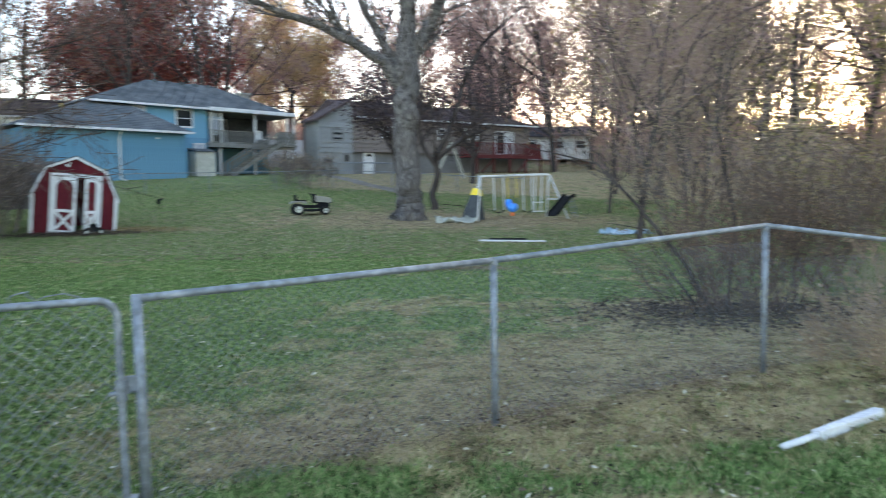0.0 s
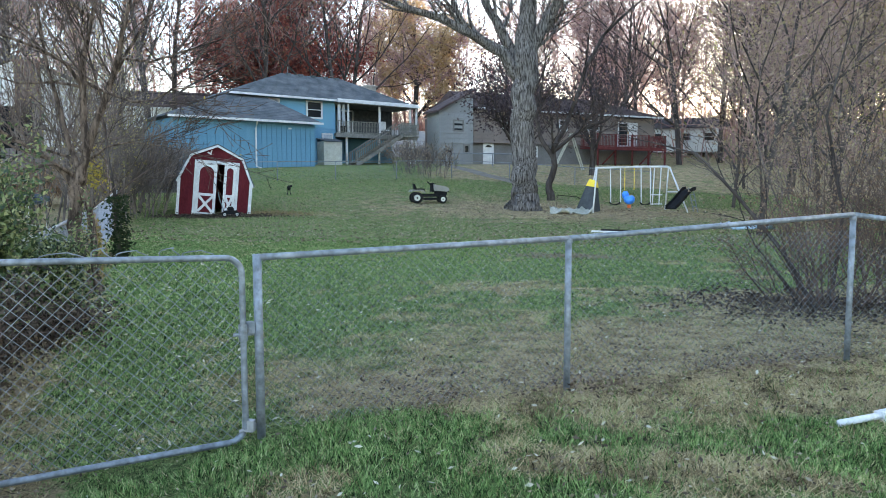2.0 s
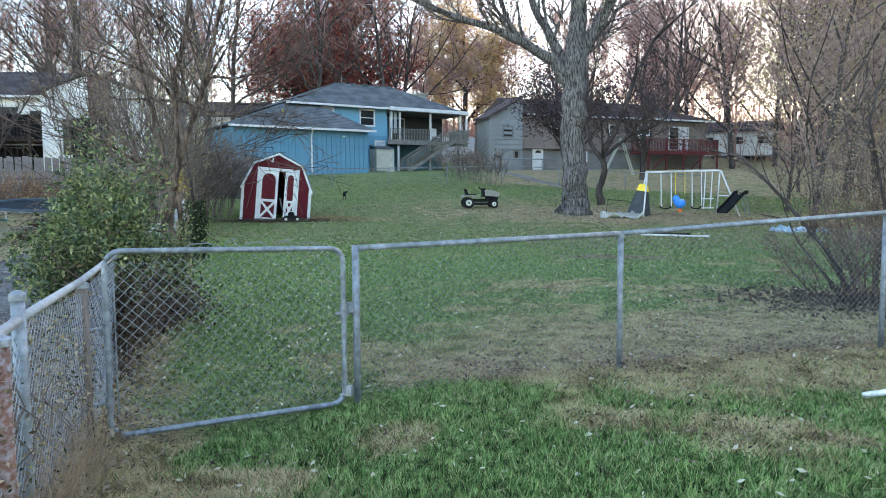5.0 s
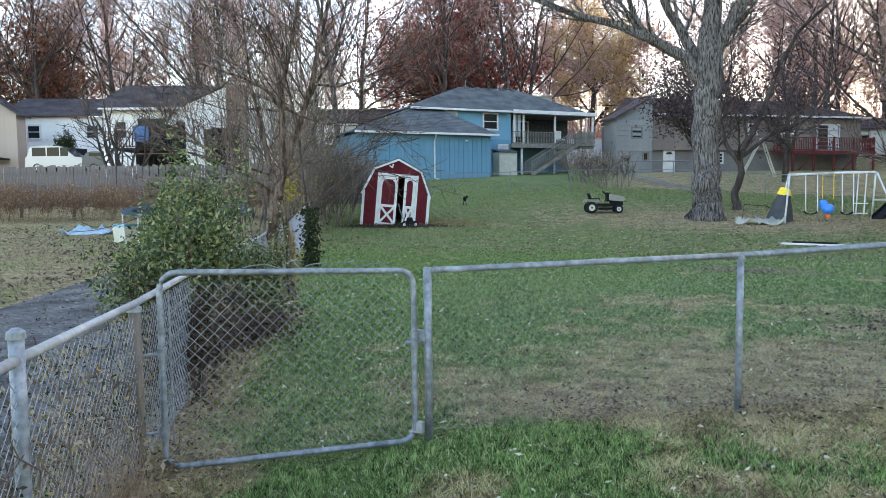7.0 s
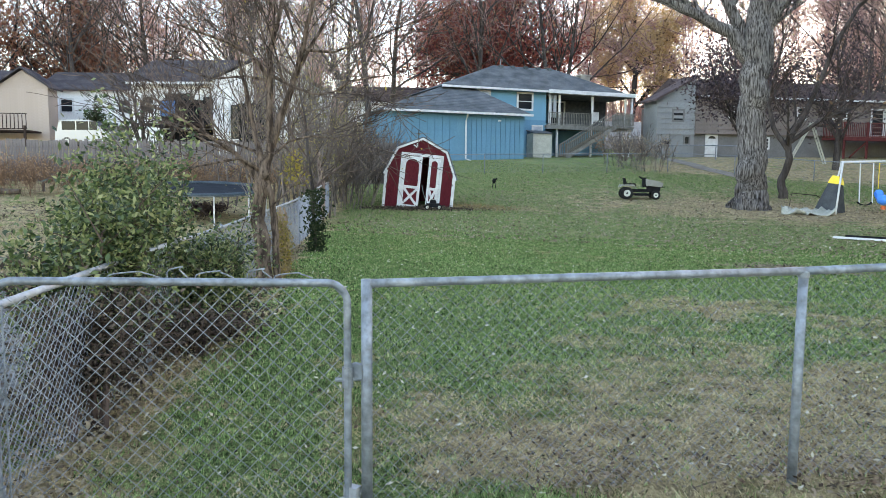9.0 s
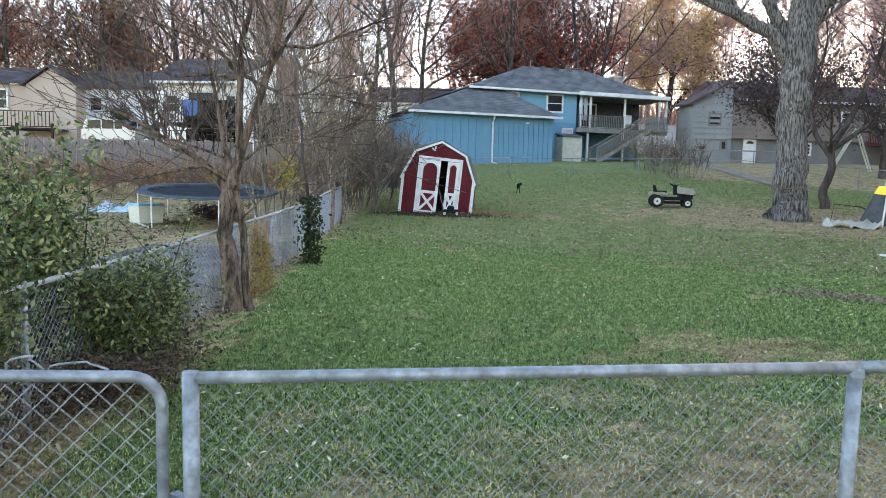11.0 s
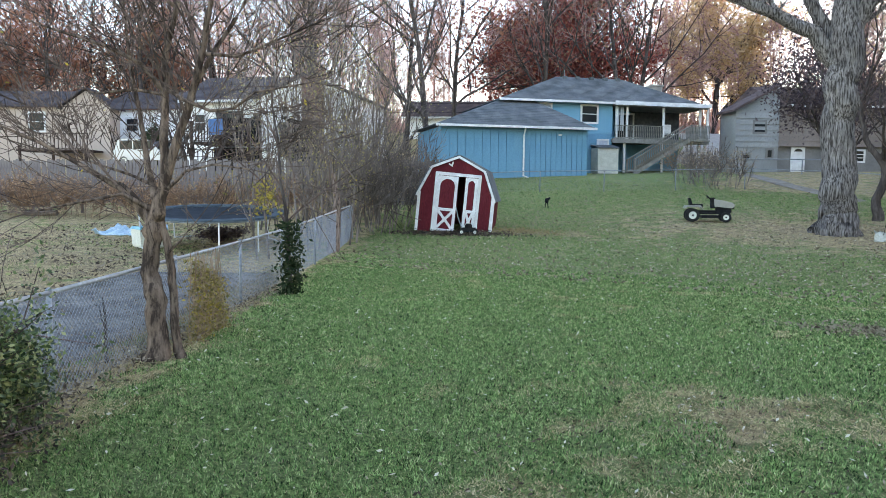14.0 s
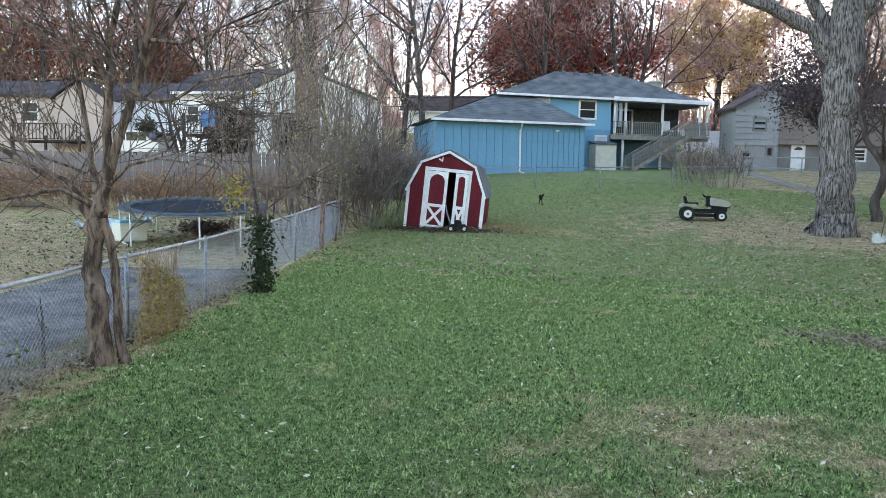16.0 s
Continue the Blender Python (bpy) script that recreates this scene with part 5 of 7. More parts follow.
# ---------------------------------------------------------------- trees, near to far
limb_tree("oak_tree", (-0.06, 31.95), "large old oak with grey furrowed bark and bare limbs", 0.267, [
    ([(0, 0, -0.15, 0.82), (0, 0, 0.12, 0.70), (0, 0, 0.35, 0.62), (0, 0, 0.75, 0.565), (-0.02, 0, 1.4, 0.53), (-0.05, 0, 2.8, 0.51), (-0.08, 0, 4.4, 0.50), (0, 0, 6.2, 0.53), (0.1, 0.1, 7.9, 0.40)], 0),
    ([(0.1, 0.1, 7.7, 0.41), (0.15, 0.2, 9.3, 0.33), (0.4, 0.5, 12.5, 0.18)], 9),
    ([(-0.2, 0, 5.6, 0.28), (-1.0, -0.2, 6.7, 0.235), (-2.35, -0.4, 7.4, 0.185), (-3.7, -0.5, 8.0, 0.155), (-5.4, -0.8, 8.4, 0.12), (-7.4, -1.0, 9.2, 0.10)], 12),
    ([(-0.2, 0.2, 6.4, 0.24), (-1.0, 0.4, 7.7, 0.2), (-1.7, 0.6, 9.2, 0.15), (-2.4, 0.8, 11.0, 0.09)], 7),
    ([(-2.5, -0.4, 7.5, 0.13), (-3.0, -0.5, 8.3, 0.11), (-3.4, -0.4, 9.5, 0.08)], 5),
    ([(0.25, 0, 6.7, 0.27), (0.65, -0.3, 7.7, 0.24), (1.5, -0.6, 9.2, 0.18), (2.6, -1.0, 11.2, 0.1)], 8),
    ([(0.1, 0.4, 6.0, 0.2), (0.9, 1.6, 7.6, 0.16), (2.0, 2.6, 9.4, 0.1)], 6),
], 3, M_BARK, M_TWIG, M_BROWNLEAF, 0.3, 0.06, 0.15, kid=1.9, levels=4, kids=(4, 3, 3, 3))
limb_tree("small_tree", (-5.21, 9.32), "small bare two-stemmed tree with tan-brown bark by the side fence", 0.553, [
    ([(-0.03, 0, -0.05, 0.17), (-0.04, 0, 0.12, 0.125), (-0.02, 0, 0.35, 0.105), (-0.03, 0, 0.68, 0.112), (-0.09, 0, 1.0, 0.092), (-0.07, 0, 1.3, 0.086), (-0.05, 0, 1.5, 0.105), (-0.01, 0, 1.64, 0.085), (0.05, 0, 1.82, 0.062), (0.09, 0, 2.05, 0.05)], 0),
    ([(0.2, 0.08, 0.0, 0.075), (0.15, 0.08, 0.2, 0.052), (0.14, 0.06, 0.55, 0.048), (0.12, 0.05, 0.9, 0.046), (0.10, 0.04, 1.25, 0.044), (0.03, 0, 1.55, 0.05)], 0),
    # two uprights, and the one leaning away
    ([(0.09, 0, 1.95, 0.0516), (0.08, 0.05, 2.4, 0.0473), (0.08, 0.1, 2.9, 0.0413), (0.10, 0.1, 3.35, 0.0344), (0.22, 0.1, 3.8, 0.0284), (0.35, 0.1, 4.5, 0.0198), (0.4, 0.1, 5.3, 0.0112)], 12),
    ([(0.1, 0.02, 2.0, 0.0516), (0.22, 0.0, 2.4, 0.0482), (0.38, 0, 2.8, 0.0439), (0.5, -0.05, 3.15, 0.0378), (0.6, -0.1, 3.6, 0.0301), (0.75, -0.15, 4.2, 0.0224), (0.95, -0.2, 5.2, 0.0120)], 13),
    ([(0.48, -0.02, 3.05, 0.0301), (0.68, 0.1, 3.45, 0.0232), (0.9, 0.2, 3.85, 0.0181), (1.2, 0.3, 4.6, 0.0103)], 9),
    # low sprays over the drive
    ([(-0.06, 0, 1.55, 0.0619), (-0.2, -0.05, 1.72, 0.0378), (-0.36, -0.1, 1.9, 0.0284), (-0.7, -0.2, 2.13, 0.0215), (-1.05, -0.3, 2.36, 0.0155), (-1.6, -0.4, 2.6, 0.0086)], 9),
    ([(-0.08, 0, 1.58, 0.0499), (-0.22, 0.1, 1.75, 0.0301), (-0.42, 0.15, 1.93, 0.0224), (-0.75, 0.2, 2.04, 0.0163), (-1.1, 0.3, 2.23, 0.0120), (-1.7, 0.4, 2.4, 0.0077)], 8),
    ([(-0.06, 0, 1.68, 0.0335), (-0.28, -0.2, 1.84, 0.0189), (-0.65, -0.3, 1.76, 0.0138), (-1.05, -0.4, 1.67, 0.0086)], 4),
    ([(0.02, 0, 1.75, 0.0378), (-0.15, 0.2, 1.95, 0.0215), (-0.45, 0.4, 2.05, 0.0155), (-1.0, 0.6, 2.2, 0.0103)], 6),
    ([(0.0, 0, 1.7, 0.0473), (-0.12, 0.1, 2.1, 0.0335), (-0.22, 0.2, 2.6, 0.0249), (-0.38, 0.3, 3.3, 0.0181), (-0.5, 0.4, 4.4, 0.0103)], 9),
    # long arching side limbs
    ([(0.08, 0.1, 2.92, 0.0310), (-0.12, 0, 3.2, 0.0232), (-0.45, -0.1, 3.37, 0.0181), (-1.05, -0.2, 3.55, 0.0112)], 8),
    ([(0.08, 0.1, 2.9, 0.0224), (-0.25, 0.1, 2.95, 0.0155), (-0.7, 0.2, 2.92, 0.0120), (-1.1, 0.3, 3.05, 0.0077)], 6),
    ([(0.12, 0, 2.95, 0.0267), (0.4, -0.2, 2.8, 0.0198), (0.7, -0.35, 2.68, 0.0163), (0.95, -0.4, 2.7, 0.0146), (1.2, -0.5, 2.85, 0.0112), (1.7, -0.6, 2.92, 0.0069)], 8),
    ([(0.12, 0, 1.9, 0.0224), (0.35, -0.1, 2.08, 0.0146), (0.65, -0.15, 2.15, 0.0112), (1.05, -0.2, 2.1, 0.0069)], 4),
    ([(0.55, -0.05, 3.3, 0.0224), (0.95, -0.2, 3.25, 0.0155), (1.5, -0.3, 3.45, 0.0103)], 6),
    ([(0.22, 0.1, 3.8, 0.0198), (-0.1, -0.1, 4.1, 0.0146), (-0.6, -0.2, 4.3, 0.0086)], 6),
    # sprouts low on the trunk
    ([(0.1, 0, 1.2, 0.0138), (0.3, -0.1, 1.38, 0.0086), (0.5, -0.15, 1.6, 0.0060)], 2),
    ([(-0.05, -0.08, 1.15, 0.0112), (0.02, -0.15, 1.32, 0.0077), (-0.02, -0.2, 1.55, 0.0043)], 1),
], 8, M_TRUNK, M_LIMB, M_YELLEAF, 0.012, 0.03, 0.05, kid=0.95, levels=3, kids=(5, 3, 3), min_r=0.0042, bend=0.17, up=0.03, thin=0.55, short=0.6)
# gnarled small tree behind the oak
limb_tree("gnarled_tree", (1.1, 37.2), "small gnarled dark tree behind the oak", 0.267, [
    ([(0, 0, 0, 0.22), (-0.1, 0, 0.9, 0.16), (0.2, 0, 1.8, 0.15), (0.1, 0, 2.6, 0.13), (0.9, 0, 4.2, 0.11), (1.7, 0, 6.6, 0.09), (2.6, 0, 8.3, 0.08), (4.0, 0, 9.6, 0.05)], 6),
    ([(0.1, 0, 2.2, 0.12), (-0.6, 0, 3.2, 0.1), (-0.8, 0.2, 4.6, 0.07), (-0.4, 0.4, 6.0, 0.04)], 6),
    ([(0.1, 0, 2.5, 0.1), (1.3, -0.2, 3.5, 0.08), (2.6, -0.4, 4.0, 0.05)], 6),
], 12, M_DARKBARK, M_TWIG, M_DARKLEAF, 1.2, 0.07, 0.4, kid=1.6, levels=3)

# ivy-grown stem on the side fence, with a tuft of yellow leaves
rngf = np.random.default_rng(61)
w = thing("fence_vine", (S0.x, S0.y, gz(S0.x, S0.y)), "brown and olive vine woven through the chain-link by the gate", "climbing plant")
sh = S()
for i in range(150):
    k, z = rngf.uniform(-3.2, 0.1), 0.0
    pts = [(SIDE.x * k, SIDE.y * k, 0.0)]
    while z < rngf.uniform(0.4, 1.0):
        k, z = k + rngf.normal(0, 0.09), z + rngf.uniform(0.08, 0.2)
        o = rngf.normal(0.03, 0.04)
        pts.append((SIDE.x * k + N_SIDE.x * o, SIDE.y * k + N_SIDE.y * o, z))
    if len(pts) > 2:
        sh.tube(pts, 0.0035, 4, cap=False)
tagged(part("stem_mass", sh, M_BRUSH, w), kind="stuff")
n = 9000
k = 0.2 - 3.4 * rngf.random(n) ** 1.2
o = rngf.normal(0.06, 0.06, n)
c = np.stack([SIDE.x * k + N_SIDE.x * o, SIDE.y * k + N_SIDE.y * o, np.clip(rngf.normal(0.42, 0.30, n) + 0.2 * np.sin(k * 5), 0.0, 0.93)], 1)
for nm, m, q, z in (("foliage", M_OLIVELEAF, c[:1300], 0.013), ("ivy", M_IVY, c[1300:2300], 0.014), ("dead_foliage", M_LITTER, c[2300:], 0.014)):
    ob = new(nm, quads_mesh(nm, q, z, rngf, m))
    ob.parent = w
    tagged(ob, kind="stuff")
vine = tree("ivy_stem", (-7.52, 13.75), "thin dead stem on the fence wrapped in dark ivy", 5.0, 0.045, 21, M_DARKBARK, M_TWIG, levels=2, kids=(4, 3), min_r=0.005, first=0.5)
rngv = np.random.default_rng(5)
c = np.stack([rngv.normal(0, 0.11, 1300), rngv.normal(0, 0.11, 1300), 1.35 * rngv.random(1300) ** 1.25], 1)
ob = new("ivy", quads_mesh("ivy", c, 0.045, rngv, M_IVY))
ob.parent = vine
tagged(ob, "dark green ivy", kind="stuff")
c = rngv.normal(0, 1, (280, 3)) * (0.13, 0.11, 0.19) + (-0.36, -0.2, 1.75)
ob = new("yellow_tuft", quads_mesh("yellow_tuft", c, 0.04, rngv, M_YELLEAF))
ob.parent = vine
tagged(ob, "tuft of yellow leaves", kind="stuff")
rngv = np.random.default_rng(6)
w = thing("dry_climber", (-5.55, 10.0, gz(-5.55, 10)), "tan dry climbing plant on the chain-link fence", "climbing plant")
sh = S()
for i in range(34):
    t, z = rngv.uniform(0, 1.15), 0.0
    pts = [(SIDE.x * t, SIDE.y * t, 0.0)]
    while z < 0.95:
        t, z = t + rngv.normal(0, 0.025), z + rngv.uniform(0.1, 0.2)
        pts.append((SIDE.x * t + rngv.normal(0, 0.02), SIDE.y * t + rngv.normal(0, 0.02), z))
    sh.tube(pts, 0.006, 4, cap=False)
tagged(part("stem_mass", sh, M_DRYSTEM, w), kind="stuff")
t = rngv.uniform(0, 1.2, 2600)
c = np.stack([SIDE.x * t + rngv.normal(0, 0.05, 2600), SIDE.y * t + rngv.normal(0, 0.05, 2600), rngv.uniform(0, 1.0, 2600) * (1.05 - 0.35 * t)], 1)
for nm, m, q in (("foliage", M_DRYTAN, c[:1900]), ("yellow_leaves", M_YELLEAF, c[1900:])):
    ob = new(nm, quads_mesh(nm, q, 0.026, rngv, m))
    ob.parent = w
    tagged(ob, kind="stuff")

# evergreen bush grown through the fence by the gate
def bush(name, at, label, size, n, mat, seed, leaf=0.045, stems=9, skirt=0.0):
    rng = random.Random(seed)
    root = thing(name, (at[0], at[1], gz(*at[:2]) - 0.03), label, "bush")
    nr = np.random.default_rng(seed)
    sh = S()
    pts = []
    for i in range(stems):
        a = rng.uniform(0, 6.28)
        e = Vector((math.cos(a) * size[0] * rng.uniform(0.3, 1), math.sin(a) * size[1] * rng.uniform(0.3, 1), size[2] * rng.uniform(0.6, 1.1)))
        m = Vector((e.x * 0.35, e.y * 0.35, e.z * 0.55))
        sh.tube([(0.1 * math.cos(a), 0.1 * math.sin(a), 0), m, e], [0.022, 0.014, 0.006], 5, cap=False)
        for k in range(14):
            t = 0.35 + 0.65 * k / 13
            c = m.lerp(e, (t - 0.35) / 0.65)
            b = c + Vector((rng.gauss(0, 0.35) * size[0], rng.gauss(0, 0.35) * size[1], rng.gauss(0, 0.16) * size[2]))
            sh.tube([c, b], [0.006, 0.003], 3, cap=False)
            pts.append(tuple(b))
            pts.append(tuple(c.lerp(b, 0.5)))
    tagged(part("stem_mass", sh, M_TWIG, root), kind="stuff")
    p = np.array(pts)
    k = p[nr.integers(0, len(p), n)] + nr.normal(0, 0.10, (n, 3)) * (size[0], size[1], size[2])
    drop = nr.random(n) < skirt
    k[drop, 2] *= nr.uniform(0.1, 0.9, drop.sum())
    k[:, 2] = np.maximum(k[:, 2], 0.04)
    ob = new("foliage", quads_mesh("foliage", k, leaf, nr, mat, slim=0.45))
    ob.parent = root
    tagged(ob, kind="stuff")
    return root


bush("holly_bush", off_side(2.0, 0.22), "dense green evergreen bush grown over the side fence", (0.42, 0.50, 1.3), 17000, M_GREENLEAF, 31, 0.025, 12)
bush("evergreen_bush", off_side(3.1, 0.40), "green evergreen bush hanging over the fence", (0.46, 0.55, 1.5), 20000, M_GREENLEAF, 32, 0.025, 12)
bush("low_evergreen", off_side(3.85, -0.10), "low green bush clipped to the height of the fence", (0.44, 0.58, 0.88), 23000, M_GREENLEAF, 36, 0.024, 16, 0.5)
bush("low_evergreen", off_side(4.35, -0.05), "low green bush leaning on the chain-link fence", (0.28, 0.36, 0.76), 9000, M_GREENLEAF, 37, 0.024, 10, 0.4)
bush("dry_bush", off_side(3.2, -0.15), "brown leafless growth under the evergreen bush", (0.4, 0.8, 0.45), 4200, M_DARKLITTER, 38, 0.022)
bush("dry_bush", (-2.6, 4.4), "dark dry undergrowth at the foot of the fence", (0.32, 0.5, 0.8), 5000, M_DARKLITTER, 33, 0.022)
bush("foundation_shrub", (-8.6, 50.0), "rounded twiggy shrub near the porch stair", (1.3, 1.2, 1.8), 500, M_DUNLEAF, 35, 0.05, 16)

# many-stemmed brush on the right, inside the fence
THICKET = dict(levels=3, kids=(3, 3, 2), first=0.3, spread=0.55, short=0.55, thin=0.6, taper=0.5, bend=0.14, up=0.0, min_r=0.0025)
for i, (x, y, h, st, fl, ft) in enumerate(((4.75, 9.7, 1.7, 20, 0.6, 0.55), (5.7, 10.3, 2.1, 16, 0.5, 0.6), (4.2, 9.9, 1.2, 7, 1.0, 0.3), (7.0, 10.6, 2.3, 18, 0.5, 0.7))):
    tree("brush_thicket", (x, y), "thicket of bare brown stems in dark leaf litter", h * 1.5, 0.017, 50 + i, M_REDTWIG, M_REDTWIG, M_BROWNLEAF, 0.6, 0.022, 0.08, stems=st, category="shrub", group="bare thickets", flare=fl, foot=ft, **dict(THICKET, kids=(4, 3, 2), spread=0.7, bend=0.2))
limb_tree("leaning_limb", (4.35, 9.55), "dark bare limb leaning out of the thicket", 0.1, [
    ([(0.1, 0, 0, 0.035), (-0.35, 0, 0.75, 0.028), (-0.9, 0.1, 1.45, 0.02), (-1.35, 0.2, 1.95, 0.013), (-1.9, 0.3, 2.1, 0.007)], 7),
    ([(-0.05, 0.05, 0, 0.03), (-0.25, -0.05, 0.28, 0.024), (-0.6, -0.1, 0.7, 0.012)], 1),
    ([(0.3, 0.1, 0, 0.03), (0.5, 0.3, 1.2, 0.022), (0.3, 0.4, 2.4, 0.016), (0.6, 0.5, 3.6, 0.008)], 8),
], 57, M_DARKBARK, M_DARKBARK, M_BROWNLEAF, 0.4, 0.025, 0.08, kid=0.7, levels=3, kids=(4, 3, 3), min_r=0.003, category="shrub")
for i, (x, y, h) in enumerate(((5.9, 7.5, 1.0), (6.7, 6.6, 1.1), (5.3, 6.7, 0.7), (7.4, 7.8, 1.2), (5.6, 5.7, 0.6), (4.6, 6.6, 0.45))):
    tree("weed_clump", (x, y), "tangle of dry tan weeds along the fence", h * 1.7, 0.006, 70 + i, M_DRYSTEM, M_DRYSTEM, M_DRYGRASS, 0.5, 0.02, 0.05, stems=14, category="weeds", group="dry weeds", flare=0.9, foot=0.45, **dict(THICKET, bend=0.3))
for i, (x, y, h, lf, per) in enumerate(((8.2, 13.4, 2.5, M_OLIVELEAF, 2.0), (10.6, 15.5, 2.7, M_BROWNLEAF, 2.4), (7.0, 17.5, 4.6, M_DUNLEAF, 2.2), (11.5, 12.4, 5.0, M_YELGREEN, 2.3), (9.4, 10.8, 3.6, M_YELGREEN, 2.4), (6.6, 12.2, 2.4, M_DUNLEAF, 1.6), (8.6, 16.4, 2.8, M_DUNLEAF, 1.4))):
    tree("sapling_thicket", (x, y), "thicket of thin saplings with sparse olive-brown leaves", h * 1.5, 0.026, 90 + i, M_BRUSH, M_BRUSH, lf, per, 0.034, 0.18, stems=7, category="shrub", group="sapling thickets", flare=0.5, foot=0.9, **dict(THICKET, kids=(5, 4, 3), spread=0.75, bend=0.2))

for x, y, h, st in ((-7.2, 46.0, 2.0, 15), (-6.0, 45.4, 1.8, 13), (-8.3, 46.8, 1.9, 12)):
    tree("foundation_shrub", (x, y), "leafless grey shrub of many upright stems on the slope", h * 1.5, 0.024, 300 + st, M_BRUSH, M_BRUSH, M_DUNLEAF, 0.5, 0.04, 0.14, stems=st, category="shrub", group="leafless shrubs", flare=0.5, foot=0.9, **dict(THICKET, min_r=0.009))
# dead forked stem by the side fence
tree("dead_stem", (-5.55, 8.9), "thin dark dead stem by the side fence", 1.1, 0.026, 333, M_DARKBARK, M_DARKBARK, levels=1, kids=(2,), first=0.7, spread=0.6, bend=0.1, min_r=0.006)

bush("hedge", (-42.3, 36.9), "dark green clipped hedge behind the parked car", (0.75, 0.65, 2.3), 6000, M_IVY, 41, 0.09, 14, 0.5)
bush("brush_pile", (-16.6, 20.3), "dark pile of cut brush under the trampoline", (0.9, 0.9, 0.42), 1400, M_DARKLEAF, 39, 0.05, 20)

# saplings along the far end of the side fence
SLIM = dict(levels=3, kids=(6, 3, 2), first=0.15, spread=0.6, short=0.46, thin=0.5, taper=0.4, bend=0.10, up=0.05, min_r=0.005)
for i, (k, o, h, st) in enumerate(((22.5, 0.5, 6, 5), (25.2, 1.4, 8.5, 4), (20.0, 0.8, 5.5, 4), (23.8, 2.4, 9, 4), (27.0, 0.8, 7, 4), (17.8, 1.4, 5, 3), (28.8, 2.8, 9.5, 4), (21.3, 0.1, 3.6, 6), (25.0, 3.9, 8, 3), (26.0, -0.4, 6, 4), (27.8, -0.3, 7, 4), (30.0, 0.6, 8.5, 4))):
    tree("slim_tree", off_side(k, o), "clump of slender grey saplings, nearly leafless", h * 1.7, 0.042, 110 + i, M_BRUSH, M_BRUSH, M_OLIVELEAF, 0.9, 0.035, 0.2, stems=st, group="slender saplings", flare=0.22, foot=0.55, **SLIM)
for i, (k, o, h, st) in enumerate(((24.2, -0.5, 2.6, 26), (25.6, -0.9, 2.9, 24), (26.6, 0.2, 3.2, 26), (23.0, 0.6, 2.6, 22), (27.4, -1.0, 2.6, 20))):
    tree("shed_brush", off_side(k, o), "dense dark leafless brush beside the shed", h * 1.6, 0.02, 400 + i, M_BRUSH, M_BRUSH, M_DUNLEAF, 0.4, 0.03, 0.12, stems=st * 2 // 3, category="shrub", group="dark brush", flare=0.3, foot=0.9, **dict(THICKET, min_r=0.008, kids=(4, 3, 2)))
tree("leaning_stump", off_side(19.5, 0.1), "grey leaning trunk standing against the fence", 3.4, 0.17, 131, M_BARK2, M_TWIG, levels=1, kids=(0,), first=0.8, lean=(0.12, 0.1))

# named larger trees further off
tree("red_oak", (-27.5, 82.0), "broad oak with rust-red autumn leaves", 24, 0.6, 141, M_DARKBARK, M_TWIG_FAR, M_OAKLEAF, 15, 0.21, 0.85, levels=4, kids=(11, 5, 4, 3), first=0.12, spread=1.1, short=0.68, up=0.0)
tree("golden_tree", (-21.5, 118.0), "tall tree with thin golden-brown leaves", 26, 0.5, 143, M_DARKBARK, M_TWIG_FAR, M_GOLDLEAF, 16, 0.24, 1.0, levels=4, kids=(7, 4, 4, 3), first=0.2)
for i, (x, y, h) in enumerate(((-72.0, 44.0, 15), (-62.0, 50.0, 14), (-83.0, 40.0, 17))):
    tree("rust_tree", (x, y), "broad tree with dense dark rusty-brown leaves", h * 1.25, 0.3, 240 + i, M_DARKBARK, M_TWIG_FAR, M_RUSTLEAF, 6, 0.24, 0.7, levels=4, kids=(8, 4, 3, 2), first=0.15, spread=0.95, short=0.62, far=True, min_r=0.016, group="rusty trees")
for i, (x, y, h) in enumerate(((-1.2, 48.5, 8.0), (3.8, 51.0, 8.0))):
    tree("plum_tree", (x, y), "small tree with dense dark purple leaves", h * 1.25, 0.2, 146 + i, M_DARKBARK, M_TWIG, M_DARKLEAF, 6 if i == 0 else 2.5, 0.10, 0.5, levels=4, kids=(6, 4, 3, 3), first=0.3, spread=0.9, short=0.62, group="purple-leaved trees")
tree("yard_tree", (-31.5, 31.5), "low bare tree with several dark limbs", 8, 0.14, 151, M_DARKBARK, M_TWIG, stems=5, flare=0.6, levels=3, kids=(4, 3, 3))
tree("yard_tree", (-22.0, 33.5), "low bare tree with several dark limbs", 9, 0.14, 152, M_DARKBARK, M_TWIG, stems=3, flare=0.4, levels=3, kids=(4, 3, 3))

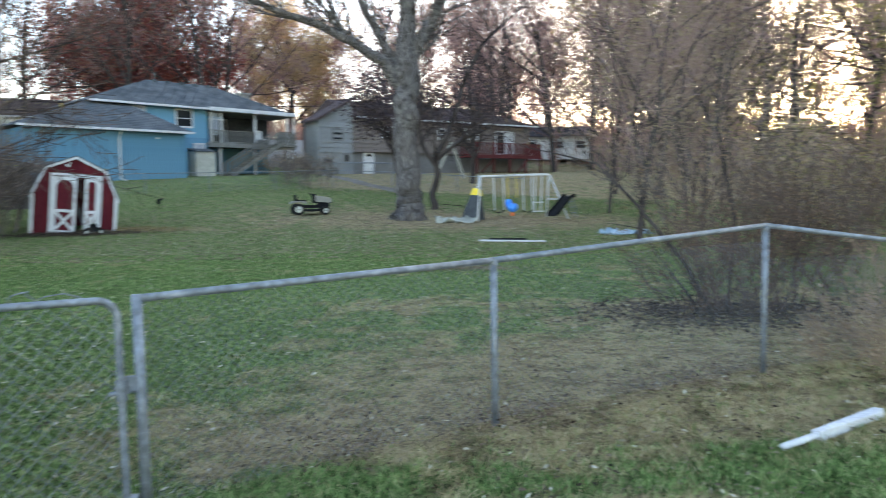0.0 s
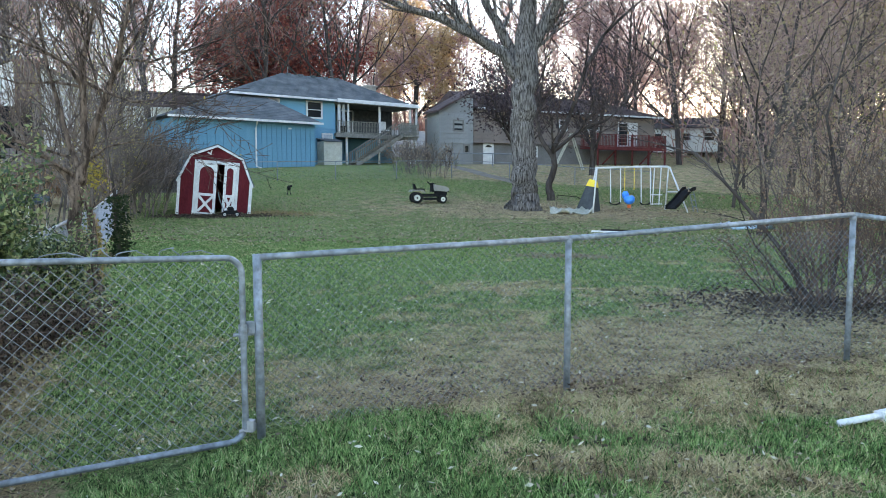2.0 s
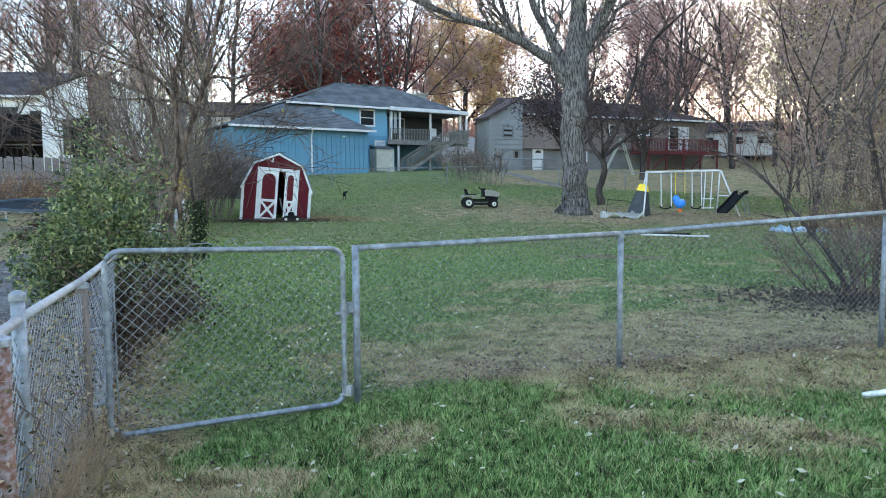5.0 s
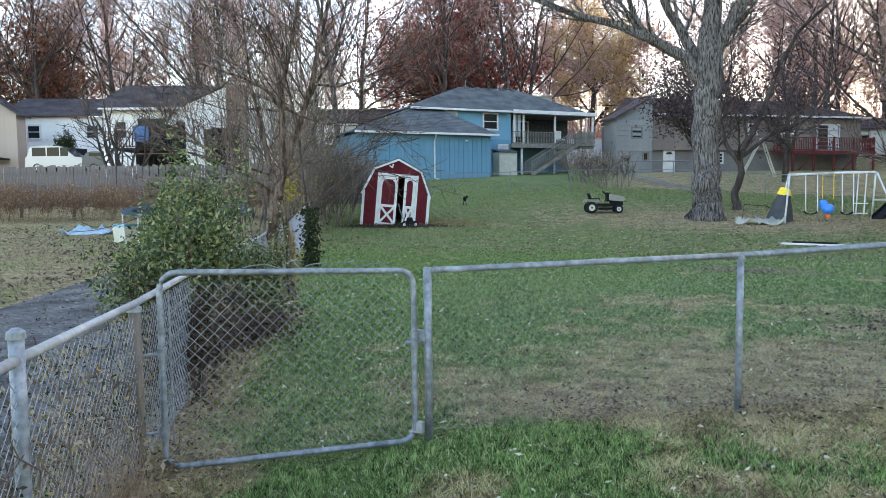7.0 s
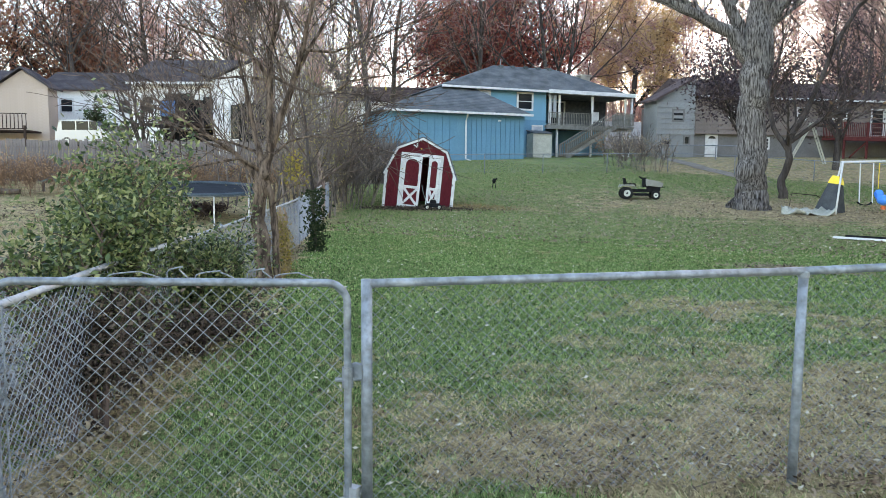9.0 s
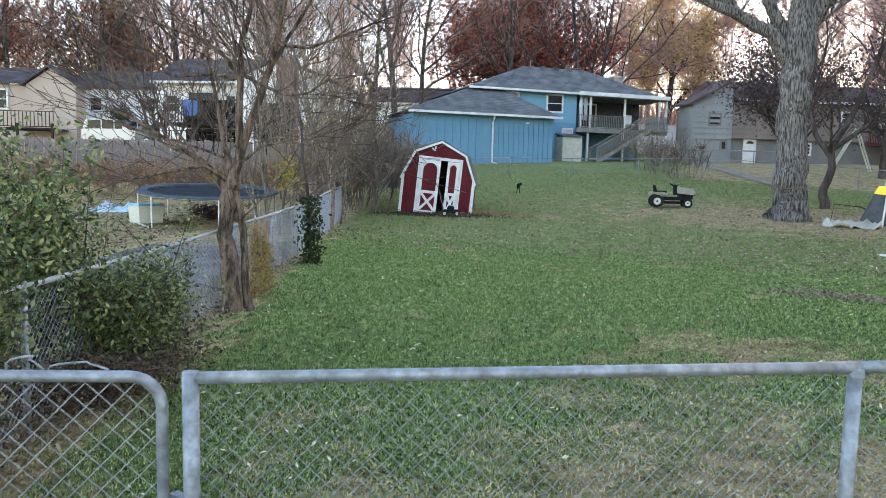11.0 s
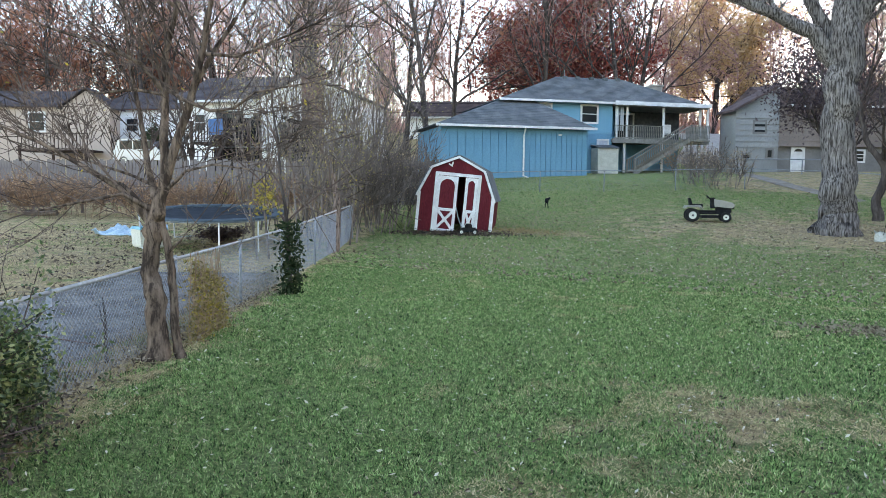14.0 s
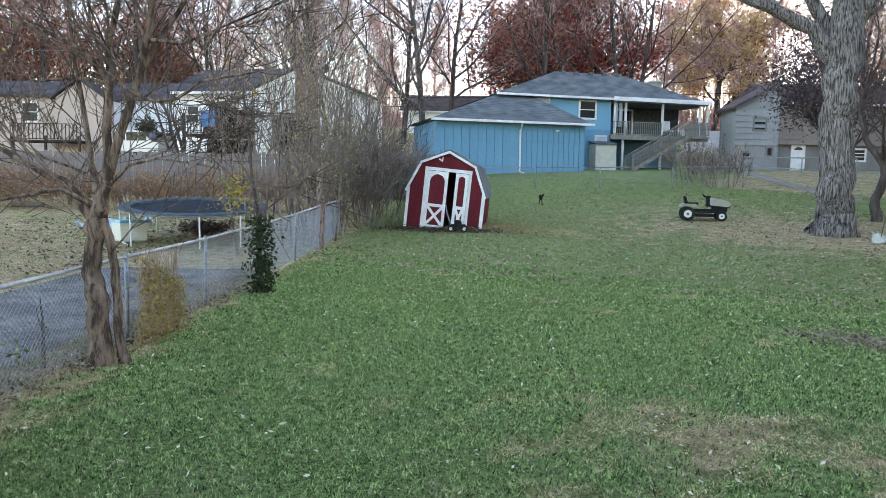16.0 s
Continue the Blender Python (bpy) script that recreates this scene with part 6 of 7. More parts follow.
# bare woods: a few trees, and their copies turned about
WOOD = dict(far=True, levels=4, kids=(8, 4, 4, 2), first=0.2, spread=0.8, short=0.6, thin=0.55, taper=0.5, bend=0.2, up=0.02, min_r=0.016)
KINDS = []
for i, (h, lf, per, lab) in enumerate(((24, M_SPRAY, 2.0, "tall bare tree with fine grey-brown twigs"), (25, M_BROWNLEAF, 1.0, "tall tree with sparse brown leaves"), (21, M_OLIVELEAF, 1.2, "tall tree with thin olive leaves"),
                                       (23, M_RUSTLEAF, 3.0, "tall tree with rusty brown leaves"), (26, M_SPRAY, 2.0, "tall bare tree with upright limbs"), (15, M_OLIVELEAF, 1.6, "slender young tree with thin olive leaves"), (15.5, M_YELGREEN, 2.2, "slender tree with yellow-green autumn leaves"))):
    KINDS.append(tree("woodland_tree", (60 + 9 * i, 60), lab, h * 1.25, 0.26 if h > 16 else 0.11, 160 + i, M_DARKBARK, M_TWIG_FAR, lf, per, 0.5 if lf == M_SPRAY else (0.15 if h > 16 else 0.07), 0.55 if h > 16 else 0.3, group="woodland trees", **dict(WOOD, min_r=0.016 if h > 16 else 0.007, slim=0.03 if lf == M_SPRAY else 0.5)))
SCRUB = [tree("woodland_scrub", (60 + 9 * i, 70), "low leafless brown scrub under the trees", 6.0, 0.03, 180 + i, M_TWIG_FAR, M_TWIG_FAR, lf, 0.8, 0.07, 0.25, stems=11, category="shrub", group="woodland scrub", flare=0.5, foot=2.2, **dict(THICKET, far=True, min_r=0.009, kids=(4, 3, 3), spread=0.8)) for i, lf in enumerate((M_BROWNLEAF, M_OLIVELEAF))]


def plant(src, x, y, turn):
    return copy_thing(src, Matrix.Translation((x, y, gz(x, y) - 0.1)) @ Matrix.Rotation(turn, 4, "Z"))


rng = random.Random(77)
# golden-leaved trees before the low sun
for x, y, k in ((20, 26, 2), (15.5, 37, 6), (16.5, 21.5, 6), (13.4, 25.0, 5), (23.0, 43.0, 5), (17.2, 28.5, 5)):
    plant(KINDS[k], x, y, rng.uniform(0, 6.28))
# slender brown-leaved trees that close the wood beyond the swing set
DUN = tree("woodland_tree", (60, 50), "slender tree with thin dun-brown leaves", 15.5, 0.10, 190, M_DARKBARK, M_TWIG_FAR, M_DUNLEAF, 2.0, 0.06, 0.32, group="woodland trees", **dict(WOOD, min_r=0.006, kids=(10, 5, 4, 2), first=0.08))
for x, y in ((7.2, 22.5), (10.2, 25.5), (12.4, 33.0), (9.6, 36.0), (16.6, 44.0), (13.0, 48.0)):
    plant(DUN, x, y, rng.uniform(0, 6.28))
# woods on the right
for i in range(19):
    x, y = rng.uniform(10, 36), rng.uniform(19, 68)
    if x < 15 and y > 38:
        x += 8
    if 0.485 < (x - 0.95) / (y - 0.7) < 0.59:         # the gap through which the low sun shines
        continue
    plant(KINDS[rng.choice((0, 1, 2, 2, 1, 5, 5))], x, y, rng.uniform(0, 6.28))
for i in range(7):
    x, y = rng.uniform(13, 34), rng.uniform(15, 60)
    if x < 15 and y > 36:
        x += 7
    plant(SCRUB[rng.choice((0, 1, 1))], x, y, rng.uniform(0, 6.28))
# behind the houses
for i in range(16):
    a = radians(rng.uniform(-76, 48))
    r = rng.uniform(74, 128)
    x, y = r * math.sin(a), 4 + r * math.cos(a)
    if y < 66 and x > -50:
        continue
    plant(KINDS[rng.choice((0, 0, 1, 3, 4, 4)) if x < -30 else rng.choice((0, 1, 4, 0, 2))], x, y, rng.uniform(0, 6.28))
for x, y, k in ((-44, 55, 4), (-37, 60, 0), (-30, 57, 3), (-54, 52, 1), (-25, 64, 4), (-60, 50, 0), (-64, 42, 3), (-58, 56, 3), (-20, 70, 1), (8, 76, 0), (13, 72, 4), (18, 78, 1), (11, 92, 4), (16, 95, 0), (22, 84, 2), (6, 98, 4), (-68, 36, 3), (-72, 30, 1), (-66, 47, 3), (-75, 48, 3), (-57, 47, 1), (-49, 58, 3), (-38, 48, 0), (-28, 50, 4)):
    plant(KINDS[k], x, y, rng.uniform(0, 6.28))
for i in range(13):
    a = radians(rng.uniform(-76, 50))
    r = rng.uniform(78, 112)
    plant(SCRUB[rng.choice((0, 1))], r * math.sin(a), 4 + r * math.cos(a), rng.uniform(0, 6.28))

# brown brush along the board fence
for i in range(14):
    t = i / 13
    x, y = -44 + 27 * t + rng.uniform(-0.4, 0.4), 16.4 + 12.8 * t - rng.uniform(1.0, 2.0)
    tree("fence_brush", (x, y), "rusty brown dry brush before the board fence", rng.uniform(2.1, 3.0), 0.008, 200 + i, M_RUSTSTEM, M_RUSTSTEM, M_RUSTWEED, 1.2, 0.045, 0.12, stems=38, category="weeds", group="dry brush", flare=0.35, foot=1.4, **dict(THICKET, min_r=0.007, far=True, levels=2, kids=(4, 4)))


def far_woods():
    """The wood on the skyline: upright stems, slanting limbs and fine twigs."""
    r = np.random.default_rng(404)
    a0, b0, w0 = [], [], []
    for i in range(372):
        ang = radians(r.uniform(-80, 62)) if i < 150 else radians(r.uniform(0, 50) if i < 220 else r.uniform(-78, -12))
        d = r.uniform(100, 150)
        if i >= 338:
            ang, d = radians(r.uniform(-17, 6)), r.uniform(104, 140)
        elif i >= 300:
            ang, d = radians(r.uniform(3, 50)), r.uniform(66, 98)
        if 26.5 < math.degrees(ang) < 29.0:
            ang -= radians(7)
        x, y = d * math.sin(ang), 4 + d * math.cos(ang)
        h = r.uniform(15, 27)
        foot = np.array([x, y, gz(x, y)])
        top = foot + (r.normal(0, 0.8), r.normal(0, 0.8), h)
        a0.append(foot[None])
        b0.append(top[None])
        w0.append(np.array([0.16]))
        n = 26
        t = r.uniform(0.15, 0.95, n)[:, None]
        s = foot + (top - foot) * t
        v = np.stack([r.normal(0, 1, n), r.normal(0, 1, n), r.uniform(0.5, 1.6, n)], 1)
        e = s + v / np.linalg.norm(v, axis=1)[:, None] * (h * 0.34 * (1.1 - t))
        a0.append(s)
        b0.append(e)
        w0.append(np.full(n, 0.07))
        m = 360
        k = r.integers(0, n, m)
        s2 = s[k] + (e[k] - s[k]) * r.uniform(0.1, 1.0, m)[:, None]
        v = np.stack([r.normal(0, 1, m), r.normal(0, 1, m), r.uniform(-0.3, 1.5, m)], 1)
        a0.append(s2)
        b0.append(s2 + v / np.linalg.norm(v, axis=1)[:, None] * r.uniform(0.7, 2.6, m)[:, None])
        w0.append(r.uniform(0.028, 0.055, m))
        m = 40                                        # undergrowth
        s3 = foot + (0, 6 if 300 <= i < 338 else 0, 0) + np.stack([r.normal(0, 5, m), np.abs(r.normal(0, 5, m)), r.uniform(0, 1, m)], 1)
        a0.append(s3)
        b0.append(s3 + np.stack([r.normal(0, 0.8, m), r.normal(0, 0.8, m), r.uniform(1.5, 5, m)], 1))
        w0.append(r.uniform(0.05, 0.11, m))
    a, b, w = np.concatenate(a0), np.concatenate(b0), np.concatenate(w0)
    across = np.cross(b - a, r.normal(0, 1, a.shape))
    across *= (w / np.maximum(np.linalg.norm(across, axis=1), 1e-6))[:, None]
    v = np.stack([a - across, a + across, b + across * 0.4, b - across * 0.4], 1).reshape(-1, 3)
    me = bpy.data.meshes.new("distant_woods")
    me.from_pydata(v.tolist(), [], np.arange(len(v)).reshape(-1, 4).tolist())
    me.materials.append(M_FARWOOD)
    me.update()
    return tagged(new("distant_woods", me), "leafless grey-brown woods on the skyline", "woods", kind="stuff")


far_woods()


# ---------------------------------------------------------------- loose things in the yard
def wheel(parent, x, y, z, r, w, name="wheel"):
    wh = new(name)
    wh.parent = parent
    wh.location = (x, y, z)
    part("tyre", S().tube([(0, -w / 2, 0), (0, -w * 0.45, 0), (0, w * 0.45, 0), (0, w / 2, 0)], [r * 0.86, r, r, r * 0.86], 20), M_TYRE, wh)
    part("rim", S().tube([(0, -w * 0.53, 0), (0, w * 0.53, 0)], r * 0.55, 14), M_CREAM, wh)
    part("hub", S().tube([(0, -w * 0.57, 0), (0, w * 0.57, 0)], r * 0.16, 8), M_BLACKPL, wh)
    return wh


def riding_mower():
    x, y = -4.6, 33.85
    t = thing("riding_mower", (x, y, gz(x, y)), "grey and black riding lawn mower parked on the lawn", "lawn tractor", 0.32)
    t.matrix_basis = t.matrix_basis @ Matrix.Scale(1.02, 4)
    for s in (-1, 1):
        wheel(t, -0.58, s * 0.36, 0.25, 0.26, 0.22)
        wheel(t, 0.62, s * 0.34, 0.18, 0.19, 0.15)
    part("chassis", S().box((0.05, 0, 0.36), (1.5, 0.34, 0.14)), M_BLACKPL, t)
    part("axle", S().tube([(0.62, -0.34, 0.18), (0.62, 0.34, 0.18)], 0.03, 8), M_BLACKPL, t)
    hood = [(0.22, 0, 0.58), (0.84, 0, 0.52), (0.93, 0, 0.58), (0.92, 0, 0.68), (0.84, 0, 0.74), (0.55, 0, 0.81), (0.2, 0, 0.86)]
    part("hood", S().prism([(a, -0.24, c) for a, b, c in hood], (0, 0.48, 0)), M_TRACGREY, t)
    part("grille", S().box((0.915, 0, 0.6), (0.03, 0.36, 0.2)), M_BLACKPL, t)
    for s in (-1, 1):
        part("headlight", S().box((0.925, s * 0.13, 0.66), (0.02, 0.09, 0.06)), M_GLASS, t)
    part("dash", S().box((0.17, 0, 0.72), (0.14, 0.42, 0.4)), M_BLACKPL, t)
    part("steering_column", S().tube([(0.14, 0, 0.82), (0.04, 0, 0.9)], 0.025, 8), M_BLACKPL, t)
    ring = [(0.03 - 0.09 * math.cos(a * math.pi / 8), 0.17 * math.sin(a * math.pi / 8), 0.91 + 0.08 * math.cos(a * math.pi / 8)) for a in range(17)]
    part("steering_wheel", S().tube(ring, 0.016, 6, cap=False), M_BLACKPL, t)
    part("seat", S().box((-0.42, 0, 0.62), (0.44, 0.44, 0.1)), M_BLACKPL, t)
    part("backrest", S().prism([(-0.68, -0.22, 0.62), (-0.56, -0.22, 0.62), (-0.64, -0.22, 0.88), (-0.72, -0.22, 0.9)], (0, 0.44, 0)), M_BLACKPL, t)
    for s in (-1, 1):
        part("fender", S().prism([(-0.88, s * 0.36 - 0.14, 0.5), (-0.8, s * 0.36 - 0.14, 0.62), (-0.3, s * 0.36 - 0.14, 0.62), (-0.18, s * 0.36 - 0.14, 0.45), (-0.3, s * 0.36 - 0.14, 0.56), (-0.78, s * 0.36 - 0.14, 0.56)], (0, 0.28, 0)), M_TRACGREY, t)
        part("footboard", S().box((0.0, s * 0.36, 0.33), (0.5, 0.22, 0.03)), M_BLACKPL, t)
    part("engine", S().box((0.56, 0, 0.46), (0.55, 0.36, 0.22)), M_BLACKPL, t)
    part("cutting_deck", S().box((0.05, 0, 0.2), (0.6, 0.9, 0.1)), M_BLACKPL, t)
    return t


riding_mower()


def push_mower():
    x, y = -10.62, 25.55
    t = thing("push_mower", (x, y, gz(x, y)), "small black push mower parked at the shed door", "lawn mower", 0.5)
    for sx in (-0.22, 0.22):
        for sy in (-0.2, 0.2):
            wheel(t, sx, sy, 0.1, 0.1, 0.05)
    part("deck", S().box((0, 0, 0.17), (0.5, 0.42, 0.13)), M_BLACKPL, t)
    part("engine", S().tube([(0, 0, 0.23), (0, 0, 0.33), (0, 0, 0.38)], [0.13, 0.12, 0.07], 12), M_BLACKPL, t)
    part("engine_cover", S().tube([(0, 0, 0.38), (0, 0, 0.40)], 0.08, 12), M_CREAM, t)
    for s in (-0.18, 0.18):
        part("handle_bar", S().tube([(-0.22, s, 0.2), (-0.36, s, 0.6), (-0.42, s, 0.92)], 0.012, 6), M_GALV, t)
    part("handle_grip", S().tube([(-0.42, -0.18, 0.92), (-0.42, 0.18, 0.92)], 0.014, 6), M_BLACKPL, t)
    return t


push_mower()


def swing_set():
    x, y = 3.05, 32.22
    z0 = gz(4.6, 32.6) - 0.02
    t = thing("swing_set", (x, y, z0), "white metal swing set with blue seat and black slide", "swing set", 0.267)
    H = 2.27 - z0
    L = 3.27
    part("top_bar", S().tube([(-0.05, 0, H - 0.03), (1.72, 0, H + 0.01)], 0.045, 10), M_WHITE, t, smooth=True)
    part("top_bar", S().tube([(1.66, 0, H + 0.02), (L - 0.1, 0, H + 0.03), (L + 0.05, 0, H - 0.03)], 0.05, 10), M_WHITE, t, smooth=True)
    for sx, dx in ((0.0, -0.42), (L, 0.62)):
        for sy in (-1, 1):
            part("leg", S().tube([(sx, sy * 0.06, H), (sx + dx * (0.9 if sy < 0 else 0.3), sy * 0.75, 0)], 0.035, 8), M_WHITE, t, smooth=True)
        part("cross_tie", S().tube([(sx + dx * 0.4, -0.35, H * 0.45), (sx + dx * 0.15, 0.35, H * 0.45)], 0.025, 8), M_WHITE, t)

    def swing(x0, w, seat_z, mat, smat, name):
        e = new(name)
        e.parent = t
        e.location = (x0, 0, 0)
        for s in (0, w):
            part("hanger", S().tube([(s, 0, H), (s + 0.03, -0.02, seat_z)], 0.022, 6), mat, e)
        sh = S()
        ring = [(w / 2 + w / 2 * math.cos(math.pi + a * math.pi / 8), 0, seat_z + 0.1 * math.sin(math.pi + a * math.pi / 8)) for a in range(9)]
        sh.prism([(a, -0.09, c) for a, b, c in ring] + [(a, -0.09, c + 0.03) for a, b, c in ring[::-1]], (0, 0.18, 0))
        part("seat", sh, smat, e)
        return e
    swing(0.62, 0.45, 0.42, M_WHITE, M_BLACKPL, "belt_swing")
    swing(2.0, 0.42, 0.40, M_WHITE, M_BLACKPL, "belt_swing")
    b = new("toddler_swing")
    b.parent = t
    b.location = (1.27, 0, 0)
    for s in (0, 0.42):
        part("rope", S().tube([(s, 0, H), (s, -0.02, 0.95)], 0.015, 6), M_YELLOW, b)
    part("bucket_seat", S().tube([(0.21, -0.02, 0.36), (0.21, -0.03, 0.42), (0.21, -0.04, 0.52), (0.2, -0.05, 0.62), (0.19, -0.06, 0.7)], [0.10, 0.19, 0.24, 0.23, 0.17], 14), M_BLUEPL, b, smooth=True)
    part("seat_back", S().tube([(0.12, 0.14, 0.6), (0.1, 0.16, 0.78), (0.1, 0.17, 0.9)], [0.14, 0.17, 0.1], 8), M_BLUEPL, b)
    part("base_plug", S().tube([(0.21, -0.02, 0.18), (0.21, -0.02, 0.32)], 0.08, 10), M_ORANGE, b)
    g = new("glider")
    g.parent = t
    g.location = (2.62, 0, 0)
    for s in (0, 0.3):
        part("hanger", S().tube([(s, 0.02, H), (s - 0.1, -0.05, 0.3)], 0.024, 6), M_WHITE, g)
    part("foot_bar", S().tube([(-0.2, -0.05, 0.35), (0.35, -0.05, 0.35)], 0.024, 6), M_WHITE, g)
    part("hand_bar", S().tube([(-0.2, -0.05, 0.75), (0.35, -0.05, 0.75)], 0.024, 6), M_WHITE, g)
    # slide
    sl = [(4.05, -0.5, 0.95), (3.8, -0.7, 0.92), (3.1, -1.1, 0.35), (2.8, -1.3, 0.16)]
    bed = S()
    for i in range(3):
        a, c = Vector(sl[i]), Vector(sl[i + 1])
        side_v = (c - a).cross(Vector((0, 0, 1))).normalized() * 0.22
        bed.prism([a - side_v, a + side_v, c + side_v, c - side_v], (0, 0, 0.05))
        bed.prism([a - side_v, c - side_v, c - side_v * 1.15, a - side_v * 1.15], (0, 0, 0.16))
        bed.prism([a + side_v, c + side_v, c + side_v * 1.15, a + side_v * 1.15], (0, 0, 0.16))
    part("slide", bed, M_BLACKPL, t)
    for s in (-0.2, 0.2):
        part("ladder_rail", S().tube([(4.35, -0.4 + s, 0), (4.05, -0.5 + s, 1.05)], 0.02, 6), M_GALV, t)
    for i in range(3):
        part("ladder_rung", S().tube([(4.28 - 0.08 * i, -0.62, 0.25 + 0.26 * i), (4.28 - 0.08 * i, -0.22, 0.25 + 0.26 * i)], 0.018, 6), M_GALV, t)
    # dark climbing sleeve with a yellow collar round the end legs
    part("sleeve", S().tube([(-0.34, 0, 0.03), (-0.27, 0, 0.55), (-0.18, 0, 1.12)], [0.56, 0.42, 0.26], 4, cap=False), M_NET, t, "dark grey fabric sleeve")
    part("collar", S().tube([(-0.18, 0, 1.1), (-0.15, 0, 1.28), (-0.12, 0, 1.38)], [0.29, 0.23, 0.19], 4), M_YELLOW, t, "bright yellow collar")
    return t


swing_set()


def sheet(name, x, y, w, d, h, mat, label, seed, rz=0.0, cat="sheet"):
    """A crumpled sheet lying on the ground."""
    n = 14
    sh = S()
    for j in range(n + 1):
        for i in range(n + 1):
            u, v = i / n - 0.5, j / n - 0.5
            px, py = x + u * w * math.cos(rz) - v * d * math.sin(rz), y + u * w * math.sin(rz) + v * d * math.cos(rz)
            edge = 1 - max(abs(u), abs(v)) * 1.9
            q = noise.noise((u * 5 + seed, v * 5, seed)) + 0.5 * noise.noise((u * 13, v * 13 + seed, 2))
            sh.v.append((px + 0.1 * noise.noise((u * 6, v * 6, seed + 3)), py + 0.1 * noise.noise((u * 6, v * 6, seed + 5)), gz(px, py) + 0.03 + max(0, q) * h + max(edge, 0) * 0.05 * h))
    for j in range(n):
        for i in range(n):
            k = j * (n + 1) + i
            sh.f.append([k, k + 1, k + n + 2, k + n + 1])
    ob = part(name, sh, mat, None, label, True)
    md = ob.modifiers.new("thick", "SOLIDIFY")
    md.thickness = 0.02
    return tagged(ob, label, cat)


sheet("vinyl_sheet", 1.95, 31.2, 1.7, 1.5, 0.38, M_SHEET, "crumpled cream vinyl sheet lying by the swing set", 3)
sheet("tarp", -21.1, 20.1, 2.0, 1.5, 0.35, M_TARP, "crumpled pale blue tarp on the yard", 9, 0.5, "tarp")
sheet("small_tarp", 7.6, 25.5, 1.6, 1.0, 0.3, M_TARP, "small grey-blue tarp on the lawn", 11, 0.2, "tarp")
fr = thing("bent_frame", (1.6, 31.7, gz(1.6, 31.7)), "thin bent metal frame standing by the sheet", "frame", 0.3)
part("bar", S().tube([(-0.3, 0, 0), (-0.2, 0, 0.7), (0.7, 0.1, 0.62), (1.3, 0.1, 0.3), (1.4, 0.1, 0)], 0.018, 6), M_DARKDECK, fr)


def gutter_piece():
    t = thing("white_gutter", (2.99, 4.86, gz(3.2, 5.0)), "broken white rain gutter and pipe lying in the grass", "gutter", radians(31))
    part("thin_pipe", S().tube([(0, 0, 0.035), (0.45, 0.0, 0.04)], 0.022, 10), M_WHITE, t, smooth=True)
    part("trough", S().prism([(0.36, -0.035, 0.01), (0.36, 0.035, 0.01), (0.36, 0.04, 0.06), (0.36, -0.03, 0.07)], (0.75, 0.02, 0.01)), M_WHITE, t)
    part("trough_lip", S().box((0.72, -0.03, 0.072), (0.65, 0.016, 0.014)), M_WHITE, t)
    return t


gutter_piece()
bd = thing("trim_board", (2.45, 23.1, gz(2.45, 23.1)), "long white trim board with dark edge lying on the lawn", "board", math.atan2(-0.8, 1.9))
part("board", S().box((1.0, 0, 0.05), (2.05, 0.14, 0.05)), M_WHITE, bd)
part("dark_strip", S().box((0.85, 0.03, 0.1), (1.2, 0.05, 0.05)), M_BLACKPL, bd)


def trampoline():
    c = (-15.8, 19.2)
    z0 = gz(*c)
    t = thing("trampoline", (*c, z0), "round trampoline with dark blue mat and pale legs", "trampoline")
    t.matrix_basis = t.matrix_basis @ Matrix.Rotation(radians(46), 4, "Z") @ Matrix.Rotation(radians(5.0), 4, "X")
    R, H = 2.05, 1.12 - z0
    part("mat", S().tube([(0, 0, H - 0.02), (0, 0, H)], R - 0.25, 32), M_TRAMP, t)
    ring = []
    rim = [(R * math.cos(a * math.pi / 16), R * math.sin(a * math.pi / 16), H) for a in range(33)]
    part("frame", S().tube(rim, 0.035, 8, cap=False), M_GALV, t, smooth=True)
    pad = S()
    for a in range(33):
        t2 = a * math.pi / 16
        for rr, dz in ((R - 0.28, 0.0), (R - 0.26, 0.05), (R + 0.03, 0.05), (R + 0.05, 0.0)):
            pad.v.append((rr * math.cos(t2), rr * math.sin(t2), H + 0.01 + dz))
    for a in range(32):
        for q in range(4):
            pad.f.append([a * 4 + q, a * 4 + (q + 1) % 4, a * 4 + 4 + (q + 1) % 4, a * 4 + 4 + q])
    part("pad", pad, M_TRAMPPAD, t, "slate-blue edge pad")
    for k in range(4):
        a = 0.4 + k * math.pi / 2
        for d in (-0.28, 0.28):
            part("leg", S().tube([(R * math.cos(a + d), R * math.sin(a + d), H), (R * math.cos(a + d), R * math.sin(a + d), 0.03)], 0.022, 8), M_WHITE, t)
        part("foot", S().tube([(R * math.cos(a - 0.28), R * math.sin(a - 0.28), 0.03), (R * math.cos(a + 0.28), R * math.sin(a + 0.28), 0.03)], 0.022, 8), M_WHITE, t)
    return t


trampoline()
tb = thing("tub", (-17.1, 17.9, gz(-17.1, 17.9)), "cream plastic storage tub with a teal lid", "tub", 0.5)
part("body", S().tube([(0, 0, 0), (0, 0, 0.05), (0, 0, 0.55)], [0.42, 0.5, 0.55], 4), M_CREAM, tb)
part("lid", S().tube([(0, 0, 0.55), (0, 0, 0.62)], [0.58, 0.5], 4), M_TEAL, tb)
for lx, ly in ((-33.4, 23.6), (-30.0, 22.0)):
    lg = thing("log", (lx, ly, gz(lx, ly)), "short grey log lying in the yard", "log", 0.5)
    part("wood", S().tube([(-0.7, 0, 0.12), (0, 0.03, 0.13), (0.7, 0, 0.12)], [0.12, 0.13, 0.11], 9), M_WOODPOST, lg)


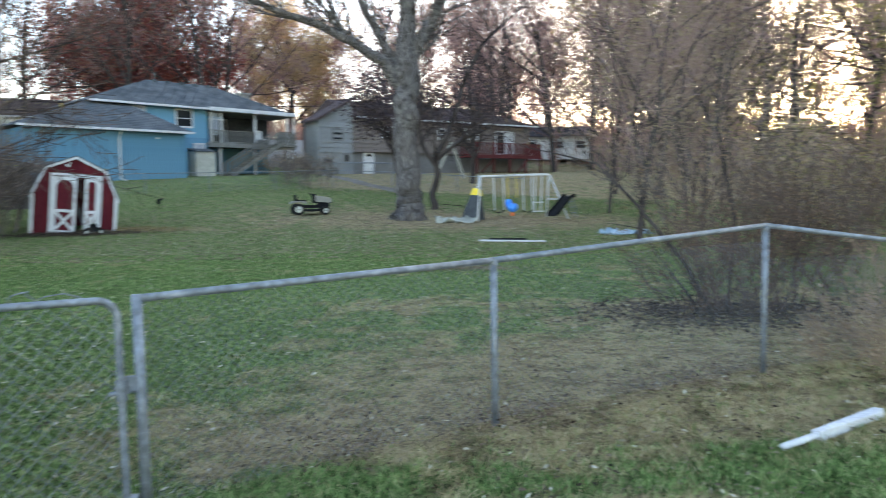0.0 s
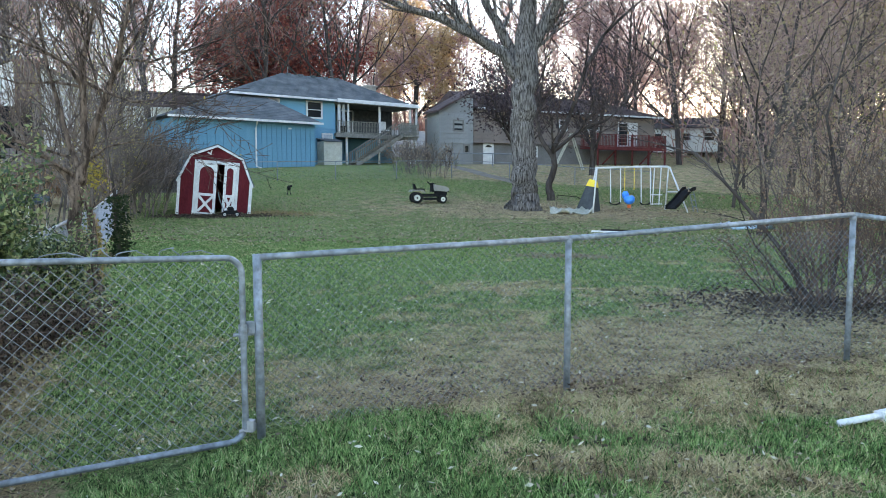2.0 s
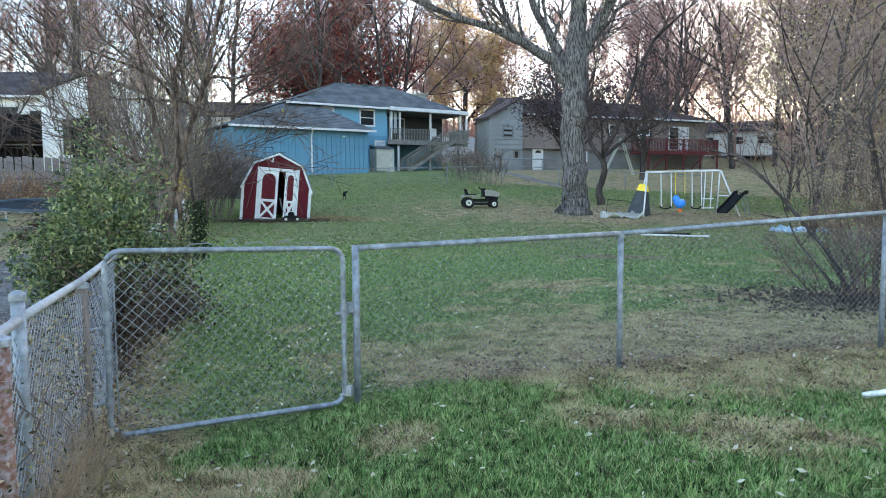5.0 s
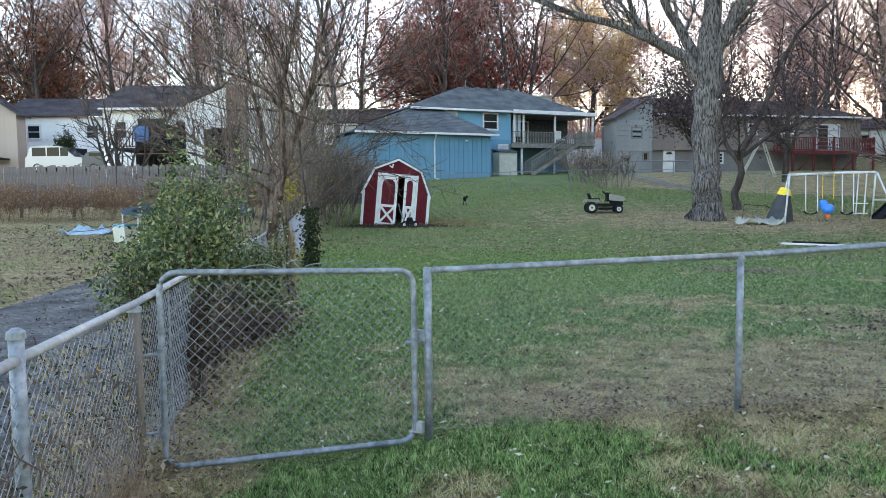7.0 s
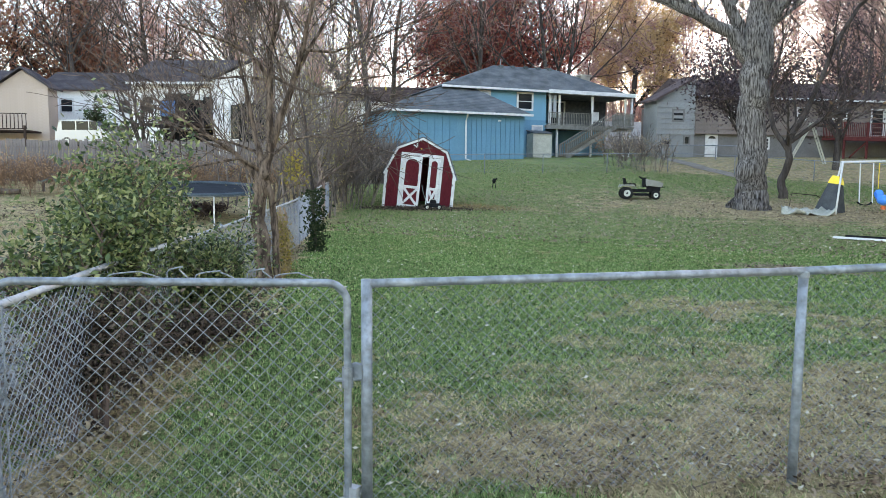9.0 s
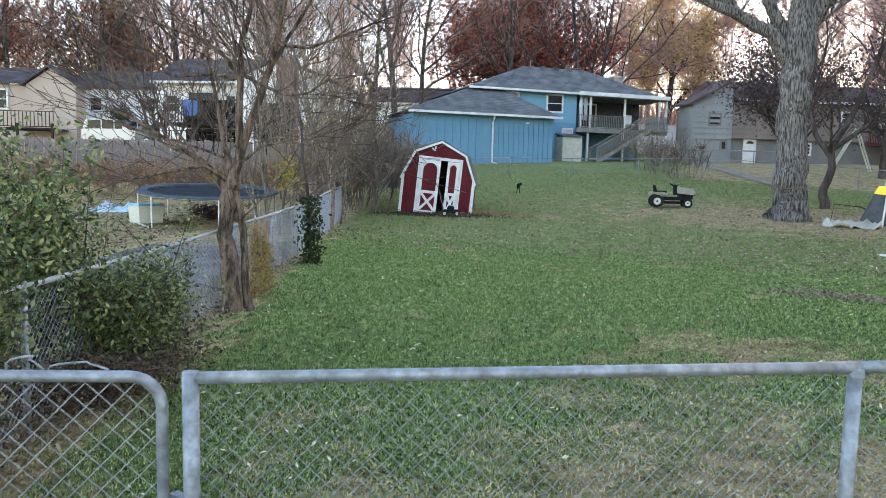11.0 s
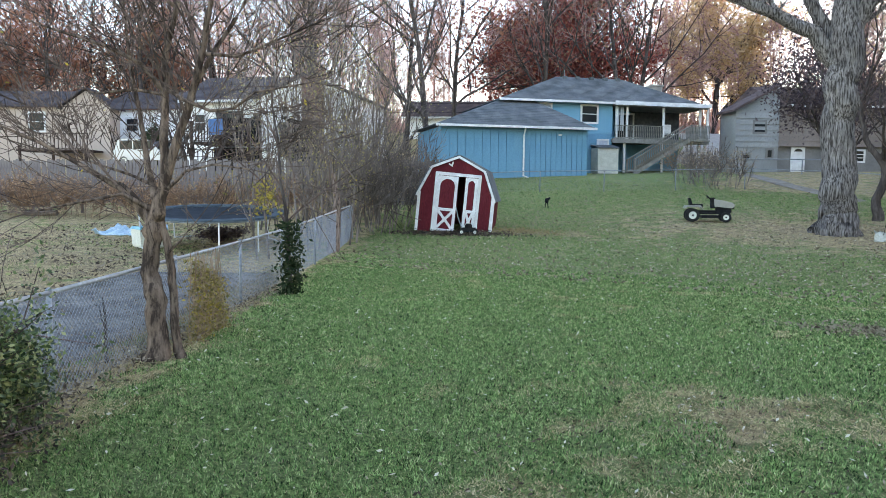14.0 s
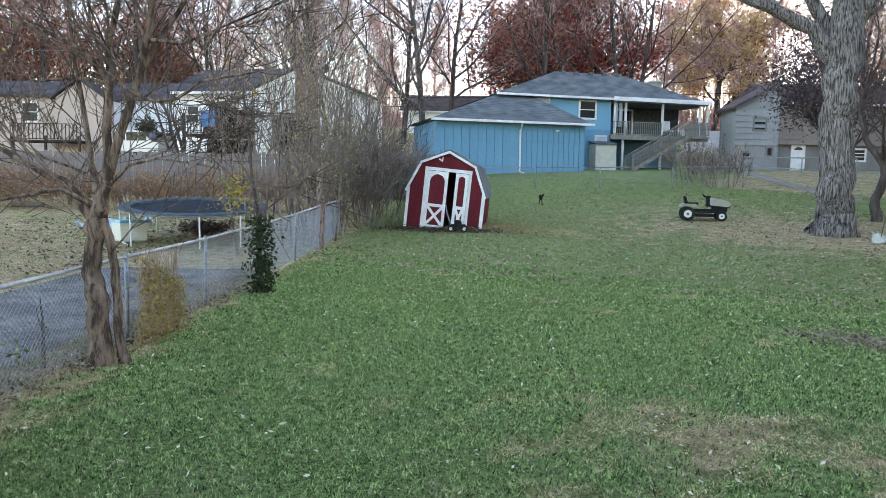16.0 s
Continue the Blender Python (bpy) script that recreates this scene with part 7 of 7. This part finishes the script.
def car(name, x, y, rz, paint, label, suv=True):
    t = thing(name, (x, y, gz(x, y)), label, "car", rz)
    L, W, H = (4.6, 1.8, 1.75) if suv else (4.4, 1.75, 1.4)
    b = [(-L / 2, 0.35), (L / 2 - 0.1, 0.35), (L / 2, 0.55), (L / 2 - 0.05, 0.82), (L / 2 - 0.35, 0.92), (L / 2 - 1.35, 1.02), (-L / 2 + 0.05, 1.05)]
    part("body", S().prism([(a, -W / 2, c) for a, c in b], (0, W, 0)), paint, t)
    k = [(-L / 2 + 0.08, 1.03), (L / 2 - 1.3, 1.0), (L / 2 - 2.1, H - 0.06), (L / 2 - 2.4, H), (-L / 2 + 0.6, H), (-L / 2 + 0.25, H - 0.1)]
    part("cabin", S().prism([(a, -W / 2 + 0.1, c) for a, c in k], (0, W - 0.2, 0)), paint, t)
    for s in (-1, 1):
        yy = s * (W / 2 - 0.095)
        for x0, x1 in ((-L / 2 + 0.45, -0.95), (-0.85, -0.05), (0.03, 0.55)):
            part("side_window", S().box(((x0 + x1) / 2, yy, (1.05 + H) / 2 - 0.03), (x1 - x0, 0.02, H - 1.18)), M_GLASS, t)
        for wx in (-L / 2 + 0.8, L / 2 - 0.85):
            wheel(t, wx, s * (W / 2 - 0.1), 0.33, 0.33, 0.2)
        part("headlight", S().box((L / 2 - 0.04, s * 0.65, 0.72), (0.06, 0.3, 0.14)), M_GLASS, t)
    part("windscreen", S().prism([(L / 2 - 1.38, -W / 2 + 0.2, 1.04), (L / 2 - 2.1, -W / 2 + 0.2, H - 0.1), (L / 2 - 2.08, -W / 2 + 0.2, H - 0.05), (L / 2 - 1.32, -W / 2 + 0.2, 1.05)], (0, W - 0.4, 0)), M_GLASS, t)
    return t


M_CARDARK, _n, _l, _b = node_mat("dark_car_paint", 0.3)
_b.inputs["Base Color"].default_value = (0.05, 0.055, 0.065, 1)
car("suv", -41.0, 35.8, 0.39, M_CARWHITE, "white sport utility vehicle parked behind the board fence")
car("car", -37.4, 37.0, 0.39, M_CARDARK, "dark grey car parked behind the board fence", False)
car("truck", -46.5, 41.5, 1.0, M_CARWHITE, "white vehicle parked by the far house")
hp = thing("basketball_hoop", (-39.5, 38.5, gz(-39.5, 38.5)), "basketball hoop with a black-framed white board", "basketball hoop", 0.39)
part("pole", S().tube([(0, 0, 0), (0, 0, 3.2)], 0.06, 8), M_BLACKPL, hp)
part("backboard", S().box((0, -0.1, 3.1), (1.2, 0.05, 0.8)), M_WHITE, hp)
part("board_frame", S().box((0, -0.13, 3.5), (1.3, 0.05, 0.08)).box((0, -0.13, 2.7), (1.3, 0.05, 0.08)).box((-0.62, -0.13, 3.1), (0.08, 0.05, 0.8)).box((0.62, -0.13, 3.1), (0.08, 0.05, 0.8)), M_BLACKPL, hp)

# back-yard wire fence on slim posts, and the neighbour's rail fence
BACK = [(-17.5, 37.2), (-14.3, 39.6), (-11.4, 41.3), (-8.2, 43.3), (-5.1, 45.2), (-1.5, 45.6), (2.5, 45.2), (7.0, 45.0)]
for a, b in zip(BACK, BACK[1:]):
    fence_post(*b, gz(*b) + 1.1, 0.025)
    fence_panel(a, b, gz(*a) + 1.1, gz(*b) + 1.1, True, 0.12, 0.002)
RAILS = [(-9.3, 57.6), (-6.4, 56.2), (-3.4, 55.6), (-0.4, 55.6)]
for a, b in zip(RAILS, RAILS[1:]):
    r = thing("rail_fence", (0, 0, 0), "pale metal rail on short posts", "fence", group="pale rail fence")
    part("rail", S().tube([(*a, gz(*a) + 0.95), (*b, gz(*b) + 0.95)], 0.04, 8), M_GALV, r)
    part("post", S().tube([(*b, gz(*b) - 0.05), (*b, gz(*b) + 0.97)], 0.035, 8), M_GALV, r)
cl = thing("ladder", (1.2, 53.0, gz(1.2, 53)), "pale folding ladder leaning behind the oak", "ladder", 0.3)
for s in (-1, 1):
    part("stile", S().tube([(0, s * 0.2, 0), (1.3, s * 0.2, 2.6)], 0.05, 6), M_CREAM, cl)
    part("prop", S().tube([(2.2, s * 0.2, 0), (1.3, s * 0.2, 2.6)], 0.05, 6), M_CREAM, cl)
hy = thing("yard_stake", (-11.9, 35.0, gz(-11.9, 35)), "small dark metal ornament standing on the slope", "garden ornament")
part("body", S().ball((0, 0, 0.34), 0.10, 8, 6, 1.3).ball((0.12, 0, 0.44), 0.06, 8, 6, 1.0), M_BLACKPL, hy)
part("leg", S().tube([(-0.08, 0, 0), (-0.04, 0, 0.3)], 0.02, 6), M_BLACKPL, hy)
part("leg", S().tube([(0.08, 0, 0), (0.04, 0, 0.3)], 0.02, 6), M_BLACKPL, hy)

# overhead cables
for i, (a, b) in enumerate((((-60, 62, 11.5), (40, 74, 11.0)), ((-60, 62, 10.6), (40, 74, 10.2)))):
    cbl = thing("overhead_cable", (0, 0, 0), "thin black overhead cable", "cable", group="overhead cables")
    p = [Vector(a).lerp(Vector(b), k / 24) - Vector((0, 0, 1.6 * (1 - (k / 12 - 1) ** 2))) for k in range(25)]
    part("wire", S().tube(p, 0.02, 4), M_BLACKPL, cbl)
for px, py in ((-60, 62), (40, 74)):
    pl = thing("utility_pole", (px, py, gz(px, py)), "tall brown wooden utility pole", "pole")
    part("mast", S().tube([(0, 0, 0), (0, 0, 9.0)], [0.16, 0.12], 10), M_WOODPOST, pl)
    part("cross_arm", S().box((0, 0, 7.2 - 0.6), (0.12, 1.8, 0.12)), M_WOODPOST, pl)


# ---------------------------------------------------------------- grass blades and fallen leaves
HGT = np.array([[gz(x, y) for x in GX] for y in GY])


def heights(x, y):
    """Height of the ground mesh at many places."""
    gx, gy = np.array(GX, float), np.array(GY, float)
    i = np.clip(np.searchsorted(gx, x) - 1, 0, len(gx) - 2)
    j = np.clip(np.searchsorted(gy, y) - 1, 0, len(gy) - 2)
    u, v = (x - gx[i]) / (gx[i + 1] - gx[i]), (y - gy[j]) / (gy[j + 1] - gy[j])
    return HGT[j, i] * (1 - u) * (1 - v) + HGT[j, i + 1] * u * (1 - v) + HGT[j + 1, i] * (1 - u) * v + HGT[j + 1, i + 1] * u * v


WRN = np.array([[worn(x, y) for x in GX] for y in GY])


def wornness(x, y):
    i = np.clip(np.searchsorted(np.array(GX, float), x), 0, len(GX) - 1)
    j = np.clip(np.searchsorted(np.array(GY, float), y), 0, len(GY) - 1)
    return WRN[j, i]


def blades(name, x, y, h, w, lean, mat, label, seed):
    r = np.random.default_rng(seed)
    n = len(x)
    z = heights(x, y) - 0.004
    a = r.uniform(0, 2 * np.pi, n)
    d = np.stack([np.cos(a), np.sin(a), np.zeros(n)], 1)
    b = r.uniform(0, 2 * np.pi, n)
    ln = np.stack([np.cos(b), np.sin(b), np.zeros(n)], 1) * (h * lean * r.uniform(0.2, 1.2, n))[:, None]
    p = np.stack([x, y, z], 1)
    tip = p + ln + np.stack([np.zeros(n), np.zeros(n), h], 1)
    v = np.stack([p - d * w[:, None], p + d * w[:, None], tip], 1).reshape(-1, 3)
    me = bpy.data.meshes.new(name)
    me.from_pydata(v.tolist(), [], np.arange(3 * n).reshape(-1, 3).tolist())
    me.materials.append(mat)
    me.update()
    return tagged(new(name, me), label, "grass", kind="stuff")


def value_noise(x, y, scale, seed):
    """Smooth random values from 0 to 1 over the plan."""
    r = np.random.default_rng(seed)
    g = r.random((256, 256))
    u, v = x * scale + 1000, y * scale + 1000
    i, j = np.floor(u).astype(int), np.floor(v).astype(int)
    a, b = u - i, v - j
    a, b = a * a * (3 - 2 * a), b * b * (3 - 2 * b)
    i, j, i1, j1 = i % 256, j % 256, (i + 1) % 256, (j + 1) % 256
    return g[j, i] * (1 - a) * (1 - b) + g[j, i1] * a * (1 - b) + g[j1, i] * (1 - a) * b + g[j1, i1] * a * b


def lawn():
    r = np.random.default_rng(11)
    n = 860000
    y = -1.2 + 21.0 * r.random(n) ** 1.2
    x = r.uniform(-1, 1, n) * (3.0 + 0.42 * y) - 0.2 * y + 1.2
    side_d = (y - 3.2) * 0.505 + (x + 1.9) * 0.863
    patch = value_noise(x, y, 0.9, 1) - 0.5
    near = np.where(y - (4.31 + (x + 0.56) * 0.5) < 0, 0.6, 0.25)
    tuft = value_noise(x, y, 8.0, 2) * near + value_noise(x, y, 34.0, 3) * (1 - near)
    wv = wornness(x, y) + 0.5 * patch + 0.7 * (value_noise(x, y, 3.0, 4) - 0.5)
    line = y - (4.31 + (x + 0.56) * 0.5)              # behind or before the front fence
    ok = (side_d > 0.02)
    green = ok & ((wv < 0.42) | (r.random(n) < 0.10)) & (tuft > 0.22)
    dry = ok & ((wv >= 0.30) | (r.random(n) < 0.12))
    far = 1 + np.maximum(y - 5, 0) * 0.10
    h = np.where(line < 0, r.uniform(0.03, 0.075, n), r.uniform(0.018, 0.042, n)) * (0.35 + 1.3 * tuft)
    trod = (x + 1.2) * 0.588 - (y - 3.85) * 0.809            # short in the gateway
    h *= np.where((np.abs(trod) < 0.22) & (x < -0.4), 0.4, 1.0)
    w = r.uniform(0.0024, 0.0048, n) * far
    blades("grass", x[green], y[green], h[green], w[green], 0.8, M_GRASS, "short green autumn grass", 1)
    blades("dry_grass", x[dry], y[dry], h[dry] * 0.7, w[dry] * 0.9, 2.0, M_DRYLAWN, "flattened dry tan grass", 2)


lawn()


def far_lawn():
    """Tufts on the lawn further off, larger and fewer."""
    r = np.random.default_rng(21)
    n = 170000
    y = 15 + 30 * r.random(n) ** 1.2
    x = r.uniform(-1, 1, n) * (4 + 0.45 * y) - 0.25 * y + 2
    ok = ((y - 3.2) * 0.505 + (x + 1.9) * 0.863 > 0.1) 
    x, y = x[ok], y[ok]
    k = y / 15
    wv = wornness(x, y) + 0.6 * (value_noise(x, y, 0.8, 51) - 0.5)
    d = r.random(len(x)) < wv * 1.1
    blades("distant_dry_grass", x[d], y[d], r.uniform(0.015, 0.035, d.sum()), r.uniform(0.005, 0.012, d.sum()) * k[d], 1.6, M_LITTER, "dry grass and leaf bits under the oak", 18)
    x, y, k = x[~d], y[~d], k[~d]
    blades("distant_grass", x, y, r.uniform(0.02, 0.05, len(x)) * (0.7 + 0.3 * k), r.uniform(0.004, 0.009, len(x)) * k, 1.0, M_GRASSFAR, "mown green grass further up the lawn", 8)


far_lawn()


def next_yard():
    """Thin rough grass in the yard beyond the drive."""
    r = np.random.default_rng(27)
    n = 90000
    t = r.uniform(3.9, 26, n)
    k = r.uniform(-1, 27, n)
    x, y = S0.x + SIDE.x * k + N_SIDE.x * t, S0.y + SIDE.y * k + N_SIDE.y * t
    patch = value_noise(x, y, 0.5, 41) + 0.5 * (value_noise(x, y, 2.2, 42) - 0.5)
    ok = (patch > 0.25) & (-0.427 * (x + 14.2) + 0.904 * (y - 30.9) < -0.4)
    x, y, patch = x[ok], y[ok], patch[ok]
    d = patch > 0.68
    h, w = r.uniform(0.02, 0.09, len(x)), r.uniform(0.006, 0.014, len(x))
    blades("rough_grass", x[d], y[d], h[d], w[d], 1.2, M_GRASSFAR, "rough green grass in the next yard", 9)
    blades("straw_grass", x[~d], y[~d], h[~d] * 0.8, w[~d], 1.8, M_STRAW, "dry flattened grass in the next yard", 10)


next_yard()


def next_yard_leaves():
    r = np.random.default_rng(28)
    n = 15000
    t, k = r.uniform(3.8, 24, n), r.uniform(-1, 27, n)
    x, y = S0.x + SIDE.x * k + N_SIDE.x * t, S0.y + SIDE.y * k + N_SIDE.y * t
    ok = (value_noise(x, y, 0.45, 43) + 0.4 * value_noise(x, y, 1.7, 44) > 0.6) & (-0.427 * (x + 14.2) + 0.904 * (y - 30.9) < -0.4)
    c = np.stack([x[ok], y[ok], heights(x[ok], y[ok]) + r.uniform(0.02, 0.06, ok.sum())], 1)
    h = len(c) // 2
    for nm, q, m, lab in (("yard_leaves", c[:h], M_LITTER, "brown leaves over the neighbouring yard"), ("yard_leaf_bits", c[h:], M_DARKLITTER, "dark leaf bits over the neighbouring yard")):
        tagged(new(nm, quads_mesh(nm, q, 0.055, r, m, 0.5, 1.4, 0.6, 0.42)), lab, "leaves", kind="stuff")


next_yard_leaves()


def litter(name, n, box, size, mat, label, seed, need=None):
    r = np.random.default_rng(seed)
    x, y = r.uniform(box[0], box[1], n), box[2] + (box[3] - box[2]) * r.random(n) ** 1.3
    keep = (y - 3.2) * 0.505 + (x + 1.9) * 0.863 > -0.3
    if need is not None:
        keep &= r.random(n) < np.clip(wornness(x, y) * need, 0, 1)
    x, y = x[keep], y[keep]
    c = np.stack([x, y, heights(x, y) + r.uniform(0.025, 0.055, len(x))], 1)
    return tagged(new(name, quads_mesh(name, c, size, r, mat, 0.4, 1.3, 0.6, 0.42)), label, "leaves", kind="stuff")


litter("pale_leaves", 6500, (-10, 9, 2, 27), 0.022, M_PALELEAF, "pale fallen leaves scattered over the lawn", 3)
r = np.random.default_rng(14)
c = r.normal(0, 1, (1700, 2)) * (0.55, 0.26) + (1.5, 15.25)
c = np.stack([c[:, 0], c[:, 1], heights(c[:, 0], c[:, 1]) + r.uniform(0.01, 0.05, 1700)], 1)
tagged(new("leaf_pile", quads_mesh("leaf_pile", c, 0.026, r, M_LITTER, 0.5, 1.4, 0.5, 0.45)), "patch of dark fallen leaves on the lawn", "leaves", kind="stuff")
litter("brown_leaves", 22000, (-3, 9, 3, 13), 0.018, M_LITTER, "brown fallen leaves on the worn ground", 4, 0.9)
litter("tree_leaves", 12000, (-12, 10, 18, 48), 0.05, M_LITTER, "fallen leaves below the oak", 5)
r = np.random.default_rng(45)
c = r.normal(0, 1, (7000, 2)) * (5.5, 5.0) + (1.0, 31.0)
c = c[(c[:, 0] > -11) & (c[:, 1] > 19)]
c = np.stack([c[:, 0], c[:, 1], heights(c[:, 0], c[:, 1]) + r.uniform(0.02, 0.05, len(c))], 1)
tagged(new("dark_tree_leaves", quads_mesh("dark_tree_leaves", c, 0.034, r, M_LITTER, 0.4, 1.3, 0.6, 0.42)), "brown fallen leaves round the oak", "leaves", kind="stuff")
litter("pale_tree_leaves", 1700, (-10, 9, 20, 40), 0.03, M_PALELEAF, "pale fallen leaves round the oak", 46)
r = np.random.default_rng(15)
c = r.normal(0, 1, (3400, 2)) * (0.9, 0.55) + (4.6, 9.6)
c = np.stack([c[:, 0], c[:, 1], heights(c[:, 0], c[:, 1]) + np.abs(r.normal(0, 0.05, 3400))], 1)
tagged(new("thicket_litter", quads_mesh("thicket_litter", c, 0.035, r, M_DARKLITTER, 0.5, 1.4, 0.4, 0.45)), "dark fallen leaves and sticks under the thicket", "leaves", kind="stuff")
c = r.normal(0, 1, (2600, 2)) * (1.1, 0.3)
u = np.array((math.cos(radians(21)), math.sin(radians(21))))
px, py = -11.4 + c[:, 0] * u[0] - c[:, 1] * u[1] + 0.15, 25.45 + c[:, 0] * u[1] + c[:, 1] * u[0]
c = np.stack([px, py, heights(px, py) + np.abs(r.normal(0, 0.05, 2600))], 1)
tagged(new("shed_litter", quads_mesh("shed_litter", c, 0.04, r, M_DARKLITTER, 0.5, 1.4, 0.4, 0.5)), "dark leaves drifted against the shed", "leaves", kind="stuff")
c = r.normal(0, 1, (900, 2)) * (0.8, 0.5) + (-9.5, 27.3)
c = np.stack([c[:, 0], c[:, 1], heights(c[:, 0], c[:, 1]) + r.uniform(0.01, 0.05, 900)], 1)
tagged(new("orange_leaves", quads_mesh("orange_leaves", c, 0.04, r, M_DRYTAN, 0.5, 1.4, 0.4, 0.5)), "orange-brown fallen leaves beside the shed", "leaves", kind="stuff")
litter("dark_bits", 9000, (-3, 9, 3, 13), 0.02, M_DARKLITTER, "dark crumbled leaves on the worn ground", 44, 0.8)
t = r.random(2600)
t = t[value_noise(t * 9, t * 0, 1.0, 71) > 0.45]
m = len(t)
px = P1[0] + (P3[0] - P1[0]) * t + r.normal(-0.05, 0.16, m)
py = P1[1] + (P3[1] - P1[1]) * t + 0.05 + r.normal(0.12, 0.2, m)
c = np.stack([px, py, heights(px, py) + r.uniform(0.01, 0.05, m)], 1)
tagged(new("front_fence_leaves", quads_mesh("front_fence_leaves", c, 0.019, r, M_REDLITTER, 0.5, 1.4, 0.5, 0.45)), "reddish-brown leaves caught along the front fence", "leaves", kind="stuff")
r = np.random.default_rng(9)
k = r.uniform(-1.5, 13, 5200)
o = r.normal(0.0, 0.16, 5200)
px, py = S0.x + SIDE.x * k + N_SIDE.x * o, S0.y + SIDE.y * k + N_SIDE.y * o
c = np.stack([px, py, heights(px, py) + np.abs(r.normal(0, 0.06, 5200))], 1)
tagged(new("fence_litter", quads_mesh("fence_litter", c, 0.024, r, M_LITTER, 0.5, 1.4, 0.4, 0.5)), "dry leaves heaped along the side fence", "leaves", kind="stuff")
k, o = r.uniform(-2, 16, 9000), 0.25 + 3.6 * r.random(9000) ** 1.6
px, py = S0.x + SIDE.x * k + N_SIDE.x * o, S0.y + SIDE.y * k + N_SIDE.y * o
c = np.stack([px, py, heights(px, py) + r.uniform(0.02, 0.035, 9000)], 1)
for nm, m, q, lab in (("drive_leaves", M_LITTER, c[:5000], "brown leaves scattered on the asphalt drive"), ("drive_dirt", M_DARKLITTER, c[5000:], "dark leaf bits on the asphalt drive")):
    tagged(new(nm, quads_mesh(nm, q, 0.024, r, m, 0.4, 1.3, 0.7, 0.45)), lab, "leaves", kind="stuff")
k, o = r.uniform(-1, 15, 4200), r.normal(0.35, 0.2, 4200)
px, py = S0.x + SIDE.x * k + N_SIDE.x * o, S0.y + SIDE.y * k + N_SIDE.y * o
blades("drive_edge_weeds", px, py, r.uniform(0.05, 0.28, 4200), r.uniform(0.002, 0.005, 4200), 0.8, M_STRAW, "dry weeds along the edge of the drive", 16)
k = r.uniform(-2.0, -0.3, 1500)
o = r.normal(0.0, 0.08, 1500)
px, py = S0.x + SIDE.x * k + N_SIDE.x * o, S0.y + SIDE.y * k + N_SIDE.y * o
blades("fence_straw", px, py, r.uniform(0.1, 0.42, 1500), r.uniform(0.002, 0.004, 1500), 0.7, M_DRYGRASS, "dry straw-coloured grass under the fence", 6)
